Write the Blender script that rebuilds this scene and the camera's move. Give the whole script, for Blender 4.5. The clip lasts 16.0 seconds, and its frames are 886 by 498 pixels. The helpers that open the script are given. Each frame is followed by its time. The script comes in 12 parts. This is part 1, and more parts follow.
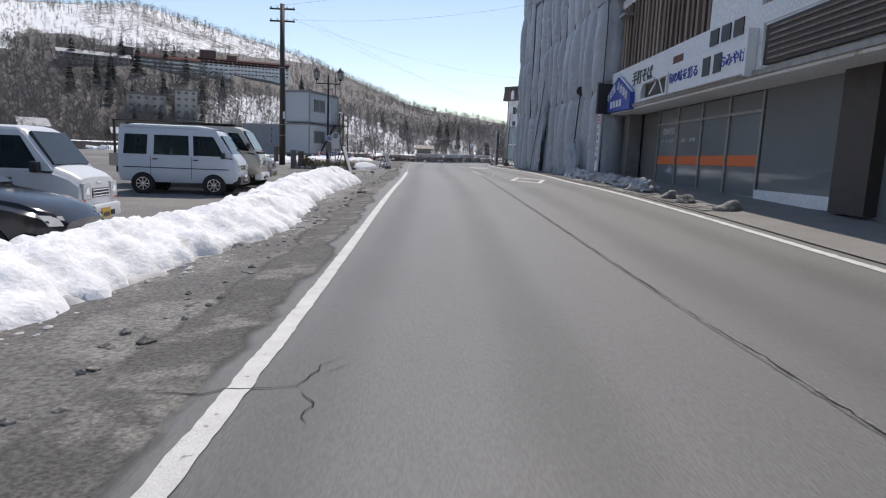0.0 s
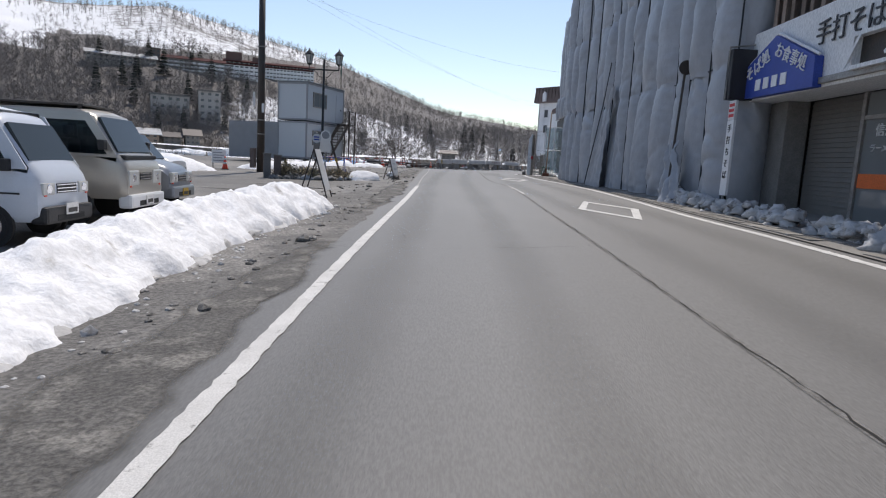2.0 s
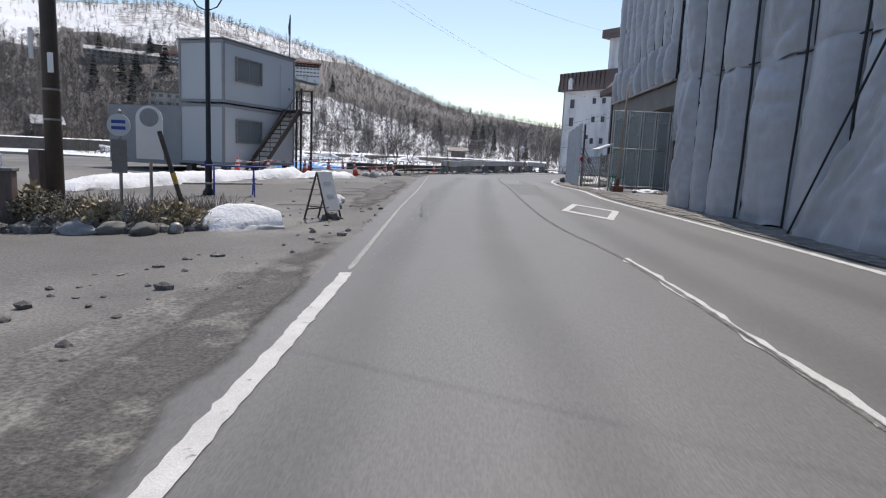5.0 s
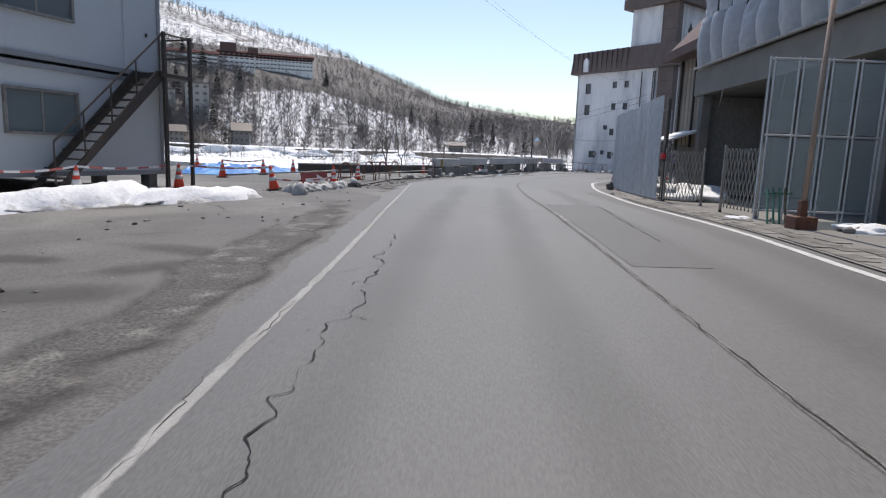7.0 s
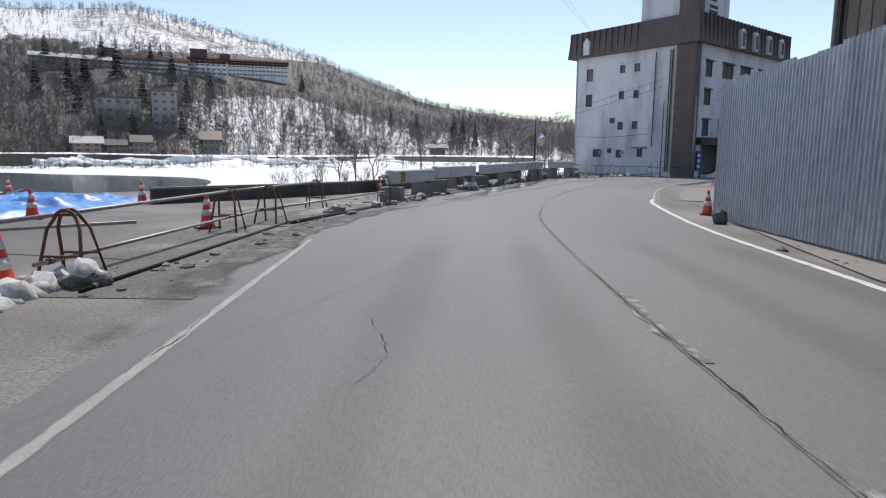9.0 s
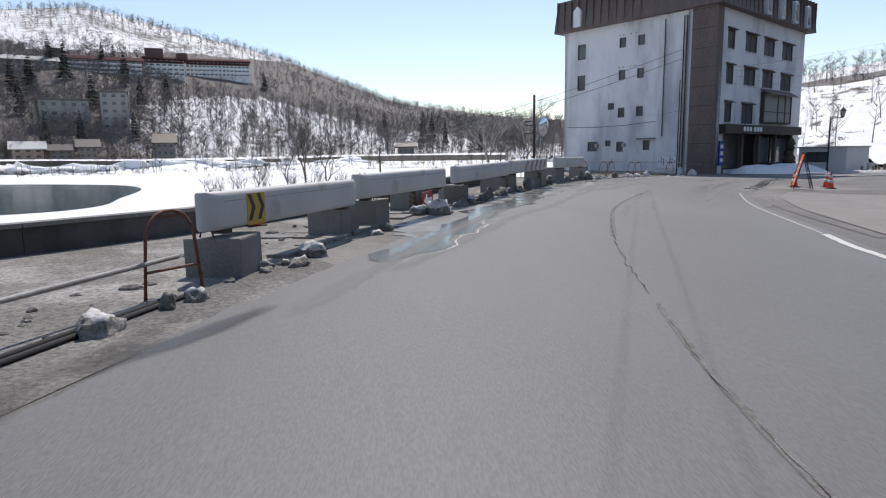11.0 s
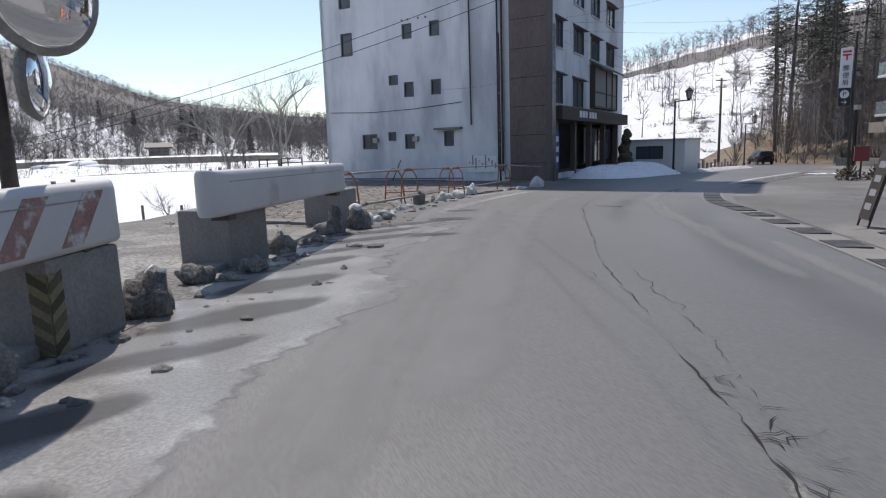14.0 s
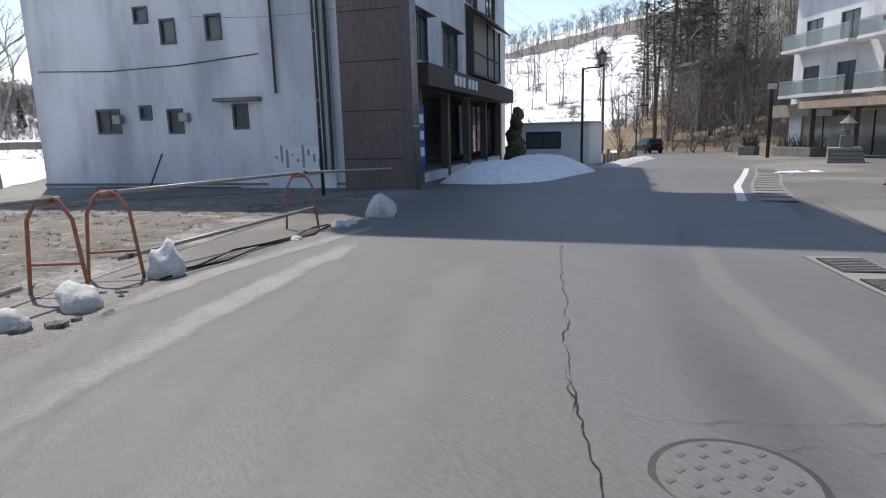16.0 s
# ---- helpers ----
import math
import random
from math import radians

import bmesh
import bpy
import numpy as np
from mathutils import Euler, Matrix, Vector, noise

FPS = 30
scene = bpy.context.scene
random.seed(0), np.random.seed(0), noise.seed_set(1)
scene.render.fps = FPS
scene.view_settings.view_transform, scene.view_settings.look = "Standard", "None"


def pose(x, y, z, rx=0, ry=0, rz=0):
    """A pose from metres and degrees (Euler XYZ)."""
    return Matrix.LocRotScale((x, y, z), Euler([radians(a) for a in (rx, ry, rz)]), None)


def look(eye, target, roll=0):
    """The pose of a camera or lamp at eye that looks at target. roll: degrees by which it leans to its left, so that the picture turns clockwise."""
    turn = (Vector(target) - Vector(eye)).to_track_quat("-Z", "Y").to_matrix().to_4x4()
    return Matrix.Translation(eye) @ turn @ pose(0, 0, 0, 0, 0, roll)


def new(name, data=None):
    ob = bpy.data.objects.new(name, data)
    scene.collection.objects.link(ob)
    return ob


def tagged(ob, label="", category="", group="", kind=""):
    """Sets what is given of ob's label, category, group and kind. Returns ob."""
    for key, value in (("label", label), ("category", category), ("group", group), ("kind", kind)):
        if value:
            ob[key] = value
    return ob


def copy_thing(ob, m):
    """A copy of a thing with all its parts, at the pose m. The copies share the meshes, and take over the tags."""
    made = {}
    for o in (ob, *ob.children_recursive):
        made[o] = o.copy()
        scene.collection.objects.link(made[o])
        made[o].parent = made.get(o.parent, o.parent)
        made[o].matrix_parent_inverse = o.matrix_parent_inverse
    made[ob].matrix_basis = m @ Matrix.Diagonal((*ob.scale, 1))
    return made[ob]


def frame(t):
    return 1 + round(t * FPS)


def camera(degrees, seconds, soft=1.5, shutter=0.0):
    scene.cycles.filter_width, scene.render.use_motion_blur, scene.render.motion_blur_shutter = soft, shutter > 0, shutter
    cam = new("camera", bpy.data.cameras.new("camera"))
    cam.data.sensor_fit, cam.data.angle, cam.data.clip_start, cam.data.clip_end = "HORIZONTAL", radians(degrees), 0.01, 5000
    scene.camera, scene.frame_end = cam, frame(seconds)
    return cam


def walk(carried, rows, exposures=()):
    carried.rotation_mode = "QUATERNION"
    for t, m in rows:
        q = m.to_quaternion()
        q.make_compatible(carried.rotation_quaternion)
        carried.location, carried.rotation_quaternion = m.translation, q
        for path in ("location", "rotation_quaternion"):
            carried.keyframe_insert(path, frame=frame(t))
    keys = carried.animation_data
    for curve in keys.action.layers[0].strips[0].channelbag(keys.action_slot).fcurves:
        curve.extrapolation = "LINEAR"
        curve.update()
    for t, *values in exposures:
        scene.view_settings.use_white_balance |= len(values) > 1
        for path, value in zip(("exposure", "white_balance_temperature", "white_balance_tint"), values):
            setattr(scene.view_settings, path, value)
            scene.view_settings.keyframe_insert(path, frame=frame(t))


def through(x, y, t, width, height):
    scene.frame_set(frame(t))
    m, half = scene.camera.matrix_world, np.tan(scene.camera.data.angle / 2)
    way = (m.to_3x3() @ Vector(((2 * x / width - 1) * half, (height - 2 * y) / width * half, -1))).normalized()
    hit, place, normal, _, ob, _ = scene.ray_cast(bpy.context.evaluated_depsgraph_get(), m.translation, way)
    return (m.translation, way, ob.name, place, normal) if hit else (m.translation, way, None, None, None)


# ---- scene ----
cam = camera(71.88, 16.0, 1.15)
PATH = [
    (0, (0.279, -36.802, 0.764), (0.321, -34.824, 0.470), 2.29),
    (0.5, (0.280, -34.552, 0.825), (0.281, -32.574, 0.529), 2.59),
    (1, (0.322, -32.185, 0.853), (0.306, -30.207, 0.559), 2.94),
    (1.5, (0.357, -29.748, 0.871), (0.333, -27.769, 0.580), 3.07),
    (2, (0.387, -27.203, 0.930), (0.355, -25.223, 0.648), 3.14),
    (2.5, (0.407, -24.528, 1.023), (0.370, -22.548, 0.742), 3.13),
    (3, (0.373, -21.833, 1.095), (0.333, -19.855, 0.806), 3.30),
    (3.5, (0.401, -19.029, 1.142), (0.348, -17.051, 0.855), 3.19),
    (4, (0.424, -16.142, 1.216), (0.361, -14.163, 0.929), 3.20),
    (6.3, (-0.036, -1.498, 1.443), (-0.101, 0.478, 1.138), 2.04),
    (6.5, (0.001, -0.000, 1.450), (-0.064, 1.975, 1.144), 2.01),
    (7, (0.025, 3.700, 1.503), (-0.036, 5.676, 1.194), 2.09),
    (7.5, (0.085, 7.334, 1.558), (0.036, 9.310, 1.252), 1.51),
    (8, (0.129, 11.020, 1.631), (0.099, 12.996, 1.325), 1.02),
    (8.5, (0.198, 14.585, 1.708), (0.174, 16.563, 1.408), 0.47),
    (11, (0.881, 31.142, 1.631), (0.953, 33.117, 1.326), -1.00),
    (11.5, (1.360, 34.681, 1.615), (1.535, 36.647, 1.294), -0.49),
    (12, (2.006, 38.153, 1.589), (2.297, 40.104, 1.264), -0.34),
    (12.5, (2.849, 41.508, 1.564), (3.260, 43.438, 1.236), -0.36),
    (13, (3.976, 44.941, 1.535), (4.501, 46.844, 1.214), -0.69),
    (13.5, (5.288, 48.391, 1.564), (5.928, 50.259, 1.247), -0.93),
    (14, (6.788, 51.554, 1.581), (7.528, 53.383, 1.257), -1.83),
    (14.5, (8.479, 54.609, 1.644), (9.321, 56.391, 1.309), -2.14),
    (15, (10.281, 57.507, 1.617), (11.215, 59.241, 1.266), -2.32),
    (15.5, (12.225, 60.453, 1.567), (13.249, 62.134, 1.212), -1.86),
    (16, (14.321, 63.212, 1.499), (15.429, 64.832, 1.118), -1.59),
]
EXPOSURE = [(0, 0.04, 6900, 13), (4.0, 0.06, 6900, 13), (6.5, 0.12, 6900, 13), (14.0, 0.12, 6850, 13), (15.0, 0.2, 6900, 13), (16, 0.4, 7000, 13)]
walk(cam, [(t, look(eye, target, roll)) for t, eye, target, roll in PATH], EXPOSURE)

# ---- light ----
SUN_AZ, SUN_EL = 4.0, 58.0
world = bpy.data.worlds.new("world")
scene.world = world
world.use_nodes = True
sky = world.node_tree.nodes.new("ShaderNodeTexSky")
sky.sky_type, sky.sun_disc = "NISHITA", False
sky.sun_elevation, sky.sun_rotation = radians(SUN_EL), radians(SUN_AZ)
sky.air_density, sky.dust_density, sky.ozone_density, sky.altitude = 1.25, 1.2, 1.2, 1400
back = world.node_tree.nodes["Background"]
world.node_tree.links.new(sky.outputs[0], back.inputs[0])
back.inputs[1].default_value = 0.14
sun = new("sun", bpy.data.lights.new("sun", "SUN"))
sun.data.energy, sun.data.angle, sun.data.color = 3.6, radians(0.55), (1.0, 0.968, 0.92)
sun_dir = Vector((math.sin(radians(SUN_AZ)) * math.cos(radians(SUN_EL)), math.cos(radians(SUN_AZ)) * math.cos(radians(SUN_EL)), math.sin(radians(SUN_EL))))
sun.matrix_basis = look(sun_dir * 60, (0, 0, 0))


# ---- materials ----
def material(name, color, rough=0.8, metal=0.0, color2=None, scale=4.0, amount=0.5, bump=0.0, bump_scale=40.0, fine=0.15, spec=0.5, island=0.0, detail=5.0, stretch=None, third=None, third_scale=0.7, third_at=0.58, third_soft=0.08):
    """A surface with two scales of colour variation, fine grain, relief and an optional third colour in patches."""
    m = bpy.data.materials.new(name)
    m.use_nodes = True
    n, l = m.node_tree.nodes, m.node_tree.links
    b = n["Principled BSDF"]
    b.inputs["Roughness"].default_value, b.inputs["Metallic"].default_value = rough, metal
    b.inputs["Specular IOR Level"].default_value = spec
    co = n.new("ShaderNodeTexCoord")
    src = co.outputs["Object"]
    if stretch:
        mp = n.new("ShaderNodeMapping")
        mp.inputs["Scale"].default_value = stretch
        l.new(src, mp.inputs["Vector"])
        src = mp.outputs["Vector"]

    def nz(sc, det=5.0):
        t = n.new("ShaderNodeTexNoise")
        t.inputs["Scale"].default_value, t.inputs["Detail"].default_value = sc, det
        t.inputs["Roughness"].default_value = 0.6
        l.new(src, t.inputs["Vector"])
        return t.outputs["Fac"]

    def mix(fac, a, c, mode="MIX"):
        x = n.new("ShaderNodeMix")
        x.data_type, x.blend_type = "RGBA", mode
        for sock, val in ((x.inputs["Factor"], fac), (x.inputs[6], a), (x.inputs[7], c)):
            if isinstance(val, (int, float)):
                sock.default_value = val
            elif isinstance(val, tuple):
                sock.default_value = (*val, 1.0) if len(val) == 3 else val
            else:
                l.new(val, sock)
        return x.outputs[2]

    def ramp(fac, lo, hi):
        r = n.new("ShaderNodeMapRange")
        r.interpolation_type = "SMOOTHSTEP"
        r.inputs["From Min"].default_value, r.inputs["From Max"].default_value = lo, hi
        l.new(fac, r.inputs["Value"])
        return r.outputs["Result"]

    c2 = color2 or tuple(v * 0.72 for v in color)
    big = ramp(nz(scale, detail), 0.5 - 0.28, 0.5 + 0.28)
    sc = n.new("ShaderNodeMath")
    sc.operation = "MULTIPLY"
    sc.inputs[1].default_value = amount
    l.new(big, sc.inputs[0])
    col = mix(sc.outputs[0], color, c2)
    if third:
        col = mix(ramp(nz(third_scale, 6.0), third_at - third_soft, third_at + third_soft), col, third)
    g = ramp(nz(bump_scale, 3.0), 0.3, 0.7)
    gm = n.new("ShaderNodeMapRange")
    gm.inputs["To Min"].default_value, gm.inputs["To Max"].default_value = 1 - fine, 1 + fine
    l.new(g, gm.inputs["Value"])
    col = mix(1.0, col, gm.outputs["Result"], "MULTIPLY")
    if island:
        oi = n.new("ShaderNodeObjectInfo")
        gi = n.new("ShaderNodeNewGeometry")
        ad = n.new("ShaderNodeMath")
        ad.operation = "ADD"
        l.new(oi.outputs["Random"], ad.inputs[0])
        l.new(gi.outputs["Random Per Island"], ad.inputs[1])
        fr = n.new("ShaderNodeMath")
        fr.operation = "FRACT"
        l.new(ad.outputs[0], fr.inputs[0])
        mr = n.new("ShaderNodeMapRange")
        mr.inputs["To Min"].default_value, mr.inputs["To Max"].default_value = 1 - island, 1 + island
        l.new(fr.outputs[0], mr.inputs["Value"])
        col = mix(1.0, col, mr.outputs["Result"], "MULTIPLY")
    l.new(col, b.inputs["Base Color"])
    if bump:
        bp = n.new("ShaderNodeBump")
        bp.inputs["Strength"].default_value, bp.inputs["Distance"].default_value = min(bump, 1.0), 0.02
        l.new(nz(bump_scale, 5.0), bp.inputs["Height"])
        l.new(bp.outputs[0], b.inputs["Normal"])
    return m


def feathered(m, most=1.0, scale=1.2, soft=0.5):
    """Lets a thin stain fade out towards its rim (attribute "spread") and break up in patches."""
    n, l = m.node_tree.nodes, m.node_tree.links
    at = n.new("ShaderNodeAttribute")
    at.attribute_name = "spread"
    t = n.new("ShaderNodeTexNoise")
    t.inputs["Scale"].default_value, t.inputs["Detail"].default_value = scale, 7
    co = n.new("ShaderNodeTexCoord")
    l.new(co.outputs["Object"], t.inputs["Vector"])
    ad = n.new("ShaderNodeMath")
    ad.operation = "ADD"
    l.new(at.outputs["Fac"], ad.inputs[0])
    l.new(t.outputs["Fac"], ad.inputs[1])
    mr = n.new("ShaderNodeMapRange")
    mr.interpolation_type = "SMOOTHSTEP"
    mr.inputs["From Min"].default_value, mr.inputs["From Max"].default_value = 0.85 - soft * 0.2, 0.85 + soft
    mr.inputs["To Max"].default_value = most
    l.new(ad.outputs[0], mr.inputs["Value"])
    tr = n.new("ShaderNodeBsdfTransparent")
    x = n.new("ShaderNodeMixShader")
    l.new(mr.outputs[0], x.inputs[0])
    l.new(tr.outputs[0], x.inputs[1])
    l.new(n["Principled BSDF"].outputs[0], x.inputs[2])
    l.new(x.outputs[0], n["Material Output"].inputs[0])
    return m


def glass_material(name, tint=(0.03, 0.035, 0.04), clear=0.0, through=(0.82, 0.9, 0.9)):
    """Window glass: dark and glossy, or partly clear."""
    m = bpy.data.materials.new(name)
    m.use_nodes = True
    n, l = m.node_tree.nodes, m.node_tree.links
    b = n["Principled BSDF"]
    b.inputs["Base Color"].default_value = (*tint, 1)
    b.inputs["Roughness"].default_value = 0.06
    b.inputs["IOR"].default_value = 1.38 if clear else 1.5
    if clear:
        t = n.new("ShaderNodeBsdfTransparent")
        t.inputs[0].default_value = (*through, 1)
        x = n.new("ShaderNodeMixShader")
        x.inputs[0].default_value = clear
        l.new(b.outputs[0], x.inputs[1])
        l.new(t.outputs[0], x.inputs[2])
        l.new(x.outputs[0], n["Material Output"].inputs[0])
    return m


ASPHALT = material("asphalt", (0.119, 0.1175, 0.114), 0.6, color2=(0.1, 0.099, 0.0965), scale=0.3, amount=0.8, bump=0.16, bump_scale=75, fine=0.16, spec=0.5, third=(0.138, 0.136, 0.131), third_scale=0.2, third_at=0.56, third_soft=0.16, stretch=(1.0, 0.22, 1.0))
ASPHALT_PATCH = material("asphalt_patch", (0.088, 0.087, 0.085), 0.62, scale=0.8, amount=0.4, bump=0.4, bump_scale=80, fine=0.16)
LOT = material("worn_lot", (0.14, 0.134, 0.124), 0.78, color2=(0.09, 0.085, 0.078), scale=0.45, amount=0.9, bump=0.4, bump_scale=34, fine=0.3, third=(0.19, 0.18, 0.165), third_scale=0.16, third_at=0.54)
GRAVEL = material("dirty_gravel", (0.14, 0.134, 0.124), 0.88, color2=(0.1, 0.095, 0.089), scale=1.6, amount=0.9, bump=1.0, bump_scale=22, fine=0.42, third=(0.2, 0.19, 0.175), third_scale=0.9, third_at=0.56)
BANK_GRAVEL = material("bank_gravel", (0.2, 0.19, 0.172), 0.92, color2=(0.125, 0.117, 0.105), scale=1.1, amount=0.9, bump=1.0, bump_scale=20, fine=0.4, third=(0.28, 0.27, 0.25), third_scale=0.7, third_at=0.55)
PALE_CONCRETE = material("pale_concrete", (0.235, 0.225, 0.205), 0.92, color2=(0.17, 0.16, 0.15), scale=1.1, amount=0.7, bump=0.4, bump_scale=45, fine=0.12)
# base lifted so the pools look pale with reflected sky
WET = feathered(material("standing_melt_water", (0.105, 0.102, 0.097), 0.17, color2=(0.14, 0.136, 0.128), scale=0.9, amount=0.9, bump=0.03, bump_scale=18, fine=0.1, spec=0.9, third=(0.17, 0.166, 0.158), third_scale=0.8, third_at=0.6, third_soft=0.1), 1.0, 1.1, 0.12)
# silt whose pale colour also carries the sky's reflection on the wet film
SILT = feathered(material("pale_silt_with_sky_sheen", (0.27, 0.264, 0.25), 0.32, color2=(0.19, 0.185, 0.174), scale=1.1, amount=0.9, bump=0.2, bump_scale=45, fine=0.22, third=(0.33, 0.324, 0.31), third_scale=1.7, third_at=0.56, third_soft=0.1), 0.96, 2.2, 0.14)
DARK_TRACK = feathered(material("tyre_darkened_asphalt", (0.09, 0.088, 0.085), 0.6, scale=0.5, amount=0.5, fine=0.14, bump=0.15, bump_scale=70), 0.16, 0.4, 0.9)
GRIT_EDGE = feathered(material("dirt_over_asphalt", (0.125, 0.119, 0.11), 0.9, color2=(0.078, 0.074, 0.068), scale=1.8, amount=0.9, bump=1.0, bump_scale=30, fine=0.4, third=(0.2, 0.19, 0.172), third_scale=2.4, third_at=0.57), 0.95, 1.1, 0.3)
LOT_DIRT = feathered(material("thin_dirt", (0.115, 0.109, 0.1), 0.92, color2=(0.085, 0.08, 0.073), scale=1.2, amount=0.8, bump=0.8, bump_scale=30, fine=0.35), 0.5, 0.8, 0.8)
FADED_PAINT = feathered(material("scuffed_road_paint", (0.5, 0.49, 0.465), 0.85, color2=(0.33, 0.32, 0.3), scale=2.5, amount=0.8, bump=0.3, bump_scale=90), 0.75, 5.0, 0.4)
CRUMBS = feathered(material("crumbled_joint_edge", (0.3, 0.29, 0.27), 0.9, color2=(0.12, 0.115, 0.108), scale=9.0, amount=0.9, bump=0.6, bump_scale=60, fine=0.3), 0.7, 9.0, 0.35)
SALT_EDGE = feathered(material("dried_salt", (0.3, 0.295, 0.285), 0.85, scale=2, amount=0.5, bump=0.3, bump_scale=50), 0.42, 1.4, 0.6)
PALE_RIM = feathered(material("pale_water_rim", (0.55, 0.545, 0.535), 0.6, color2=(0.4, 0.395, 0.385), scale=6, amount=0.6, bump=0.2, bump_scale=50), 0.9, 3.0, 0.5)
SAND = feathered(material("pale_swept_sand", (0.36, 0.35, 0.33), 0.85, color2=(0.25, 0.243, 0.23), scale=2, amount=0.8, bump=0.6, bump_scale=40, fine=0.2), 0.8, 1.5, 0.5)
OIL_STAIN = feathered(material("oil_darkened_lane", (0.07, 0.071, 0.073), 0.5, scale=0.6, amount=0.5, fine=0.14, bump=0.15, bump_scale=70), 0.22, 0.35, 0.9)
DAMP = feathered(material("damp_asphalt", (0.07, 0.07, 0.071), 0.42, scale=1.5, amount=0.5, fine=0.2, bump=0.12, bump_scale=60), 0.7, 1.6, 0.6)
LINE = material("road_paint", (0.62, 0.61, 0.585), 0.8, color2=(0.47, 0.46, 0.44), scale=3.5, amount=0.8, bump=0.3, bump_scale=90, fine=0.12, third=(0.22, 0.215, 0.2), third_scale=9.0, third_at=0.66, third_soft=0.05)
WORN_LINE = material("worn_road_paint", (0.36, 0.35, 0.33), 0.85, color2=(0.2, 0.195, 0.185), scale=2.5, amount=1.0, bump=0.3, bump_scale=90, third=(0.13, 0.127, 0.122), third_scale=7.0, third_at=0.5, third_soft=0.08)
CRACK = material("crack_tar", (0.018, 0.017, 0.016), 0.95, scale=6, amount=0.4)
SNOW = material("snow", (0.84, 0.845, 0.855), 0.75, color2=(0.70, 0.705, 0.715), scale=3.2, amount=0.7, bump=1.0, bump_scale=14, fine=0.09, spec=0.3, third=(0.46, 0.445, 0.42), third_scale=2.2, third_at=0.66, third_soft=0.07)
DIRTY_SNOW = material("dirty_snow", (0.62, 0.62, 0.62), 0.85, color2=(0.24, 0.225, 0.205), scale=3.0, amount=0.7, bump=0.9, bump_scale=12, fine=0.15, third=(0.12, 0.11, 0.1), third_scale=5.0, third_at=0.62, third_soft=0.1)
ICE_SNOW = material("lake_snow", (0.78, 0.79, 0.81), 0.8, color2=(0.66, 0.68, 0.7), scale=0.06, amount=0.8, bump=0.3, bump_scale=0.8, fine=0.04, third=(0.55, 0.58, 0.6), third_scale=0.03, third_at=0.63)
WATER = material("lake_water", (0.05, 0.085, 0.1), 0.12, scale=0.2, amount=0.5, bump=0.15, bump_scale=2.0, fine=0.05)
ROCK = material("rough_stone", (0.24, 0.228, 0.21), 0.95, color2=(0.1, 0.094, 0.086), scale=6, amount=0.9, bump=1.0, bump_scale=34, fine=0.32, island=0.3, third=(0.33, 0.32, 0.3), third_scale=7.0, third_at=0.6)
TARP = material("grey_sheet", (0.4, 0.415, 0.44), 0.42, color2=(0.3, 0.315, 0.34), scale=0.8, amount=0.8, bump=0.7, bump_scale=5.0, fine=0.05, spec=0.5, stretch=(1, 1, 0.6))
TARP_SEAM = material("dark_lacing", (0.03, 0.032, 0.036), 0.8, scale=5)
CONCRETE = material("concrete", (0.25, 0.24, 0.225), 0.9, color2=(0.15, 0.142, 0.13), scale=1.6, amount=0.8, bump=0.5, bump_scale=30, fine=0.12)
DARK_CONCRETE = material("stained_concrete", (0.2, 0.195, 0.186), 0.92, color2=(0.12, 0.117, 0.112), scale=1.0, amount=0.8, bump=0.4, bump_scale=20)
INSIDE = material("bare_interior", (0.3, 0.296, 0.29), 0.95, scale=0.7, amount=0.8, bump=0.3, bump_scale=8)
WHITE_WALL = material("white_render", (0.78, 0.785, 0.79), 0.88, color2=(0.66, 0.67, 0.68), scale=0.28, amount=0.8, bump=0.12, bump_scale=26, fine=0.03, third=(0.42, 0.435, 0.46), third_scale=0.42, third_at=0.57, third_soft=0.16, stretch=(1, 1, 0.3))
WHITE_PANEL = material("white_panel", (0.8, 0.8, 0.785), 0.7, color2=(0.68, 0.68, 0.67), scale=0.7, amount=0.7, bump=0.15, bump_scale=30, third=(0.27, 0.24, 0.21), third_scale=1.3, third_at=0.7, third_soft=0.06, stretch=(1, 1, 0.4))
BROWN_METAL = material("brown_cladding", (0.16, 0.12, 0.108), 0.65, color2=(0.105, 0.08, 0.072), scale=1.4, amount=0.8, bump=0.3, bump_scale=12, stretch=(1, 1, 0.25))
RED_BROWN = material("red_brown_roof", (0.135, 0.08, 0.07), 0.75, color2=(0.085, 0.052, 0.046), scale=1.5, amount=0.8, bump=0.3, bump_scale=14)
WOOD = material("weathered_wood", (0.35, 0.27, 0.215), 0.85, color2=(0.2, 0.15, 0.12), scale=3, amount=0.9, bump=0.5, bump_scale=30, stretch=(4, 4, 0.35), island=0.35, third=(0.32, 0.29, 0.26), third_scale=1.2, third_at=0.6)
PALE_WOOD = material("pale_boards", (0.33, 0.29, 0.24), 0.85, color2=(0.2, 0.165, 0.13), scale=2, amount=0.9, bump=0.4, bump_scale=25, stretch=(4, 4, 0.4), island=0.2)
# whiter copy of WHITE_WALL, its colour offsets the shade on far fronts
FAR_WHITE = material("brightened_far_render", (0.88, 0.88, 0.88), 0.9, color2=(0.76, 0.76, 0.77), scale=0.1, amount=0.6, fine=0.03)
OLD_RED = material("old_red_paint", (0.1, 0.04, 0.036), 0.95, color2=(0.065, 0.03, 0.028), scale=0.3, amount=0.8, spec=0.15)
TAN_RENDER = material("weathered_tan_render", (0.46, 0.43, 0.4), 0.9, color2=(0.3, 0.28, 0.26), scale=0.15, amount=0.8, third=(0.2, 0.185, 0.17), third_scale=0.3, third_at=0.6, stretch=(1, 1, 0.4))
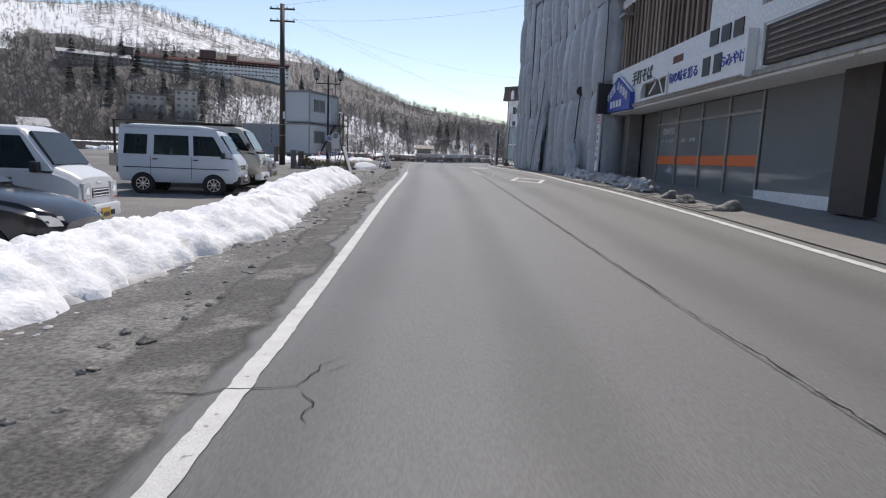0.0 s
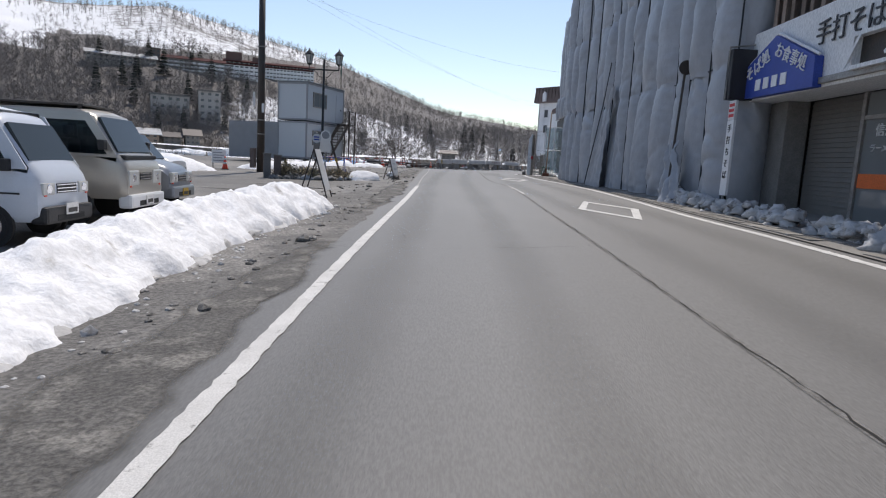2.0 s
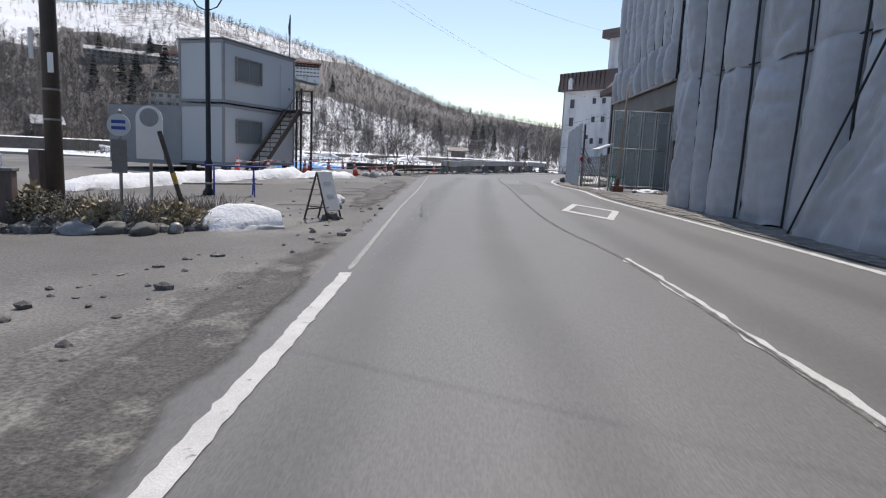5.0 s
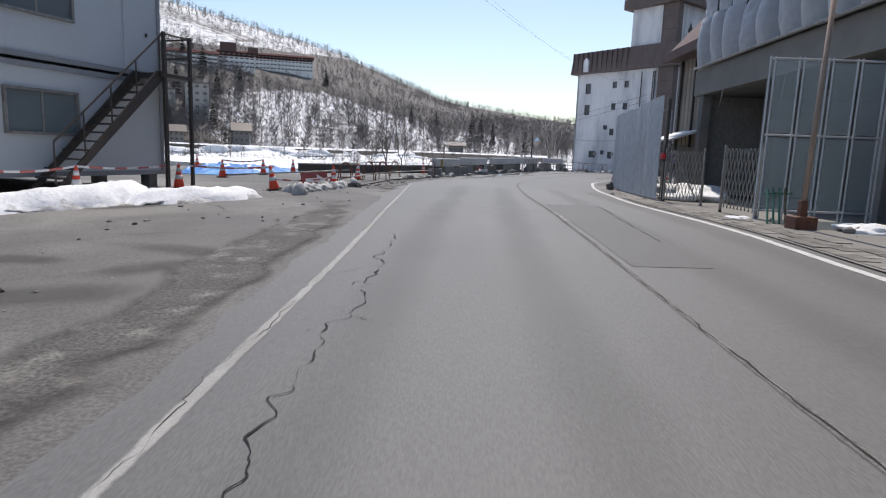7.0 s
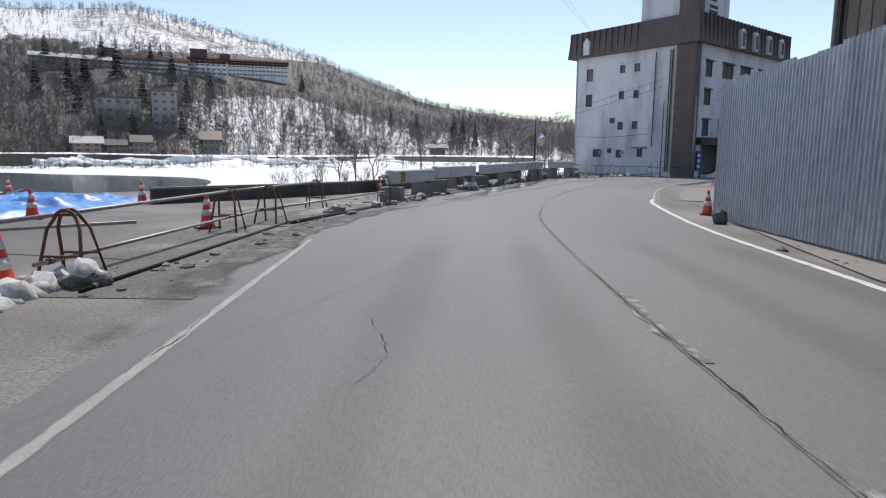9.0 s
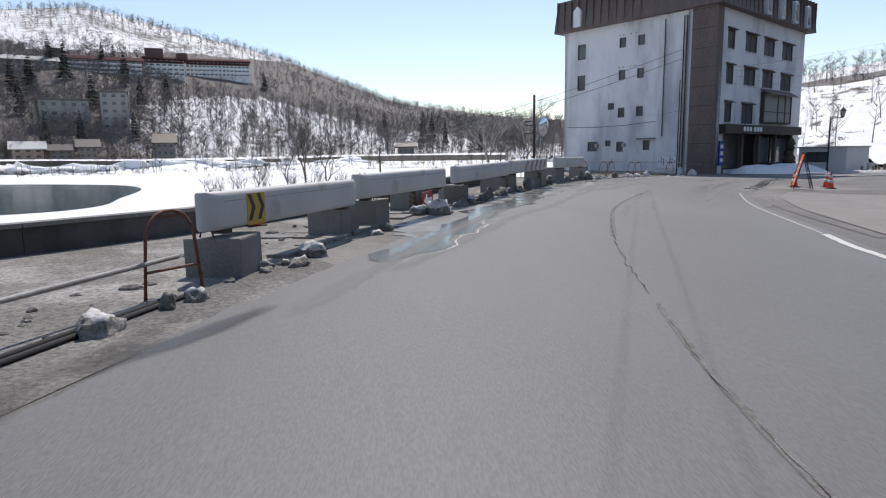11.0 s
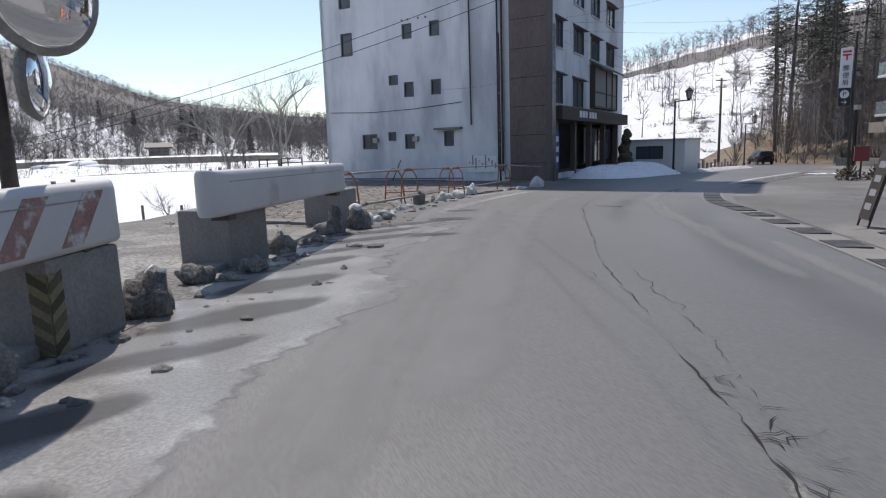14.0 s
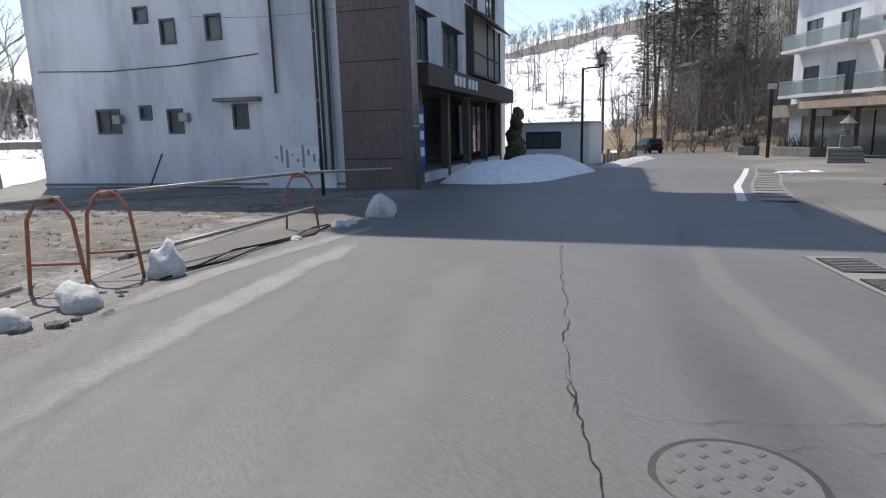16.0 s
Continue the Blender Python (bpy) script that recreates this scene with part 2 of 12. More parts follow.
GLASS = glass_material("window_glass", (0.1, 0.112, 0.12))
# grey tint stands in for reflections in the panes
SHOP_GLASS = glass_material("shop_glass", (0.19, 0.2, 0.2))
GREEN_GLASS = glass_material("balcony_glass", (0.34, 0.37, 0.37), 0.55)
CAR_GLASS = glass_material("car_glass", (0.035, 0.045, 0.05))
CAR_GLASS.node_tree.nodes["Principled BSDF"].inputs["Specular IOR Level"].default_value = 0.18
CLEAR_GLASS = glass_material("clear_car_glass", (0.03, 0.04, 0.045), 0.72, (0.5, 0.56, 0.56))
NET = glass_material("clear_sheet", (0.55, 0.58, 0.6), 0.66)
MIRROR = material("mirror", (0.86, 0.88, 0.9), 0.03, 1.0, scale=1, amount=0.05, fine=0.0)
BLACK_STEEL = material("black_steel", (0.028, 0.028, 0.03), 0.5, 0.3, scale=4, amount=0.4, bump=0.1, bump_scale=30)
WINDOW_GREY = material("grey_window_frame", (0.1, 0.105, 0.115), 0.5, 0.2, scale=4, amount=0.4)
DARK_STEEL = material("dark_painted_steel", (0.05, 0.047, 0.044), 0.55, 0.2, color2=(0.1, 0.06, 0.04), scale=5, amount=0.5, bump=0.15, bump_scale=30)
RUSTY = material("rusty_red_steel", (0.2, 0.085, 0.055), 0.7, 0.1, color2=(0.1, 0.045, 0.03), scale=9, amount=0.9, bump=0.3, bump_scale=40)
FADED_RED = material("faded_red_paint", (0.33, 0.2, 0.17), 0.7, color2=(0.22, 0.12, 0.1), scale=5, amount=0.9, third=(0.5, 0.49, 0.47), third_scale=6, third_at=0.58)
ORANGE_HOOP = material("orange_steel", (0.4, 0.16, 0.095), 0.7, 0.05, color2=(0.27, 0.115, 0.08), scale=9, amount=0.8)
PIPE = material("galvanised_pipe", (0.36, 0.35, 0.33), 0.5, 0.55, color2=(0.22, 0.2, 0.18), scale=6, amount=0.8)
ZINC = material("zinc_sheet", (0.52, 0.55, 0.58), 0.45, 0.25, color2=(0.4, 0.42, 0.45), scale=0.9, amount=0.8, bump=0.1, bump_scale=16, stretch=(1, 1, 0.2), third=(0.56, 0.58, 0.6), third_scale=0.8, third_at=0.6)
ORANGE = material("cone_orange", (0.8, 0.065, 0.028), 0.5, color2=(0.6, 0.07, 0.02), scale=6, amount=0.6, fine=0.08)
CONE_WHITE = material("cone_white", (0.72, 0.71, 0.7), 0.55, color2=(0.55, 0.54, 0.52), scale=8, amount=0.6)
BLACK_RUBBER = material("black_rubber", (0.02, 0.02, 0.021), 0.85, scale=8, amount=0.5, bump=0.2, bump_scale=40)
RED_PANEL = material("faded_red_board", (0.27, 0.045, 0.045), 0.6, color2=(0.19, 0.04, 0.04), scale=2, amount=0.7)
# pale cyan third colour paints highlights onto the blue
BLUE_SHEET = material("blue_sheet", (0.05, 0.27, 0.62), 0.4, color2=(0.02, 0.13, 0.45), scale=1.6, amount=0.8, third=(0.26, 0.5, 0.72), third_scale=0.6, third_at=0.6, third_soft=0.08, bump=0.6, bump_scale=5)
SIGN_BLUE = material("sign_blue", (0.03, 0.07, 0.36), 0.5, color2=(0.025, 0.05, 0.25), scale=2, amount=0.5)
SIGN_WHITE = material("sign_white", (0.8, 0.8, 0.79), 0.55, color2=(0.68, 0.68, 0.67), scale=2, amount=0.6, fine=0.03)
SIGN_BLACK = material("sign_black", (0.025, 0.024, 0.026), 0.5, scale=3)
SIGN_ORANGE = material("sign_orange", (0.8, 0.16, 0.03), 0.5, scale=3, amount=0.4)
SIGN_RED = material("sign_red", (0.6, 0.03, 0.03), 0.5, scale=3, amount=0.4)
YELLOW = material("hazard_yellow", (0.52, 0.33, 0.04), 0.6, color2=(0.43, 0.28, 0.04), scale=5, amount=0.8)
GREEN_PAINT = material("green_paint", (0.03, 0.15, 0.095), 0.5, color2=(0.02, 0.09, 0.06), scale=6, amount=0.8)
ALUMINIUM = material("pale_aluminium", (0.6, 0.61, 0.62), 0.45, 0.2, color2=(0.45, 0.46, 0.47), scale=3, amount=0.6)
HAZARD = material("dulled_hazard_yellow", (0.22, 0.185, 0.09), 0.85, color2=(0.15, 0.135, 0.09), scale=6, amount=0.9)
BEAM_WHITE = material("white_beam_paint", (0.54, 0.54, 0.53), 0.55, color2=(0.41, 0.4, 0.385), scale=0.8, amount=0.6, bump=0.03, bump_scale=20, fine=0.02, third=(0.33, 0.31, 0.28), third_scale=1.1, third_at=0.68, third_soft=0.06)
UNIT_GREY = material("site_office_panel", (0.55, 0.585, 0.6), 0.6, color2=(0.53, 0.545, 0.555), scale=0.8, amount=0.5, bump=0.03, bump_scale=20, fine=0.02, stretch=(1, 1, 0.4))
UNIT_FRAME = material("site_office_frame", (0.3, 0.31, 0.32), 0.55, scale=2)
CAR_WHITE = material("white_car_paint", (0.66, 0.67, 0.68), 0.28, color2=(0.58, 0.59, 0.6), scale=1.5, amount=0.5, fine=0.02)
CAR_BLUEWHITE = material("pale_blue_car_paint", (0.56, 0.6, 0.66), 0.3, color2=(0.48, 0.52, 0.57), scale=1.5, amount=0.5, fine=0.02)
CAR_BLACK = material("black_car_paint", (0.012, 0.012, 0.014), 0.14, scale=2, amount=0.3, fine=0.02)
CAR_SILVER = material("champagne_car_paint", (0.45, 0.42, 0.37), 0.3, 0.35, color2=(0.37, 0.345, 0.31), scale=1.5, amount=0.5, fine=0.02)
CAR_GREY = material("grey_car_paint", (0.24, 0.26, 0.29), 0.3, 0.35, scale=1.5, amount=0.4, fine=0.02)
CHROME = material("chrome", (0.7, 0.7, 0.72), 0.18, 1.0, scale=3, amount=0.2, fine=0.02)
LAMP_GLASS = glass_material("lamp_glass", (0.5, 0.5, 0.48))
TAIL_RED = material("tail_lamp_red", (0.4, 0.02, 0.02), 0.2, scale=3, amount=0.2, fine=0.02)
BARK = material("grey_bark", (0.16, 0.135, 0.115), 0.95, color2=(0.085, 0.07, 0.06), scale=2.5, amount=0.9, bump=0.6, bump_scale=20, island=0.3)
# far bark lightened in its colour to stand in for haze
FOREST = material("hazed_forest_bark", (0.185, 0.166, 0.155), 0.97, color2=(0.13, 0.117, 0.109), scale=0.05, amount=0.8, island=0.35)
BIRCH = material("birch_bark", (0.42, 0.4, 0.37), 0.9, color2=(0.2, 0.175, 0.155), scale=3, amount=0.9, island=0.2)
NEEDLES = material("dark_needles", (0.11, 0.112, 0.085), 0.95, color2=(0.065, 0.068, 0.052), scale=0.5, amount=0.8, island=0.35)
FAR_NEEDLES = material("deep_green_needles", (0.03, 0.036, 0.027), 0.95, color2=(0.018, 0.022, 0.017), scale=0.3, amount=0.8, island=0.35)
LARCH = material("bare_larch_twigs", (0.23, 0.195, 0.17), 0.95, color2=(0.15, 0.125, 0.108), scale=0.4, amount=0.8, island=0.35)
DRY_GRASS = material("dry_grass", (0.2, 0.15, 0.095), 0.97, color2=(0.085, 0.068, 0.048), third=(0.7, 0.7, 0.71), third_scale=0.16, third_at=0.68, third_soft=0.03, scale=0.35, amount=0.9, bump=0.6, bump_scale=15, island=0.3)
PALE_STONE = material("pale_stone", (0.6, 0.59, 0.57), 0.9, color2=(0.42, 0.41, 0.39), scale=4, amount=0.8, bump=0.7, bump_scale=22, fine=0.12)
VERGE = feathered(material("earthy_verge", (0.19, 0.172, 0.15), 0.97, color2=(0.12, 0.105, 0.088), scale=1.1, amount=0.9, bump=1.0, bump_scale=18, fine=0.4, third=(0.3, 0.28, 0.25), third_scale=2.2, third_at=0.6), 1.0, 1.6, 0.4)
SHRUB = material("winter_shrub", (0.075, 0.065, 0.045), 0.95, color2=(0.12, 0.09, 0.055), scale=3, amount=0.8, island=0.4)
STONE_WALL = material("dark_stone_wall", (0.1, 0.093, 0.088), 0.95, color2=(0.06, 0.056, 0.052), scale=0.3, amount=0.9, bump=0.4, bump_scale=2, fine=0.2)
GRATE = material("steel_grating", (0.06, 0.058, 0.055), 0.6, 0.4, scale=6, bump=0.2, bump_scale=30)


# ---- mesh helpers ----
def part(name, bm, mat, parent=None, label="", smooth=False, kind=""):
    """Links a bmesh as one mesh object, under a thing or part if one is given."""
    me = bpy.data.meshes.new(name)
    if smooth:
        for f in bm.faces:
            f.smooth = True
    bm.to_mesh(me)
    bm.free()
    me.materials.append(mat)
    ob = new(name, me)
    if parent is not None:
        ob.parent = parent
    if label or kind:
        tagged(ob, label, kind=kind)
    return ob


def shared(name, me, m, parent=None):
    """One more object on an existing mesh."""
    ob = new(name, me)
    ob.matrix_basis = m
    if parent is not None:
        ob.parent = parent
    return ob


def thing(name, m, label, category, group="", kind=""):
    e = new(name)
    e.empty_display_size = 0.2
    e.matrix_basis = m
    return tagged(e, label, category, group, kind)


def add_box(bm, x0, x1, y0, y1, z0, z1, bevel=0.0, m=None):
    r = bmesh.ops.create_cube(bm, size=1)
    vs = r["verts"]
    for v in vs:
        v.co = Vector(((x0 + x1) / 2 + v.co.x * (x1 - x0), (y0 + y1) / 2 + v.co.y * (y1 - y0), (z0 + z1) / 2 + v.co.z * (z1 - z0)))
    if bevel:
        es = list({e for v in vs for e in v.link_edges})
        r = bmesh.ops.bevel(bm, geom=es, offset=bevel, segments=2, affect="EDGES", profile=0.6)
        vs = list({v for f in r["faces"] for v in f.verts} | {v for v in vs if v.is_valid})
    if m is not None:
        bmesh.ops.transform(bm, matrix=m, verts=vs)
    return vs


def box(x0, x1, y0, y1, z0, z1, bevel=0.0):
    bm = bmesh.new()
    add_box(bm, x0, x1, y0, y1, z0, z1, bevel)
    return bm


def add_tube(bm, a, b, r0, r1=None, n=8):
    """A tapered round bar from a to b."""
    a, b = Vector(a), Vector(b)
    r1 = r0 if r1 is None else r1
    d = b - a
    q = d.to_track_quat("Z", "Y").to_matrix()
    rings = []
    for p, r in ((a, r0), (b, r1)):
        rings.append([bm.verts.new(p + q @ Vector((r * math.cos(2 * math.pi * k / n), r * math.sin(2 * math.pi * k / n), 0))) for k in range(n)])
    for k in range(n):
        bm.faces.new((rings[0][k], rings[0][(k + 1) % n], rings[1][(k + 1) % n], rings[1][k]))
    bm.faces.new(rings[0][::-1])
    bm.faces.new(rings[1])


def tube(a, b, r0, r1=None, n=8):
    bm = bmesh.new()
    add_tube(bm, a, b, r0, r1, n)
    return bm


def add_path(bm, pts, r, n=8):
    """A round pipe through points."""
    pts = [Vector(p) for p in pts]
    rings = []
    for i, p in enumerate(pts):
        d = (pts[min(i + 1, len(pts) - 1)] - pts[max(i - 1, 0)]).normalized()
        q = d.to_track_quat("Z", "Y").to_matrix()
        rings.append([bm.verts.new(p + q @ Vector((r * math.cos(2 * math.pi * k / n), r * math.sin(2 * math.pi * k / n), 0))) for k in range(n)])
    for ra, rb in zip(rings, rings[1:]):
        off = min(range(n), key=lambda o: (rb[o].co - ra[0].co).length)
        for k in range(n):
            bm.faces.new((ra[k], ra[(k + 1) % n], rb[(k + 1 + off) % n], rb[(k + off) % n]))
    bm.faces.new(rings[0][::-1])
    bm.faces.new(rings[-1])


def pipe(pts, r, n=8):
    bm = bmesh.new()
    add_path(bm, pts, r, n)
    bmesh.ops.recalc_face_normals(bm, faces=bm.faces)
    return bm


def add_lathe(bm, profile, n=16, at=(0, 0, 0), m=None):
    """A turned body from (radius, height) pairs."""
    rings = []
    for r, z in profile:
        rings.append([bm.verts.new(Vector(at) + Vector((r * math.cos(2 * math.pi * k / n), r * math.sin(2 * math.pi * k / n), z))) for k in range(n)])
    for ra, rb in zip(rings, rings[1:]):
        for k in range(n):
            bm.faces.new((ra[k], ra[(k + 1) % n], rb[(k + 1) % n], rb[k]))
    bm.faces.new(rings[0][::-1])
    bm.faces.new(rings[-1])
    if m is not None:
        bmesh.ops.transform(bm, matrix=m, verts=[v for ring in rings for v in ring])


def lathe(profile, n=16, at=(0, 0, 0), m=None):
    bm = bmesh.new()
    add_lathe(bm, profile, n, at, m)
    return bm


def add_prism(bm, outline, y0, y1, axis="y"):
    """An outline in (a, b) pushed through from y0 to y1. axis y: a is x, b is z; axis x: a is y, b is z; axis z: a is x, b is y."""
    def put(a, b, c):
        return {"y": (a, c, b), "x": (c, a, b), "z": (a, b, c)}[axis]
    lo = [bm.verts.new(put(a, b, y0)) for a, b in outline]
    hi = [bm.verts.new(put(a, b, y1)) for a, b in outline]
    k = len(outline)
    faces = [bm.faces.new(lo[::-1]), bm.faces.new(hi)]
    for i in range(k):
        faces.append(bm.faces.new((lo[i], lo[(i + 1) % k], hi[(i + 1) % k], hi[i])))
    bmesh.ops.recalc_face_normals(bm, faces=faces)
    return lo + hi


def prism(outline, y0, y1, axis="y", bevel=0.0):
    bm = bmesh.new()
    add_prism(bm, outline, y0, y1, axis)
    if bevel:
        bmesh.ops.bevel(bm, geom=bm.edges[:], offset=bevel, segments=2, affect="EDGES", profile=0.6)
    return bm


def wall_with_holes(w, h, thick, holes):
    """A wall from (0,0) to (w,h) in x and z, thick in +y, with openings (x0, x1, z0, z1) that go through it."""
    bm = bmesh.new()
    xs = sorted({0.0, w, *[v for o in holes for v in o[:2]]})
    zs = sorted({0.0, h, *[v for o in holes for v in o[2:]]})
    for x0, x1 in zip(xs, xs[1:]):
        run = None
        for z0, z1 in [*zip(zs, zs[1:]), (None, None)]:
            solid = z0 is not None and not any(o[0] <= (x0 + x1) / 2 <= o[1] and o[2] <= (z0 + z1) / 2 <= o[3] for o in holes)
            if solid:
                run = [run[0] if run else z0, z1]
            elif run:
                add_box(bm, x0, x1, 0, thick, run[0], run[1])
                run = None
    bmesh.ops.remove_doubles(bm, verts=bm.verts, dist=0.0005)
    return bm


def text_part(name, body, size, mat, m, parent, label="", depth=0.01):
    cu = bpy.data.curves.new(name, "FONT")
    cu.body, cu.size, cu.extrude = body, size, depth
    cu.align_x, cu.align_y = "CENTER", "CENTER"
    tmp = bpy.data.objects.new(name, cu)
    scene.collection.objects.link(tmp)
    me = bpy.data.meshes.new_from_object(tmp.evaluated_get(bpy.context.evaluated_depsgraph_get()))
    bpy.data.objects.remove(tmp)
    me.materials.clear()
    me.materials.append(mat)
    ob = new(name, me)
    ob.matrix_basis = m
    ob.parent = parent
    if label:
        tagged(ob, label)
    return ob


def lump(bm, at, size, seed, rough=0.35, sub=2, flat=0.3, facet=0.0):
    """An uneven stone or clod."""
    r = bmesh.ops.create_icosphere(bm, subdivisions=sub, radius=1)
    o = Vector((seed * 7.31, seed * 3.17, seed * 1.7))
    for v in r["verts"]:
        d = v.co.normalized()
        k = 1 + rough * (noise.noise(d * 1.3 + o) + 0.5 * noise.noise(d * 3.1 + o))
        if facet:
            k += facet * (noise.voronoi(d * 1.6 + o)[0][0] * 2 - 0.7) + facet * 0.6 * noise.noise(d * 8 + o)
        p = d * k
        if p.z < -flat:
            p.z = -flat
        v.co = Vector(at) + Vector((p.x * size[0], p.y * size[1], (p.z + flat) * size[2]))
    return r["verts"]


# ---- the lie of the land ----
# centre of the carriageway driven: x, y, height, cross fall
ROAD = [(0.2, -60, -1.2, 0.045), (0.28, -37, -0.69, 0.045), (0.33, -31, -0.61, 0.05), (0.4, -24.5, -0.44, 0.055), (0.41, -17, -0.25, 0.055), (0.2, -8, -0.1, 0.045), (0, 0, 0, 0.035), (0.06, 7.3, 0.11, 0.027), (0.2, 14.6, 0.25, 0.01), (0.5, 23, 0.24, -0.006), (0.88, 31.1, 0.17, -0.012), (2.0, 38.15, 0.13, -0.006), (3.98, 44.9, 0.1, -0.012), (6.8, 51.5, 0.13, -0.03), (10.3, 57.5, 0.16, -0.038), (14.3, 63.2, 0.05, -0.028), (20, 69.5, -0.1, -0.01), (28, 76, -0.3, 0), (40, 84, -0.6, 0), (58, 97, -1.15, 0), (75, 115, -1.6, 0), (110, 160, -2.5, 0)]


def smooth_rows(rows, steps):
    """Catmull-Rom through rows of numbers."""
    a = np.array(rows, float)
    out = []
    for i in range(len(a) - 1):
        p0, p1, p2, p3 = a[max(i - 1, 0)], a[i], a[i + 1], a[min(i + 2, len(a) - 1)]
        for k in range(steps):
            u = k / steps
            out.append(0.5 * (2 * p1 + (p2 - p0) * u + (2 * p0 - 5 * p1 + 4 * p2 - p3) * u * u + (3 * p1 - p0 - 3 * p2 + p3) * u**3))
    out.append(a[-1])
    return np.array(out)


RS = smooth_rows(ROAD, 4)
RA, RB = RS[:-1], RS[1:]
RD = RB[:, :2] - RA[:, :2]
RL = np.hypot(RD[:, 0], RD[:, 1])


def road_z(x, y):
    """Height of the made ground at a place, from the carriageway's height and cross fall."""
    u = np.clip(((x - RA[:, 0]) * RD[:, 0] + (y - RA[:, 1]) * RD[:, 1]) / RL**2, 0, 1)
    px, py = RA[:, 0] + u * RD[:, 0], RA[:, 1] + u * RD[:, 1]
    i = int(np.argmin((x - px) ** 2 + (y - py) ** 2))
    lat = ((x - px[i]) * RD[i, 1] - (y - py[i]) * RD[i, 0]) / RL[i]
    row = RA[i] + u[i] * (RB[i] - RA[i])
    return float(row[2] + row[3] * min(max(lat, -5), 8))


# the bank along the lake
BANK = [(-60, -120), (-42, -60), (-38, 10), (-30, 34), (-16, 43), (-7.5, 47.5), (-2, 54), (3.5, 62), (8.5, 72), (12, 84), (14.5, 96), (22, 130), (40, 200)]
BK = np.array(BANK, float)


def bank_distance(x, y):
    """Metres past the bank's edge towards the lake; negative on the land."""
    best = 1e9
    side = -1.0
    for a, b in zip(BK, BK[1:]):
        d = b - a
        u = min(max(((x - a[0]) * d[0] + (y - a[1]) * d[1]) / (d @ d), 0), 1)
        p = a + u * d
        q = math.hypot(x - p[0], y - p[1])
        if q < best:
            best = q
            side = 1.0 if d[0] * (y - a[1]) - d[1] * (x - a[0]) > 0 else -1.0
    return best * side


LAKE_Z = -3.0


def ground_z(x, y):
    z = road_z(x, y)
    b = bank_distance(x, y)
    if b > 0:
        u = min(b / 7.0, 1.0)
        z = z + (LAKE_Z - 0.6 - z) * u * u * (3 - 2 * u)
    return z


def put(x, y, turn=0.0, dz=0.0):
    """A pose on the ground, turned about the upright by degrees."""
    return pose(x, y, ground_z(x, y) + dz, 0, 0, turn)


# ---- ground, road and markings ----
def resample(pts, n):
    p = np.array(pts, float)
    d = np.r_[0, np.cumsum(np.hypot(*np.diff(p[:, :2], axis=0).T))]
    u = np.linspace(0, d[-1], n)
    return np.stack([np.interp(u, d, p[:, k]) for k in range(p.shape[1])], 1)


def smooth_line(pts, step):
    p = smooth_rows(pts, 6)
    length = np.hypot(*np.diff(p[:, :2], axis=0).T).sum()
    return resample(p, max(int(length / step), 2) + 1)


def ribbon(left, right, cols, dz, crown=None):
    """A sheet between two lines of the same count, lying dz over the ground."""
    bm = bmesh.new()
    rows = []
    for a, b in zip(left, right):
        row = []
        for k in range(cols + 1):
            u = k / cols
            x, y = a[0] + (b[0] - a[0]) * u, a[1] + (b[1] - a[1]) * u
            row.append(bm.verts.new((x, y, ground_z(x, y) + dz + (crown(u) if crown else 0))))
        rows.append(row)
    for ra, rb in zip(rows, rows[1:]):
        for k in range(cols):
            bm.faces.new((ra[k], ra[k + 1], rb[k + 1], rb[k]))
    bmesh.ops.recalc_face_normals(bm, faces=bm.faces)
    if bm.faces and sum(f.normal.z for f in bm.faces) < 0:
        bmesh.ops.reverse_faces(bm, faces=bm.faces)
    return bm


def stripe(pts, width, dz, step=0.6, wobble=0.0, seed=0, taper=False):
    """A painted or cracked line of some width along points."""
    p = resample(pts, max(int(np.hypot(*np.diff(np.array(pts, float)[:, :2], axis=0).T).sum() / step), 1) + 1)
    d = np.gradient(p[:, :2], axis=0)
    d /= np.hypot(d[:, 0], d[:, 1])[:, None] + 1e-9
    nrm = np.stack([d[:, 1], -d[:, 0]], 1)
    q = p[:, :2].copy()
    w = np.full(len(q), width / 2)
    if wobble:
        rng = np.random.default_rng(seed)
        q += nrm * (rng.normal(0, wobble, len(q)))[:, None]
        w *= rng.uniform(0.5, 1.4, len(q)) if wobble > 0.008 else rng.uniform(0.94, 1.06, len(q))
    if taper:
        w *= np.clip(np.minimum(np.arange(len(q)), np.arange(len(q))[::-1]) / 3.0, 0.15, 1)
    return ribbon(q - nrm * w[:, None], q + nrm * w[:, None], 1, dz)


def ground_sheet():
    def spread(lo, hi, fine_lo, fine_hi, fine, grow=1.25):
        mid = list(np.arange(fine_lo, fine_hi + 1e-6, fine))
        v, s = fine_hi, fine
        while v < hi:
            s *= grow
            v += s
            mid.append(v)
        v, s = fine_lo, fine
        while v > lo:
            s *= grow
            v -= s
            mid.insert(0, v)
        return mid
    xs, ys = spread(-1500, 1500, -46, 62, 1.5), spread(-400, 1800, -62, 120, 1.5)
    verts = [(x, y, ground_z(x, y)) for y in ys for x in xs]
    w = len(xs)
    faces = [(j * w + i, j * w + i + 1, (j + 1) * w + i + 1, (j + 1) * w + i) for j in range(len(ys) - 1) for i in range(w - 1)]
    me = bpy.data.meshes.new("ground")
    me.from_pydata(verts, [], faces)
    me.materials.append(LOT)
    for p in me.polygons:
        p.use_smooth = True
    return tagged(new("ground", me), "worn grey asphalt and gravel ground", "ground", kind="structure")


ground_sheet()

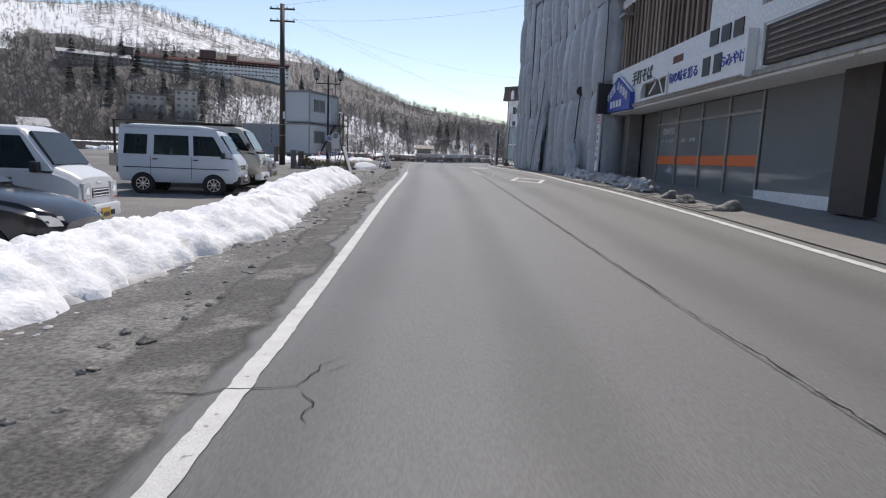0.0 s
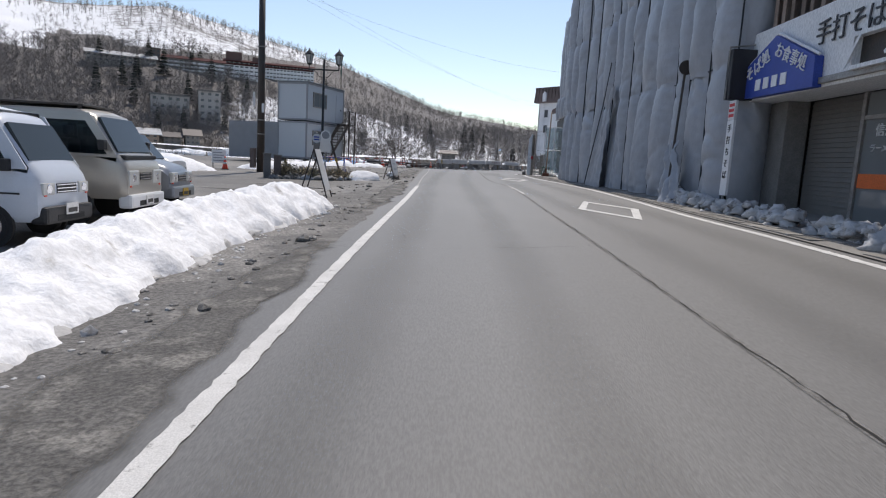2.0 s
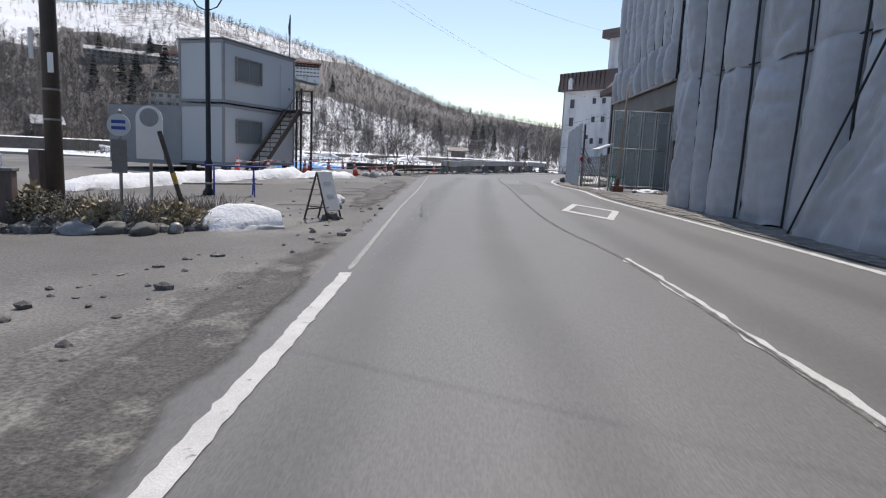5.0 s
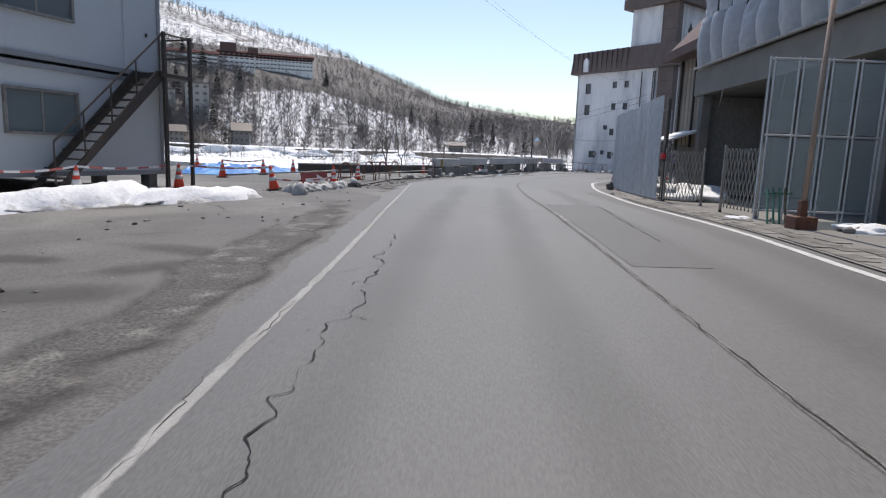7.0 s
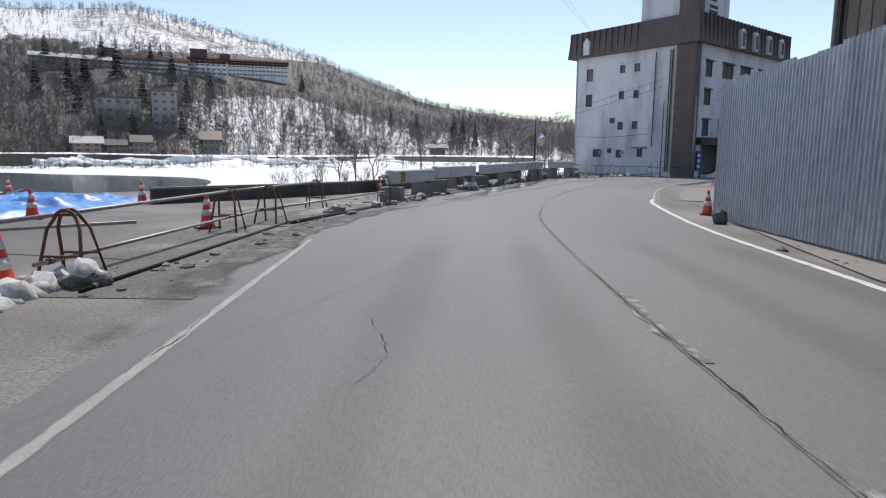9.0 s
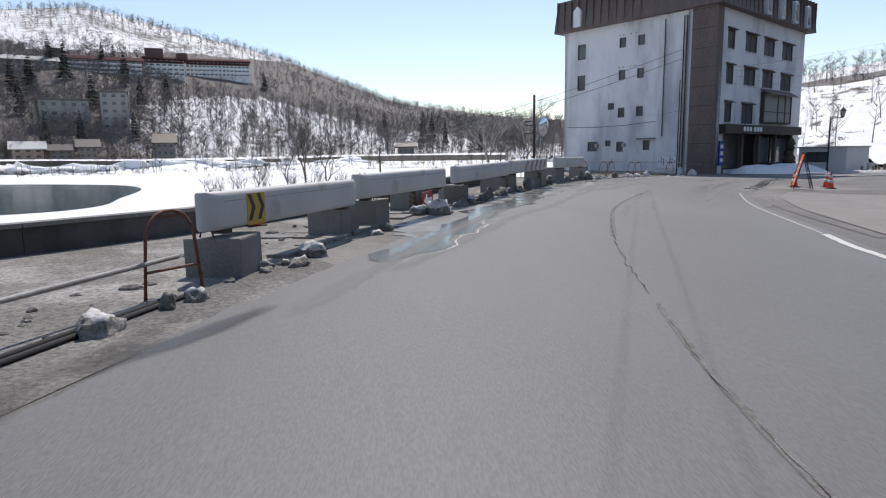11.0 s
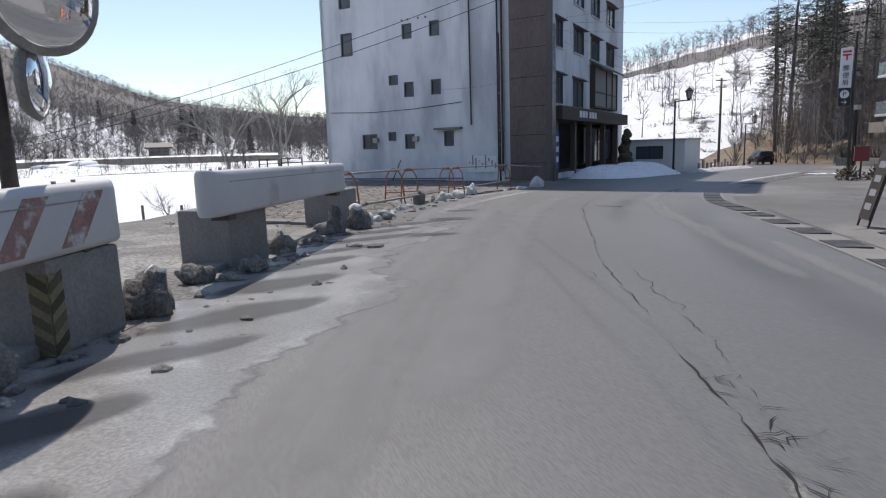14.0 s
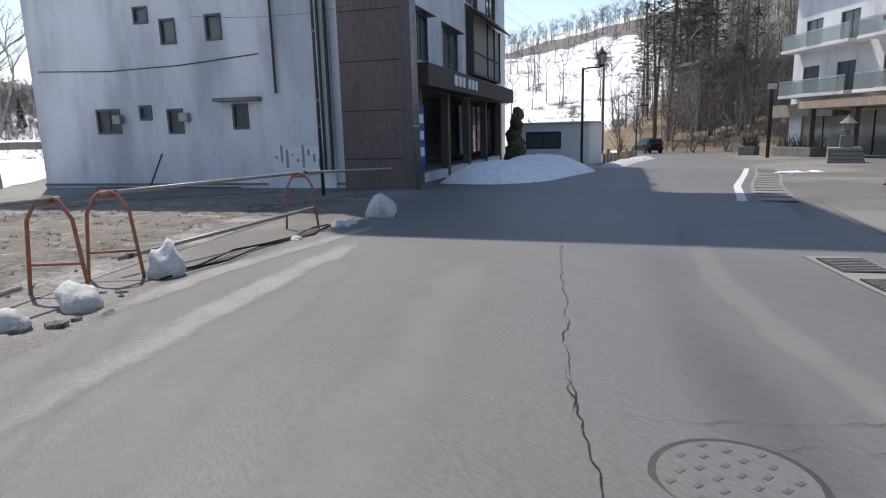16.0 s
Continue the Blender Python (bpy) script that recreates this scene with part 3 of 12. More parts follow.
LEFT_LINE = [(-0.6, -60), (-0.78, -42), (-0.85, -34), (-0.93, -26), (-1.0, -19), (-1.03, -10), (-1.15, -3), (-1.45, 6), (-1.5, 12), (-1.72, 18.5), (-1.85, 22), (-2.08, 27), (-2.2, 29)]
CENTRE = [(2.6, -60), (2.6, -42), (2.59, -34), (2.54, -26), (2.5, -20), (2.49, -13), (2.55, -7), (2.5, -2), (2.1, 2), (1.98, 6), (1.97, 14), (2.03, 18), (2.1, 24.6), (2.55, 33), (3.27, 37.3), (4.38, 42), (6.14, 47.5), (8.06, 51.5), (9.08, 53.3), (11.4, 57.7), (12.5, 59.4), (14.9, 63.1), (16.5, 65.2), (19.9, 68.7), (22.1, 70.8)]
RIGHT_LINE = [(5.35, -60), (5.4, -42), (5.46, -30), (5.5, -24), (5.42, -18), (5.3, -14), (5.42, -9), (5.5, -3), (5.25, 3), (4.86, 8), (4.76, 11), (4.95, 15), (5.0, 21.5), (5.36, 25.6), (6.2, 33), (7.4, 39.3), (8.3, 42), (10.6, 48.6), (12.5, 52.9), (13.0, 53.9)]
ROAD_L = [(-1.0, -60), (-1.15, -42), (-1.2, -34), (-1.3, -26), (-1.4, -19), (-1.45, -10), (-1.55, -3), (-1.85, 6), (-1.95, 12), (-2.15, 18.5), (-2.35, 24), (-2.5, 29), (-1.9, 33), (-1.1, 36.5), (-0.3, 39.5), (1.0, 43.5), (3.2, 48.5), (5.0, 53), (7.2, 57), (9.6, 61), (12.2, 65.5), (15.6, 69.8), (20, 74.4), (26, 80), (36, 88), (52, 100), (70, 118), (98, 152)]
ROAD_R = [(5.6, -60), (5.65, -42), (5.7, -30), (5.75, -24), (5.65, -18), (5.55, -14), (5.65, -9), (5.75, -3), (5.5, 3), (5.1, 8), (5.0, 11), (5.2, 15), (5.25, 21.5), (5.6, 25.6), (6.45, 33), (7.65, 39.3), (8.55, 42), (10.85, 48.6), (12.8, 52.8), (16, 58), (20.5, 64), (27, 69.4), (36, 74.5), (46, 81), (62, 92.5), (78, 109), (108, 143)]
road_edge = resample(smooth_rows(ROAD_L, 5), 900)
for i, q in enumerate(road_edge):
    q[0] += 0.16 * noise.noise((q[1] * 0.5, 2, 1)) + 0.1 * noise.noise((q[1] * 1.9, 5, 1)) + 0.05 * noise.noise((q[1] * 6, 8, 1))
tagged(part("road", ribbon(road_edge, resample(smooth_rows(ROAD_R, 5), 900), 10, 0.012), ASPHALT, smooth=True), "grey asphalt road with worn wheel tracks", "road", kind="structure")

# shoulder of dirt and gravel, and the pavement before the shops
for inner, outer, n in ((ROAD_L[:7], [(-3.6, -60), (-3.6, -42), (-3.4, -34), (-3.2, -26), (-3.2, -18), (-3.4, -11), (-2.6, -3)], 70), (ROAD_L[10:15], [(-4.4, 24), (-4.9, 28), (-4.6, 34), (-4.0, 38), (-2.6, 43)], 30)):
    tagged(part("shoulder", ribbon(resample(smooth_rows(outer, 5), n), resample(smooth_rows(inner, 5), n), 5, 0.007), GRAVEL, smooth=True), "dirty grey gravel and grit beside the road", "shoulder", kind="structure")
bank_in = resample(smooth_rows([(-2.6, 33), (-1.9, 37), (-1.0, 40), (0.4, 44), (2.6, 49), (4.4, 53.4), (6.6, 57.4), (9.0, 61.4), (11.6, 66), (14.6, 70.4), (18.6, 75)], 5), 60)
bank_out = resample(smooth_rows([(-8, 36), (-7.4, 40), (-6.2, 43), (-4.4, 47.5), (-1.6, 52.5), (1.0, 57), (4.0, 62), (6.6, 67), (9.0, 73), (12.6, 79.5), (16.2, 84)], 5), 60)
tagged(part("verge", ribbon(bank_out, bank_in, 6, 0.008), BANK_GRAVEL, smooth=True), "bare earth and gravel verge above the lake", "verge", kind="structure")

pave_in = smooth_line([(p[0] + 0.05, p[1]) for p in ROAD_R[:14]], 0.9)
pave_out = resample([(9.2, -60), (9.2, -20), (8.6, -12), (8.2, 0), (7.9, 9), (8.6, 20), (8.6, 30), (8.4, 36), (9.0, 40)], len(pave_in))
pavement = tagged(part("pavement", ribbon(pave_in, pave_out, 5, 0.02), PALE_CONCRETE, smooth=True), "cracked pale concrete pavement with grit", "pavement", kind="structure")
tagged(part("forecourt", ribbon(smooth_line([(8.9, 41.5), (11.0, 48), (13.0, 52.6), (16.2, 57.6), (20.8, 63.6), (27.5, 68.8), (36.5, 73.8), (47, 80)], 1.2), resample([(30, 38), (34, 44), (37, 48), (42, 52), (48, 57), (54, 63), (60, 70)], 43)[:len(smooth_line([(8.9, 41.5), (11.0, 48), (13.0, 52.6), (16.2, 57.6), (20.8, 63.6), (27.5, 68.8), (36.5, 73.8), (47, 80)], 1.2))], 8, 0.01), LOT, smooth=True), "worn asphalt forecourt beside the junction", "forecourt", kind="structure")
tagged(part("forecourt_slab", ribbon(resample([(9.2, 41.5), (11.3, 47.4), (13.3, 51.8), (15.2, 54.4)], 12), resample([(14, 38.5), (19, 43), (24, 47), (28, 49.5)], 12), 6, 0.024), PALE_CONCRETE), "pale sand-coloured concrete slab", "slab", kind="structure")

part("edge_line", stripe(smooth_rows(LEFT_LINE[:7], 5), 0.15, 0.02, 0.09, 0.006, 1), LINE)
part("kerb_line", stripe(smooth_rows([q for q in RIGHT_LINE if q[1] < 43], 5), 0.14, 0.018, 0.12, 0.006, 3), LINE)
part("far_edge_line", stripe([(27.4, 70.55), (31.25, 72.9), (36.7, 75.75), (40.85, 78.0)], 0.2, 0.018, 0.6), LINE)
for k, (a, b) in enumerate(((-7.4, -1.6), (15.5, 17.5), (19, 21), (22, 25))):
    pts = [p for p in smooth_rows(CENTRE, 12) if a <= p[1] <= b]
    part("centre_dash", stripe(np.array(pts) + np.array([0.03, 0]), 0.12 if k < 1 else 0.16, 0.018, 0.25, 0.02, 20 + k), LINE if k == 0 else WORN_LINE)
for ob in [o for o in bpy.data.objects if o.name.split(".")[0] in ("edge_line", "kerb_line", "far_edge_line", "centre_dash")]:
    tagged(ob, "white painted line on the road, worn", "road marking", kind="structure")


def diamond(cx, cy, hw, hl, turn):
    """A long hollow diamond painted before a crossing."""
    bm = bmesh.new()
    q = Matrix.Rotation(radians(turn), 2)
    out = [(0, -hl), (hw, 0), (0, hl), (-hw, 0)]
    k = 1 - 0.19 / hw
    inn = [(x * k, y * (1 - 0.55 / hl)) for x, y in out]
    vo, vi = [], []
    for src, dst in ((out, vo), (inn, vi)):
        for i in range(4):
            for s in range(6):
                a, b = Vector(src[i]), Vector(src[(i + 1) % 4])
                p = q @ (a + (b - a) * s / 6)
                dst.append(bm.verts.new((cx + p.x, cy + p.y, ground_z(cx + p.x, cy + p.y) + 0.02)))
    for i in range(24):
        bm.faces.new((vo[i], vo[(i + 1) % 24], vi[(i + 1) % 24], vi[i]))
    return tagged(part("diamond_marking", bm, LINE), "hollow white diamond painted on the road", "road marking", "road diamonds", "structure")


diamond(4.02, -12.6, 0.72, 2.45, 2)
diamond(3.44, 5.55, 0.74, 2.2, 2)

# resurfaced patch in the far lane, and the long joint with its cracks
part("road_patch", ribbon(resample([(2.08, 11.0), (2.16, 20.05)], 12), resample([(3.05, 11.0), (3.62, 20.1)], 12), 3, 0.017), ASPHALT_PATCH)
tagged(bpy.data.objects["road_patch"], "darker rectangular asphalt repair", "road patch", kind="structure")
crack_no = 0


def crack(pts, width=0.035, wobble=0.03, step=0.12, twigs=0.0):
    """A jagged crack of uneven width, closed in places, with short side cracks where asked."""
    global crack_no
    crack_no += 1
    rng = np.random.default_rng(100 + crack_no)
    verts, faces = [], []

    def run(line, w, wob, ends):
        length = np.hypot(*np.diff(line[:, :2], axis=0).T).sum()
        n = max(int(length / 0.04), 5) + 1
        q = resample(line, n)[:, :2]
        d = np.gradient(q, axis=0)
        d /= np.hypot(d[:, 0], d[:, 1])[:, None] + 1e-9
        nrm = np.stack([d[:, 1], -d[:, 0]], 1)
        at = np.linspace(0, length, n)
        off, wide = np.zeros(n), np.zeros(n)
        for lam, amp in ((0.5, 1.4), (0.17, 1.5), (0.075, 0.8)):
            k = int(length / lam) + 3
            off += amp * np.interp(at, np.cumsum(rng.uniform(0.4, 1.6, k)) * lam - lam, rng.normal(0, wob, k))
        k = int(length / 0.16) + 3
        wide = np.interp(at, np.arange(k) * 0.16, rng.choice([0.05, 0.3, 0.7, 1.0, 1.2, 1.7], k))
        if ends:
            wide *= np.clip(np.minimum(at, length - at) / min(0.3, length * 0.4), 0.1, 1)
        q = q + nrm * off[:, None]
        base = len(verts)
        for c, o, h in zip(q, nrm, w / 2 * wide):
            for sgn in (-1, 1):
                x, y = c[0] + sgn * o[0] * h, c[1] + sgn * o[1] * h
                verts.append((x, y, ground_z(x, y) + 0.021))
        faces.extend((base + 2 * i, base + 2 * i + 1, base + 2 * i + 3, base + 2 * i + 2) for i in range(n - 1))
        return q, d, length

    q, d, length = run(np.array([p[:2] for p in pts], float), width, wobble, True)
    for _ in range(int(length * twigs)):
        i = rng.integers(1, len(q) - 1)
        a = math.atan2(d[i][1], d[i][0]) + rng.choice([-1, 1]) * rng.uniform(0.5, 1.3)
        ln = rng.uniform(0.12, 0.45)
        run(np.array([q[i], q[i] + ln * 0.5 * np.array([math.cos(a), math.sin(a)]), q[i] + ln * np.array([math.cos(a + 0.4), math.sin(a + 0.4)])]), width * 0.6, wobble * 0.8, True)
    me = bpy.data.meshes.new("road_crack")
    me.from_pydata(verts, [], faces)
    me.materials.append(CRACK)
    tagged(new("road_crack", me), "dark jagged crack in the asphalt", "crack", kind="structure")


cen = smooth_rows(CENTRE, 10)
for a, b, w in ((-60, -8.5, 0.017), (-8.5, -1, 0.009), (-1, 15, 0.015), (14.5, 27, 0.019), (27, 37, 0.01), (37, 55.5, 0.014), (55.5, 66, 0.012), (65, 72, 0.01)):
    crack([p for p in cen if a <= p[1] <= b], w * 0.7, 0.005 if b < 40 else 0.011 if b < 55 else 0.008)
for pts, w in (([(-1.58, -33.32), (-1.05, -33.27), (-0.69, -33.23), (-0.49, -33.22), (-0.42, -32.91), (-0.4, -32.75), (-0.32, -32.6)], 0.05), ([(-0.49, -33.22), (-0.45, -33.49), (-0.37, -33.78)], 0.05),
               ([(-1.6, -18.43), (-0.77, -18.56), (-0.15, -18.65), (0.72, -18.65), (1.51, -18.55), (2.37, -18.45)], 0.05), ([(-0.24, -18.65), (-0.35, -18.22), (-0.38, -17.82), (-0.45, -17.18), (-0.44, -16.95)], 0.045),
               ([(-1.1, 13.4), (-0.95, 12.6), (-1.02, 11.4), (-0.92, 10.2), (-0.9, 9.4), (-1.01, 8.45), (-0.94, 7.3), (-0.98, 6.6), (-0.91, 6.15), (-0.83, 5.0), (-0.81, 3.94), (-0.71, 3.34), (-0.66, 2.88), (-0.6, 2.4)], 0.075),
               
               ([(-4.2, 4.0), (-3.0, 4.6), (-1.8, 5.0), (-0.3, 5.0), (1.2, 4.8)], 0.045), ([(-4.0, 2.6), (-3.0, 3.4), (-2.4, 4.4), (-2.7, 5.2)], 0.05), ([(-3.4, 2.4), (-2.3, 3.2), (-1.7, 4.0), (-1.5, 4.8)], 0.05), ([(-3.6, 5.6), (-3.0, 4.6), (-2.5, 3.9), (-1.8, 3.9)], 0.035),
               ([(2.46, 20.75), (3.58, 20.8)], 0.02), ([(-0.17, 17.75), (-0.03, 17.92)], 0.03),
               ([(2.3, 16.4), (2.7, 15.6), (3.1, 14.6)], 0.04),
               ([(-0.4, 21.5), (-0.2, 22.6), (-0.5, 23.5)], 0.03), ([(6.0, 46.4), (6.6, 47.6), (6.9, 48.8), (7.6, 49.8)], 0.05), ([(6.4, 46.0), (7.1, 47.2), (7.6, 48.6), (8.3, 50.0)], 0.04), ([(6.2, 47.4), (7.0, 47.9), (7.5, 48.4)], 0.03),
               ([(10.8, 57.5), (10.9, 57.2), (10.68, 56.95), (10.5, 56.4)], 0.025), 
               ([(16.7, 65.3), (17.0, 64.95), (17.4, 64.55), (17.8, 64.3), (18.6, 63.9)], 0.035), ([(16.8, 64.8), (17.26, 64.3), (17.9, 63.9)], 0.03), ([(11.85, 62.5), (11.8, 62.15), (12.2, 61.48)], 0.02), ([(-9, 8.0), (-7, 9.2), (-5.0, 9.4), (-3.4, 10.4)], 0.04), ([(-8, 11.0), (-6, 11.4), (-4, 13.0)], 0.04)):
    crack(pts, w * 0.16, 0.022, twigs=0.8)

for lo, hi in ((5.5, 9.2), (12.6, 17.4), (21.5, 24.0)):
    crack([(p[0] - 0.03, p[1]) for p in smooth_rows(LEFT_LINE, 12) if lo < p[1] < hi], 0.006, 0.014)
# straight saw-cut edges of the trench repair across the lane and of the darker patch
for pts in ([(-3.6, 18.75), (-1.93, 18.61), (-0.85, 18.49), (0.21, 18.24), (1.16, 17.83), (1.92, 17.27)], [(-1.3, 17.14), (-0.08, 16.88), (1.03, 16.52), (1.5, 16.4)], [(1.9, 20.03), (2.25, 20.07), (3.6, 20.14)], [(3.6, 20.14), (3.45, 18.2), (3.24, 16.2), (3.05, 13.0)]):
    crack(pts, 0.016, 0.004)
for k in range(7):
    x, y = 0.08 + (k % 3) * 0.14, 17.7 - 0.11 * k
    crack([(x, y), (x + 0.12, y - 0.03 - 0.05 * (k % 2)), (x + 0.24, y + 0.02)], 0.008, 0.012)
for off, a, b in ((0.3, 45.2, 50.5), (0.28, 54.5, 57.5)):
    crack([(p[0] + off, p[1] - off * 0.5) for p in cen if a < p[1] < b], 0.005, 0.018, 0.1)
for k in range(8):
    p = cen[np.argmin(np.abs(cen[:, 1] - (44.5 + k * 0.55)))]
    crack([(p[0] + 0.02, p[1]), (p[0] + 0.34 + 0.05 * math.sin(k * 2.1), p[1] - 0.12)], 0.005, 0.02, 0.06)

# the lot's broken surface
r7 = random.Random(15)
for k in range(12):
    x, y = r7.uniform(-9.5, -2.6), r7.uniform(-8, 21)
    a = r7.choice((0.1, 0.25, 1.3, -0.3)) + r7.gauss(0, 0.25)
    pts = [(x, y)]
    for _ in range(r7.randint(3, 7)):
        a += r7.gauss(0, 0.35)
        x, y = x + 0.45 * math.cos(a), y + 0.45 * math.sin(a)
        pts.append((x, y))
    crack([q for q in pts if q[0] < -1.9] if sum(q[0] < -1.9 for q in pts) > 2 else pts[:1] + [(pts[0][0] - 1.0, pts[0][1] + 0.3), (pts[0][0] - 1.8, pts[0][1] + 0.1)], r7.uniform(0.008, 0.018), 0.025, twigs=0.7)

# melt water and silt between the broken kerb and the lane
KERB = [(-1.3, 39.2), (-0.6, 42.0), (0.06, 44.07), (0.37, 45.04), (0.96, 46.87), (1.9, 48.8), (2.6, 49.96), (3.37, 51.77), (4.5, 54.1), (6.14, 56.98), (6.73, 58.44), (7.76, 59.84), (8.59, 61.4), (9.6, 63.2)]
RIM = [(-0.4, 37.6), (0.5, 39.4), (1.3, 40.8), (1.72, 41.69), (1.8, 42.8), (2.38, 44.0), (2.42, 45.0), (2.9, 46.4), (3.45, 47.7), (4.05, 48.5), (4.6, 49.1), (4.55, 49.95), (5.3, 51.2), (5.8, 52.85), (6.8, 54.8), (7.58, 56.2), (8.54, 57.0), (9.0, 58.8), (9.84, 60.0), (11.28, 61.86), (13.4, 64.5)]


def stain(left, right, mat, name, label, cols=10, dz=0.014, ends=6):
    """A thin stain on the road whose cover fades towards all its edges."""
    n = len(left)
    verts, cover = [], []
    for i in range(n):
        e = min(1.0, min(i, n - 1 - i) / ends)
        for k in range(cols + 1):
            u = k / cols
            x, y = left[i][0] + (right[i][0] - left[i][0]) * u, left[i][1] + (right[i][1] - left[i][1]) * u
            verts.append((x, y, ground_z(x, y) + dz))
            cover.append(min(1.0, 2.4 * min(u, 1 - u)) * e)
    w = cols + 1
    me = bpy.data.meshes.new(name)
    me.from_pydata(verts, [], [(i * w + k, i * w + k + 1, (i + 1) * w + k + 1, (i + 1) * w + k) for i in range(n - 1) for k in range(cols)])
    me.attributes.new("spread", "FLOAT", "POINT").data.foreach_set("value", cover)
    me.materials.append(mat)
    for p in me.polygons:
        p.use_smooth = True
    tagged(new(name, me), label, "stain", kind="structure")


def along_line(pts, width, n=80):
    p = resample(smooth_rows(pts, 6), n)
    d = np.gradient(p[:, :2], axis=0)
    d /= np.hypot(d[:, 0], d[:, 1])[:, None] + 1e-9
    q = np.stack([d[:, 1], -d[:, 0]], 1) * width / 2
    return p[:, :2] - q, p[:, :2] + q


WN = 420
kerb_side, rim = resample(smooth_rows(KERB, 8), WN), resample(smooth_rows(RIM, 8), WN)
for i in range(WN):
    d = rim[i] - kerb_side[i]
    rim[i] += d / (np.hypot(*d) + 1e-6) * (0.3 * noise.noise((i * 0.055, 1, 2)) + 0.14 * noise.noise((i * 0.16, 4, 2)) + 0.05 * noise.noise((i * 0.5, 7, 2)))
stain((kerb_side - (rim - kerb_side) * 0.12)[42:], (rim + (rim - kerb_side) * np.interp(np.arange(WN), [150, 230], [0.01, 0.2])[:, None])[42:], SILT, "silt_film", "pale wet silt along the road edge, sky sheen in its colour", dz=0.0145, ends=60)


def between(i, u):
    return kerb_side[i] + (rim[i] - kerb_side[i]) * u


# pools that lie against the rim, then dark fingers of water across the silt
for k, (a, b, u0, u1) in enumerate(((20, 150, 0.52, 1.0), (120, 215, 0.36, 0.99), (190, 262, 0.3, 0.8))):
    rows = range(a, b)
    stain([between(i, u0 + 0.16 * noise.noise((i * 0.05, k, 3))) for i in rows], [between(i, u1) for i in rows], WET, "melt_pool", "shallow pool of melt water on the asphalt", 12, 0.0165 + k * 0.0004, 16)
# thin broken pale rim round the water
rim_in = [between(i, 0.965) for i in range(14, 145)]
rim_out = [q + (rim[i] - kerb_side[i]) / (np.hypot(*(rim[i] - kerb_side[i])) + 1e-6) * max(0.02, 0.075 + 0.12 * noise.noise((i * 0.13, 6, 1))) for i, q in zip(range(14, 145), rim_in)]
stain(rim_in, rim_out, PALE_RIM, "salt_rim", "thin pale rim along the melt water", 4, 0.0205, 40)
for k in range(15):
    i = 170 + k * 16
    u0, u1 = 0.1 + 0.3 * noise.noise((k, 3, 1)) ** 2, 0.82 + 0.2 * noise.noise((k * 0.9, 2, 8))
    w = 5 + int(3 * (1 + noise.noise((k * 1.3, 5, 5))))
    lo = [between(max(i - w, 0), u0 + (u1 - u0) * q / 24) for q in range(25)]
    hi = [between(min(i + w, WN - 1), u0 + (u1 - u0) * q / 24) for q in range(25)]
    bow = [0.25 + 0.75 * math.sin(math.pi * (q + 0.5) / 25) for q in range(25)]
    mids = [(a + b) / 2 for a, b in zip(lo, hi)]
    stain([m + (a - m) * e for m, a, e in zip(mids, lo, bow)], [m + (b - m) * e for m, b, e in zip(mids, hi, bow)], DAMP, "damp_finger", "dark finger of melt water across the road edge", 8, 0.0185 + (k % 4) * 0.0003, 5)
# salt dried in streaks
for k, (pts, w) in enumerate((([(0.2, 38.2), (2.2, 43.2), (3.2, 45.8), (4.6, 48.4), (6.4, 52.4), (8.4, 56.2), (10.8, 60.2)], 0.5), ([(-0.6, 36.0), (1.0, 41.6), (2.6, 46.2), (4.6, 50.6), (6.8, 55.0)], 0.5),
                               ([(7.4, 53.6), (9.8, 57.6), (12.4, 61.6), (15.4, 65.6), (19.4, 69.6)], 1.1), ([(6.4, 53.2), (8.8, 57.4), (11.4, 61.6), (14.4, 66.2), (18.2, 70.8)], 0.9), ([(8.6, 58.4), (11.0, 62.6), (13.6, 66.6), (16.8, 70.6)], 0.8),
                               ([(14.6, 58.6), (16.6, 62.4), (19.6, 66.2), (24, 69.6)], 0.6), ([(12.6, 55.6), (15.4, 60.4), (18.4, 64.6)], 0.5), ([(9.6, 49.6), (12.4, 54.4), (15.2, 58.6)], 0.5), ([(10.6, 47.8), (13.4, 52.6)], 0.4))):
    a, b = along_line(pts, w)
    stain(a, b, SALT_EDGE, "dried_streak", "pale dried salt streak along the road", 8, 0.0165 + k * 0.0004)
for k, (pts, w) in enumerate((([(-1.5, 34.9), (-1.0, 36.2), (-0.4, 37.6)], 0.45), ([(10.7, 62.5), (11.5, 63.0), (12.5, 62.9)], 0.9), ([(11.9, 64.3), (12.6, 64.7), (13.3, 64.6)], 0.6), ([(9.6, 60.4), (10.3, 60.8), (11.1, 60.6)], 0.6))):
    a, b = along_line(pts, w, 30)
    stain(a, b, DAMP, "damp_patch", "dark damp patch at the road edge", 10, 0.0188 + k * 0.0003, 12)
for k, (pts, w) in enumerate((([(14.38, 68.58), (14.82, 69.03), (15.39, 69.62), (16.13, 70.3), (17.05, 70.96), (18.23, 71.75), (19.67, 72.65)], 0.5), ([(11.2, 63.0), (13.2, 66.0), (15.6, 68.6), (18.8, 71.6)], 0.7))):
    a, b = along_line(pts, w, 120)
    stain(a, b, SAND, "sand_ridge", "pale sand and salt swept into a low band", 8, 0.0172 + k * 0.0003, 20)
for off in (-0.75, 0.8, 2.9, 4.3):
    a, b = along_line([(r[0] + off, r[1]) for r in ROAD if r[1] < 34], 1.1, 160)
    stain(a, b, DARK_TRACK, "wheel_track", "darker worn wheel track along the lane", 8, 0.0135)
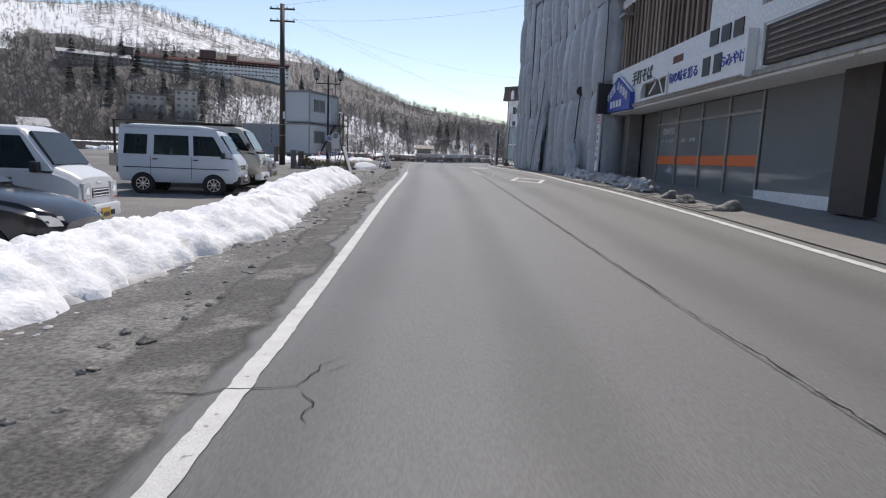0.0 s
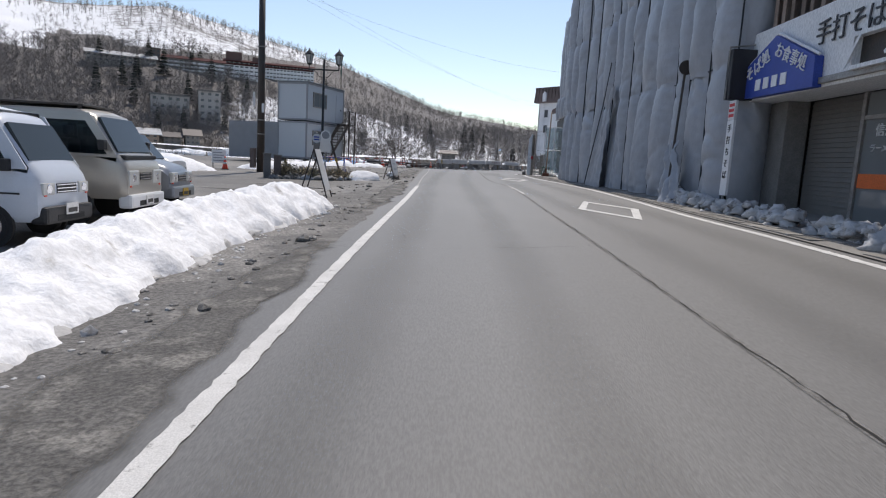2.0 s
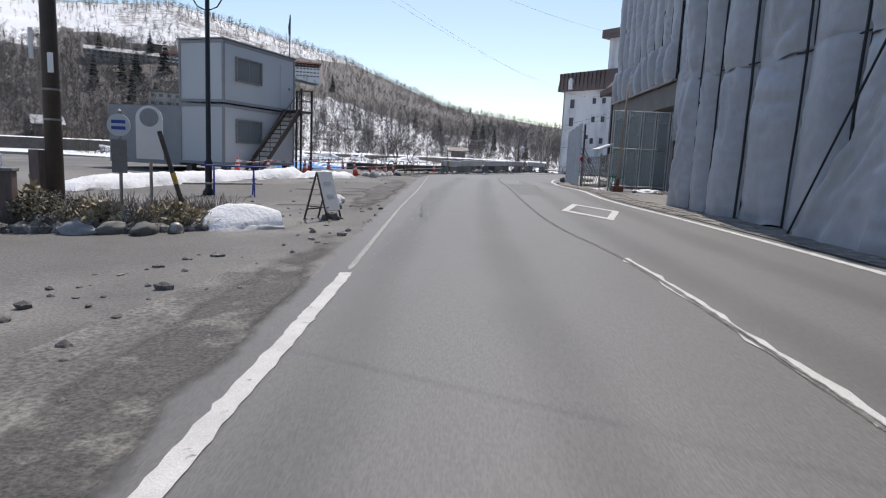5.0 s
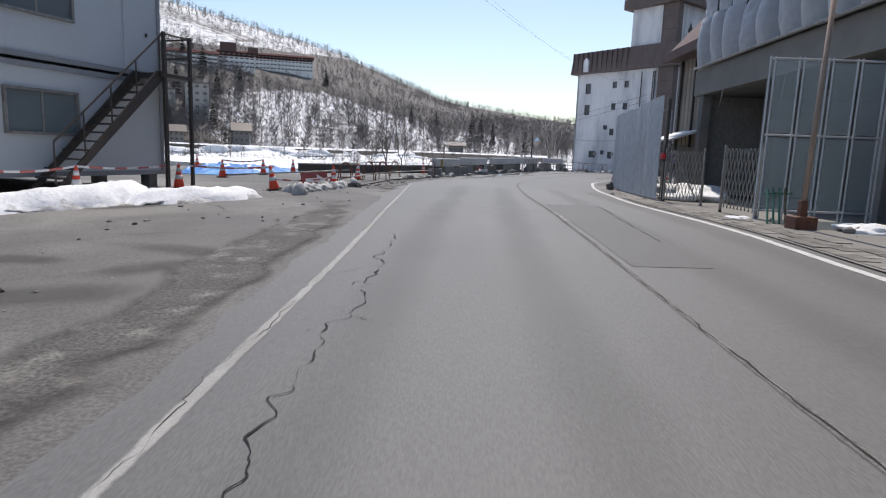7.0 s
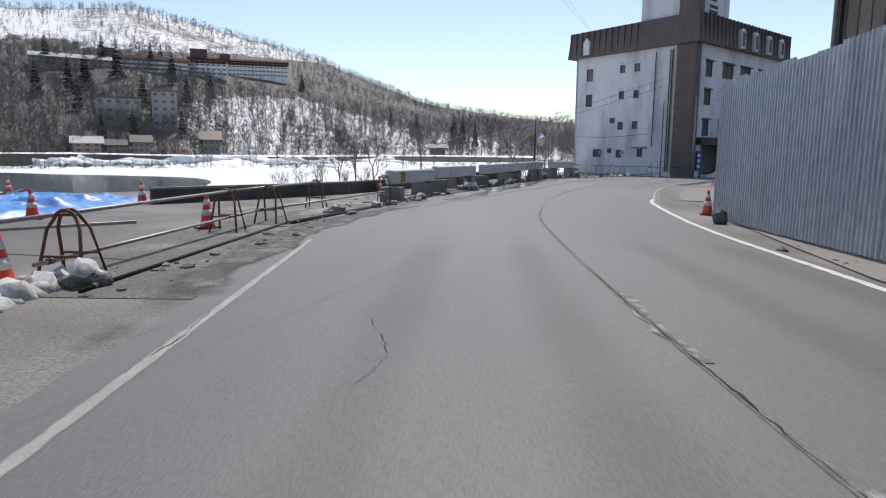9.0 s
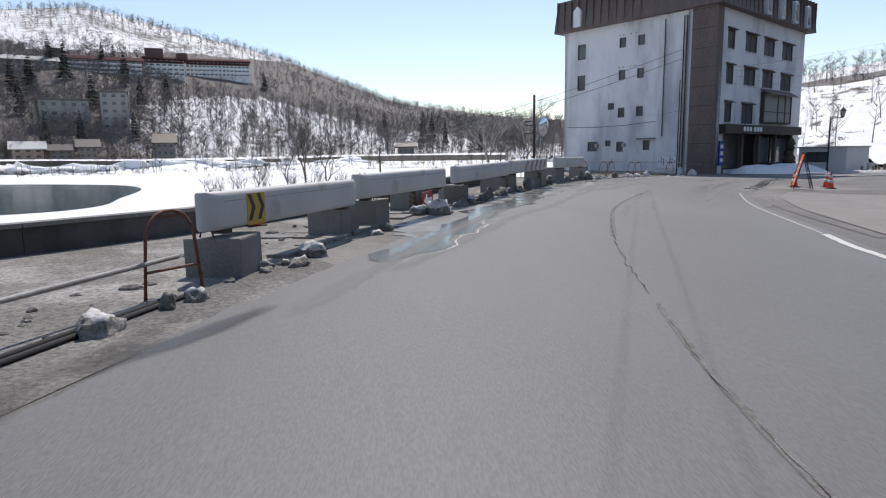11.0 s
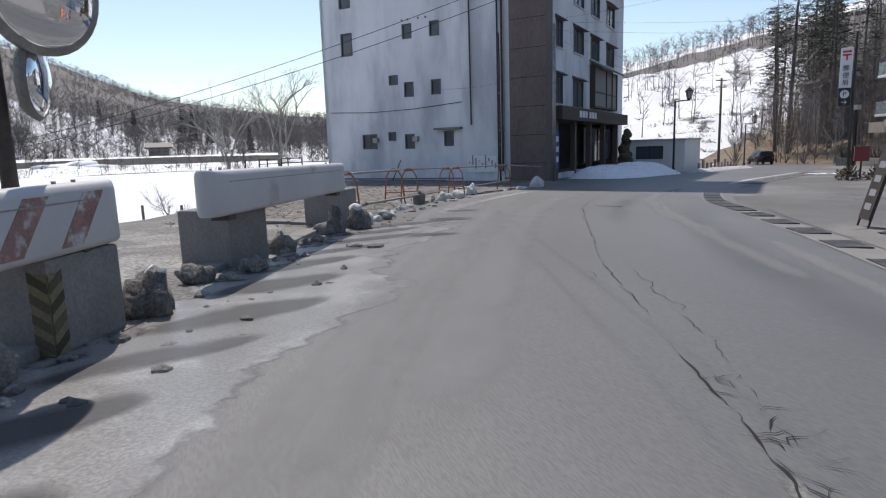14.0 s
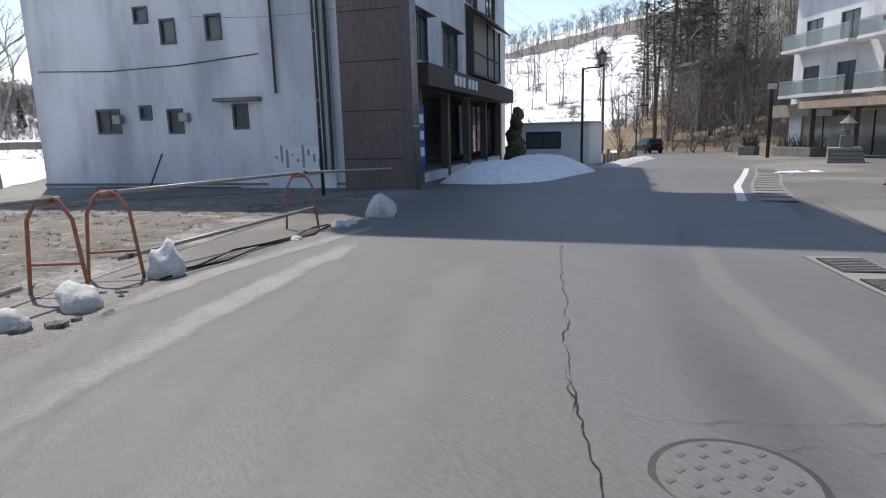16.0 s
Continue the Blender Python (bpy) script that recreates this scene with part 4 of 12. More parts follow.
for k, (pts, w) in enumerate((([(8.2, 47.5), (10.6, 52.4), (13.8, 57.8), (17.6, 62.6), (22.4, 67.0)], 1.5), ([(12.0, 57.4), (15.0, 62.0), (18.6, 66.0), (23.4, 70.0)], 1.0))):
    a, b = along_line(pts, w, 120)
    stain(a, b, OIL_STAIN, "lane_stain", "darker tyre-worn band along the far lane", 8, 0.0138 + k * 0.0003, 55)
# dirt washed over the ragged left edge, scuffed paint and the crumbled long joint
for k, (lo, hi, out, inn) in enumerate(((-60, -14, 0.75, 0.32), (-16, 3, 0.9, 0.3), (2, 21, 1.5, 0.12), (20, 39.5, 0.8, 0.42))):
    line = [q for q in resample(smooth_rows(ROAD_L, 5), 900) if lo < q[1] < hi]
    stain([(q[0] - out + 0.25 * noise.noise((q[1] * 0.7, 1, k)), q[1]) for q in line], [(q[0] + inn + 0.22 * noise.noise((q[1] * 0.6, 4, k)) + 0.12 * noise.noise((q[1] * 2.2, 9, k)), q[1]) for q in line], GRIT_EDGE, "washed_grit", "dirt and grit washed over the road edge", 8, 0.0155 + k * 0.0004, 30)
for k in range(12):
    x, y, a0 = r7.uniform(-8.5, -3.0), r7.uniform(-12, 20), r7.uniform(-0.5, 0.9)
    c, d0 = np.array([x, y]), np.array([math.cos(a0), math.sin(a0)])
    ln, w = r7.uniform(1.5, 3.5), r7.uniform(0.6, 1.4)
    a, b = along_line([c - d0 * ln / 2, c + np.array([0.1, 0.2]), c + d0 * ln / 2], w, 40)
    stain(a, b, LOT_DIRT, "lot_dirt", "dark dirt and grit spread on the lot", 8, 0.006 + k * 0.0004, 14)
a, b = along_line([q for q in RIGHT_LINE if q[1] > 41], 0.15, 300)
stain(a, b, FADED_PAINT, "worn_kerb_line", "faded white line round the bend", 4, 0.0178)
a, b = along_line([q for q in LEFT_LINE if q[1] > -4], 0.15, 500)
stain(a, b, FADED_PAINT, "worn_edge_line", "faded white edge line, largely worn away", 4, 0.0175)
for lo, hi, w in ((-60, 38, 0.1), (40, 56, 0.16)):
    a, b = along_line([q for q in CENTRE if lo <= q[1] <= hi], w, 700)
    stain(a, b, CRUMBS, "crumbled_joint", "crumbled pale edges of the long asphalt joint", 4, 0.0185)

# lake under snow, with open water
lake = bmesh.new()
lp = [(-420, -40), (-60, -100), (-41, -60), (-37, 10), (-28, 36), (-14, 45), (-4.5, 52), (1.5, 61), (6, 71), (10, 84), (13, 97), (20, 130), (60, 240), (110, 330), (40, 400), (-60, 400), (-170, 330), (-300, 250), (-420, 150)]
lake.faces.new([lake.verts.new((x, y, LAKE_Z)) for x, y in lp])
bmesh.ops.triangulate(lake, faces=lake.faces)
bmesh.ops.recalc_face_normals(lake, faces=lake.faces)
tagged(part("lake", lake, ICE_SNOW), "frozen lake under bright snow", "lake", kind="structure")
pool = bmesh.new()
pp = [(-250, 215), (-178, 186), (-127, 182), (-93, 166), (-76, 160), (-56, 149), (-44, 132), (-36, 108), (-32, 94), (-37, 86), (-56, 80), (-80, 70), (-130, 62), (-250, 90)]
pool.faces.new([pool.verts.new((x, y, LAKE_Z + 0.02)) for x, y in smooth_rows(pp + pp[:1], 6)[:-1]])
bmesh.ops.recalc_face_normals(pool, faces=pool.faces)
tagged(part("open_water", pool, WATER), "open blue-grey water in the lake ice", "water", kind="structure")


# ---- hills ----
SKYLINE = [(-180, 6.0), (-120, 9.0), (-90, 10.0), (-60, 10.2), (-45, 10.4), (-34, 10.8), (-27, 11.7), (-22.5, 10.9), (-16.5, 9.6), (-12, 8.5), (-7, 6.6), (-2, 4.7), (3, 4.0), (8, 3.3), (13, 2.9), (20, 3.3), (26, 4.6), (31, 5.6), (37, 6.3), (44, 7.6), (50, 8.7), (56, 10.0), (70, 12.0), (95, 11.0), (130, 8.0), (180, 6.0)]
RIDGE_R = [(-180, 900), (-60, 1000), (0, 1050), (14, 900), (24, 620), (32, 520), (60, 420), (110, 500), (180, 900)]
FOOT_R = [(-180, 300), (-60, 300), (-30, 330), (0, 360), (14, 330), (22, 190), (30, 150), (40, 128), (60, 120), (110, 120), (180, 300)]
HILL_C = (2.0, 30.0)
azs, els = zip(*SKYLINE)


def hill_at(az, u):
    """Distance and height on the hill at an azimuth in degrees; u runs from the foot (0) to the ridge (1)."""
    rr = float(np.interp(az, *zip(*RIDGE_R)))
    rf = float(np.interp(az, *zip(*FOOT_R)))
    el = float(np.interp(az, azs, els)) + 0.10 * noise.noise((az * 0.7, 3, 1)) + 0.05 * noise.noise((az * 2.1, 7, 1))
    top = 1.6 + rr * math.tan(radians(el))
    r = rf + (rr - rf) * u
    foot = -2.6 if az < 16 else -1.4
    z = foot + (top - foot) * u**0.92
    z += (noise.noise((r * 0.012, az * 0.16, 0)) * 7 + noise.noise((r * 0.04, az * 0.5, 4)) * 2.2) * min(u * 4, 1) * (1 - u) * 1.2
    return r, z


def hill_point(az, u):
    r, z = hill_at(az, u)
    return Vector((HILL_C[0] + r * math.sin(radians(az)), HILL_C[1] + r * math.cos(radians(az)), z))


def wooded(az, u):
    """How densely the hill is wooded: 0 open snow, 1 thick brown wood."""
    e = math.degrees(math.atan2(hill_at(az, u)[1], hill_at(az, u)[0]))
    v = 0.5 * noise.noise((az * 0.22, u * 5, 9)) + 0.3 * noise.noise((az * 0.8, u * 14, 2))
    if az < 15:
        line = float(np.interp(az, [-40, -30, -23, -14, -7, -2, 6, 15], [4.6, 5.2, 5.4, 5.4, 3.7, 2.7, 1.5, 1.0]))
        d = 0.22 if e < line else 1.0
        high = float(np.interp(az, [-40, -30, -20, -12, -7, -4], [8.2, 8.4, 8.8, 8.3, 7.4, 9.0]))
        if e > high:
            d = 0.55
        if az < -31 and e > 7.4:
            d = 0.02 if az < -37 + 1.5 * v else (0.85 if e < 8.9 + v else 0.4)
        if u > 0.965:
            d = 0.6
        if e < line:
            d = float(np.interp(az + 5 * v, [-27, -21], [0.85, 0.5]))
        return min(max(d + v * (0.35 if 0.1 < d < 0.9 else 0.25), 0), 1)
    d = 0.05 + min(max((noise.noise((az * 0.55, u * 16, 21)) + 0.5 * noise.noise((az * 1.7, u * 40, 5)) - 0.1) * 2.4, 0), 0.6)
    if u > 0.55:
        d = 0.25 + v
        if 0.55 < u < 0.72:
            d = 0.85
    if az > 48 and u < 0.75:
        d = 0.95
    return min(max(d + 0.25 * v, 0), 1)


def hill_material():
    m = material("snowy_hillside", (0.78, 0.785, 0.795), 0.85, color2=(0.62, 0.625, 0.635), scale=0.02, amount=0.5, fine=0.05, bump_scale=0.6)
    n, l = m.node_tree.nodes, m.node_tree.links
    at = n.new("ShaderNodeAttribute")
    at.attribute_name = "wood_cover"
    t = n.new("ShaderNodeTexNoise")
    t.inputs["Scale"].default_value, t.inputs["Detail"].default_value = 0.09, 8
    t.inputs["Roughness"].default_value = 0.7
    co = n.new("ShaderNodeTexCoord")
    l.new(co.outputs["Object"], t.inputs["Vector"])
    ad = n.new("ShaderNodeMath")
    ad.operation = "ADD"
    l.new(at.outputs["Fac"], ad.inputs[0])
    l.new(t.outputs["Fac"], ad.inputs[1])
    mr = n.new("ShaderNodeMapRange")
    mr.inputs["From Min"].default_value, mr.inputs["From Max"].default_value = 1.0, 1.2
    l.new(ad.outputs[0], mr.inputs["Value"])
    # soil tones raised to match FOREST, with distance haze in the colour
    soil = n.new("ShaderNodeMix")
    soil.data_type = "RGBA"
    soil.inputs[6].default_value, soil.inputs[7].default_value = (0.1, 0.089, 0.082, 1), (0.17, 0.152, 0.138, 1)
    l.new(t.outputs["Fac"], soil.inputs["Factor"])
    x = n.new("ShaderNodeMix")
    x.data_type = "RGBA"
    b = n["Principled BSDF"]
    l.new(mr.outputs[0], x.inputs["Factor"])
    l.new(b.inputs["Base Color"].links[0].from_socket, x.inputs[6])
    l.new(soil.outputs[2], x.inputs[7])
    l.new(x.outputs[2], b.inputs["Base Color"])
    return m


def hills():
    az_list = [*np.arange(-180, -70, 5), *np.arange(-70, 66, 0.5), *np.arange(66, 180.1, 5)]
    us = list(np.linspace(0, 1, 46)) + [1.08, 1.3]
    verts, cover = [], []
    for az in az_list:
        for u in us:
            p = hill_point(az, min(u, 1.0))
            if u > 1:
                q = hill_point(az, 1.0) - Vector((*HILL_C, 0))
                p = Vector((HILL_C[0] + q.x * (1 + (u - 1)), HILL_C[1] + q.y * (1 + (u - 1)), q.z * (1 - (u - 1) * 1.2)))
            verts.append(p)
            cover.append(wooded(az, min(u, 1.0)))
    w = len(us)
    faces = [(i * w + j, (i + 1) * w + j, (i + 1) * w + j + 1, i * w + j + 1) for i in range(len(az_list) - 1) for j in range(w - 1)]
    me = bpy.data.meshes.new("hillside")
    me.from_pydata(verts, [], faces)
    at = me.attributes.new("wood_cover", "FLOAT", "POINT")
    at.data.foreach_set("value", cover)
    for p in me.polygons:
        p.use_smooth = True
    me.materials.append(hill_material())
    tagged(new("hillside", me), "snow-covered hills with bare woods", "hill", kind="structure")


hills()


def soup(name, verts, faces, mat, label, category):
    me = bpy.data.meshes.new(name)
    me.from_pydata(verts, [], faces)
    me.materials.append(mat)
    return tagged(new(name, me), label, category, kind="stuff")


def stick(verts, faces, a, b, r0, r1):
    """A three-sided tapered twig."""
    d = b - a
    s = d.cross(Vector((0.3, 0.2, 1))).normalized()
    t = d.cross(s).normalized()
    k = len(verts)
    for p, r in ((a, r0), (b, r1)):
        for c, e in ((1, 0), (-0.5, 0.87), (-0.5, -0.87)):
            verts.append(p + s * (c * r) + t * (e * r))
    faces += [(k, k + 1, k + 4, k + 3), (k + 1, k + 2, k + 5, k + 4), (k + 2, k, k + 3, k + 5)]


def bare_tree(verts, faces, at, h, rnd, twigs=9, r=0.16, spread=0.42, twist=1, limb=0.36):
    """A leafless tree: leaning trunk, limbs and twigs."""
    lean = Vector((rnd.uniform(-0.07, 0.07), rnd.uniform(-0.07, 0.07), 1))
    p, seg = Vector(at), []
    for k in range(3):
        q = p + lean * (h * 0.3) + Vector((rnd.uniform(-0.03, 0.03), rnd.uniform(-0.03, 0.03), 0)) * h
        stick(verts, faces, p, q, r * (1 - k * 0.3), r * (1 - (k + 1) * 0.3))
        seg.append((p, q))
        p = q
    for k in range(twigs):
        a, b = seg[rnd.choice((0, 1, 1, 2, 2))] if k else seg[2]
        o = a + (b - a) * rnd.uniform(0.3, 1.0)
        ang = rnd.uniform(0, 6.283)
        ln = h * rnd.uniform(0.16, 0.34)
        e = o + Vector((math.cos(ang) * ln * spread * 1.6, math.sin(ang) * ln * spread * 1.6, ln * rnd.uniform(0.55, 0.95)))
        stick(verts, faces, o, e, r * limb, r * limb * 0.3)
        for _ in range(twist):
            o2 = o + (e - o) * rnd.uniform(0.3, 0.8)
            a2 = rnd.uniform(0, 6.283)
            stick(verts, faces, o2, o2 + Vector((math.cos(a2) * ln * 0.35, math.sin(a2) * ln * 0.35, ln * rnd.uniform(0.2, 0.55))), r * limb * 0.55, r * limb * 0.15)


def branching(verts, faces, p, d, ln, r, depth, rnd, fork=3, bend=0.5):
    """A limb that forks again and again into twigs."""
    q = p + d * ln * 0.55 + Vector((rnd.gauss(0, 0.05), rnd.gauss(0, 0.05), 0)) * ln
    e = q + (d + Vector((rnd.gauss(0, 0.18), rnd.gauss(0, 0.18), rnd.gauss(0.05, 0.1)))).normalized() * ln * 0.45
    stick(verts, faces, p, q, r, r * 0.82)
    stick(verts, faces, q, e, r * 0.82, r * 0.6)
    if depth == 0:
        return
    for k in range(fork):
        o = q.lerp(e, rnd.uniform(-0.6, 1.0) if k else 1.0)
        t = (d + Vector((rnd.gauss(0, bend), rnd.gauss(0, bend), rnd.gauss(0.12, 0.25)))).normalized()
        branching(verts, faces, o, t, ln * rnd.uniform(0.55, 0.8), r * rnd.uniform(0.48, 0.66), depth - 1, rnd, fork, bend)


def woods():
    rnd = random.Random(11)
    v, f = [], []
    n = 0
    while n < 7000:
        az, u = rnd.uniform(-46, 15), rnd.uniform(0.0, 1.0) ** 1.25
        d = wooded(az, u)
        if rnd.random() > max(d, 0.06) * (1.25 if u < 0.35 else 1.0):
            continue
        r, z = hill_at(az, u)
        if r < 345 and -22 < az < 10:
            continue
        if -31 < az < -14.3 and 5.6 < math.degrees(math.atan2(z - 1.6, r)) < 8.0 and rnd.random() < 0.8:
            continue
        n += 1
        bare_tree(v, f, hill_point(az, u) - Vector((0, 0, 0.4)), rnd.uniform(6, 12) * (1.0 if u < 0.4 else 0.8), rnd, 13, rnd.uniform(0.05, 0.13), 0.7, 1, 0.8)
    for k in range(900):
        az, u = rnd.uniform(-42, -20.5), rnd.uniform(0.0, 0.42)
        bare_tree(v, f, hill_point(az, u) - Vector((0, 0, 0.4)), rnd.uniform(8, 15), rnd, 20, rnd.uniform(0.1, 0.18), 0.6, 2, 0.7)
    for k in range(1300):
        az, u = rnd.uniform(-22, 13), rnd.uniform(0.0, 0.3) ** 1.1
        if rnd.random() < 0.65 + 0.9 * noise.noise((az * 0.5, u * 9, 3)):
            bare_tree(v, f, hill_point(az, u) - Vector((0, 0, 0.4)), rnd.uniform(9, 16), rnd, 16, rnd.uniform(0.12, 0.2), 0.5, 2, 0.6)
    for k in range(420):
        az, u = rnd.uniform(-40, 0), rnd.uniform(0.8, 1.0)
        bare_tree(v, f, hill_point(az, u) - Vector((0, 0, 0.4)), rnd.uniform(6, 12), rnd, 12, 0.25, 0.6, 1, 0.6)
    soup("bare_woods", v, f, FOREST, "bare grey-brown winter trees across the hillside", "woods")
    v, f = [], []
    for k in range(520):
        az = rnd.uniform(-46, 14)
        bare_tree(v, f, hill_point(az, rnd.uniform(0.975, 1.0)) - Vector((0, 0, 0.4)), rnd.uniform(5, 11), rnd, 7, 0.2, 0.5, 2)
    for k in range(190):
        az = rnd.uniform(24, 50)
        u = rnd.uniform(0.93, 1.0) if k % 3 else rnd.uniform(0.5, 0.72)
        bare_tree(v, f, hill_point(az, u) - Vector((0, 0, 0.4)), rnd.uniform(5, 12), rnd, 20, 0.11, 0.75, 3, 0.5)
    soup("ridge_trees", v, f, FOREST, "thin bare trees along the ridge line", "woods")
    v, f = [], []
    n = 0
    while n < 900:
        az, u = rnd.uniform(22, 70), rnd.uniform(0.02, 0.95)
        if rnd.random() > wooded(az, u) + 0.05:
            continue
        n += 1
        bare_tree(v, f, hill_point(az, u) - Vector((0, 0, 0.3)), rnd.uniform(6, 12), rnd, 10, rnd.uniform(0.09, 0.18), 0.45, 2)
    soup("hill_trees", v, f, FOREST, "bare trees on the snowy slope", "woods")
    v, f = [], []
    for k in range(1500):
        az, u = rnd.uniform(22, 52), rnd.uniform(0.0, 0.6)
        if wooded(az, u) < 0.16 and rnd.random() < 0.93:
            continue
        p = hill_point(az, u)
        sp = rnd.uniform(0.5, 1.6)
        for _ in range(16):
            o = p + Vector((rnd.gauss(0, sp), rnd.gauss(0, sp * 0.7), -0.15))
            stick(v, f, o, o + Vector((rnd.gauss(0, 0.6), rnd.gauss(0, 0.5), rnd.uniform(0.1, 0.8))), 0.06, 0.02)
    soup("slope_scrub", v, f, SHRUB, "low dark scrub showing through the snow", "scrub")
    v, f = [], []
    for k in range(260):
        az = rnd.uniform(-40, 14)
        p = hill_point(az, rnd.uniform(0.0, 0.02)) + Vector((0, 0, 0.2))
        if k % 3 == 0:
            bare_tree(v, f, p, rnd.uniform(5, 10), rnd, 10, 0.14, 0.5, 2)
        else:
            for _ in range(9):
                stick(v, f, p, p + Vector((rnd.uniform(-2.2, 2.2), rnd.uniform(-1.2, 1.2), rnd.uniform(0.8, 3.0))), 0.08, 0.02)
    soup("shore_brush", v, f, SHRUB, "leafless brush and young trees along the far shore", "scrub")


woods()


def conifer(at, h, seed, mat=NEEDLES, trunk=BARK, low=0.1, width=0.2, layers=16, each=9, droop=0.25, label="tall dark conifer with ragged branches"):
    """A conifer: tapered trunk with whorls of drooping needle sprays."""
    rnd = random.Random(seed)
    t = thing("conifer", pose(*at), label, "tree", "conifers")
    part("trunk", tube((0, 0, -0.3), (rnd.uniform(-0.2, 0.2), 0, h * 0.97), h * 0.014 + 0.05, 0.03, 7), trunk, t)
    v, f = [], []
    for k in range(layers):
        u = low + (1 - low) * (k + rnd.uniform(-0.3, 0.3)) / layers
        u = min(max(u, low), 0.99)
        reach = h * width * (1 - u) ** 0.8 * rnd.uniform(0.75, 1.15) + 0.15
        for j in range(each):
            a = rnd.uniform(0, 6.283)
            q = reach * rnd.uniform(0.55, 1.0)
            o = Vector((0, 0, h * u))
            e = o + Vector((math.cos(a) * q, math.sin(a) * q, -q * droop + rnd.uniform(-0.1, 0.2)))
            w = 0.17 * q + 0.22
            sd = Vector((-math.sin(a), math.cos(a), 0)) * w
            mid = (o + e) / 2 + Vector((0, 0, q * 0.06))
            i = len(v)
            v.extend([o, mid + sd, e, mid - sd, mid + Vector((0, 0, -w * 0.9)), mid + Vector((0, 0, w * 0.5))])
            f.extend([(i, i + 1, i + 5), (i + 1, i + 2, i + 5), (i + 2, i + 3, i + 5), (i + 3, i, i + 5), (i, i + 4, i + 1), (i + 1, i + 4, i + 2), (i + 2, i + 4, i + 3), (i + 3, i + 4, i)])
    me = bpy.data.meshes.new("crown")
    me.from_pydata(v, [], f)
    me.materials.append(mat)
    new("crown", me).parent = t
    return t


# dark conifers on the far slope, then the stand beside the junction
for k, (az, u, h) in enumerate(((0.3, 0.1, 21), (1.1, 0.11, 18), (-3.2, 0.15, 17), (2.3, 0.09, 15), (-28.6, 0.24, 24), (-26, 0.3, 20), (-25.2, 0.33, 18), (-33.5, 0.3, 22), (-29.6, 0.3, 22), (-31.8, 0.12, 18), (-26.2, 0.1, 16), (-23.5, 0.16, 17), (-34.5, 0.16, 20), (-28, 0.05, 14), (-24.2, 0.06, 13), (-30.4, 0.04, 14), (-31, 0.2, 24), (-24.5, 0.24, 22), (-32.2, 0.2, 20), (-27, 0.14, 18), (-5.6, 0.22, 14), (-13.6, 0.34, 16), (-21.5, 0.18, 16), (5.5, 0.07, 13), (-30, 0.1, 16))):
    p = hill_point(az, u)
    conifer(p, h * 1.15, 40 + k, FAR_NEEDLES, width=0.25, layers=18, each=13)


def bank_z(az, r):
    """Height of the dry bank beside the junction."""
    return -1.5 + max(0.0, (r - 65.5) / 7) ** 1.2 * 1.05 * min(max((az - 46.5) / 13, 0.0), 1.0)


def blade(v, f, a, b, w, side):
    """A flat spray of needles or a fine twig from a to b."""
    k = len(v)
    m = a.lerp(b, 0.55)
    v.extend((a, m + side * w, b, m - side * w))
    f.append((k, k + 1, k + 2, k + 3))


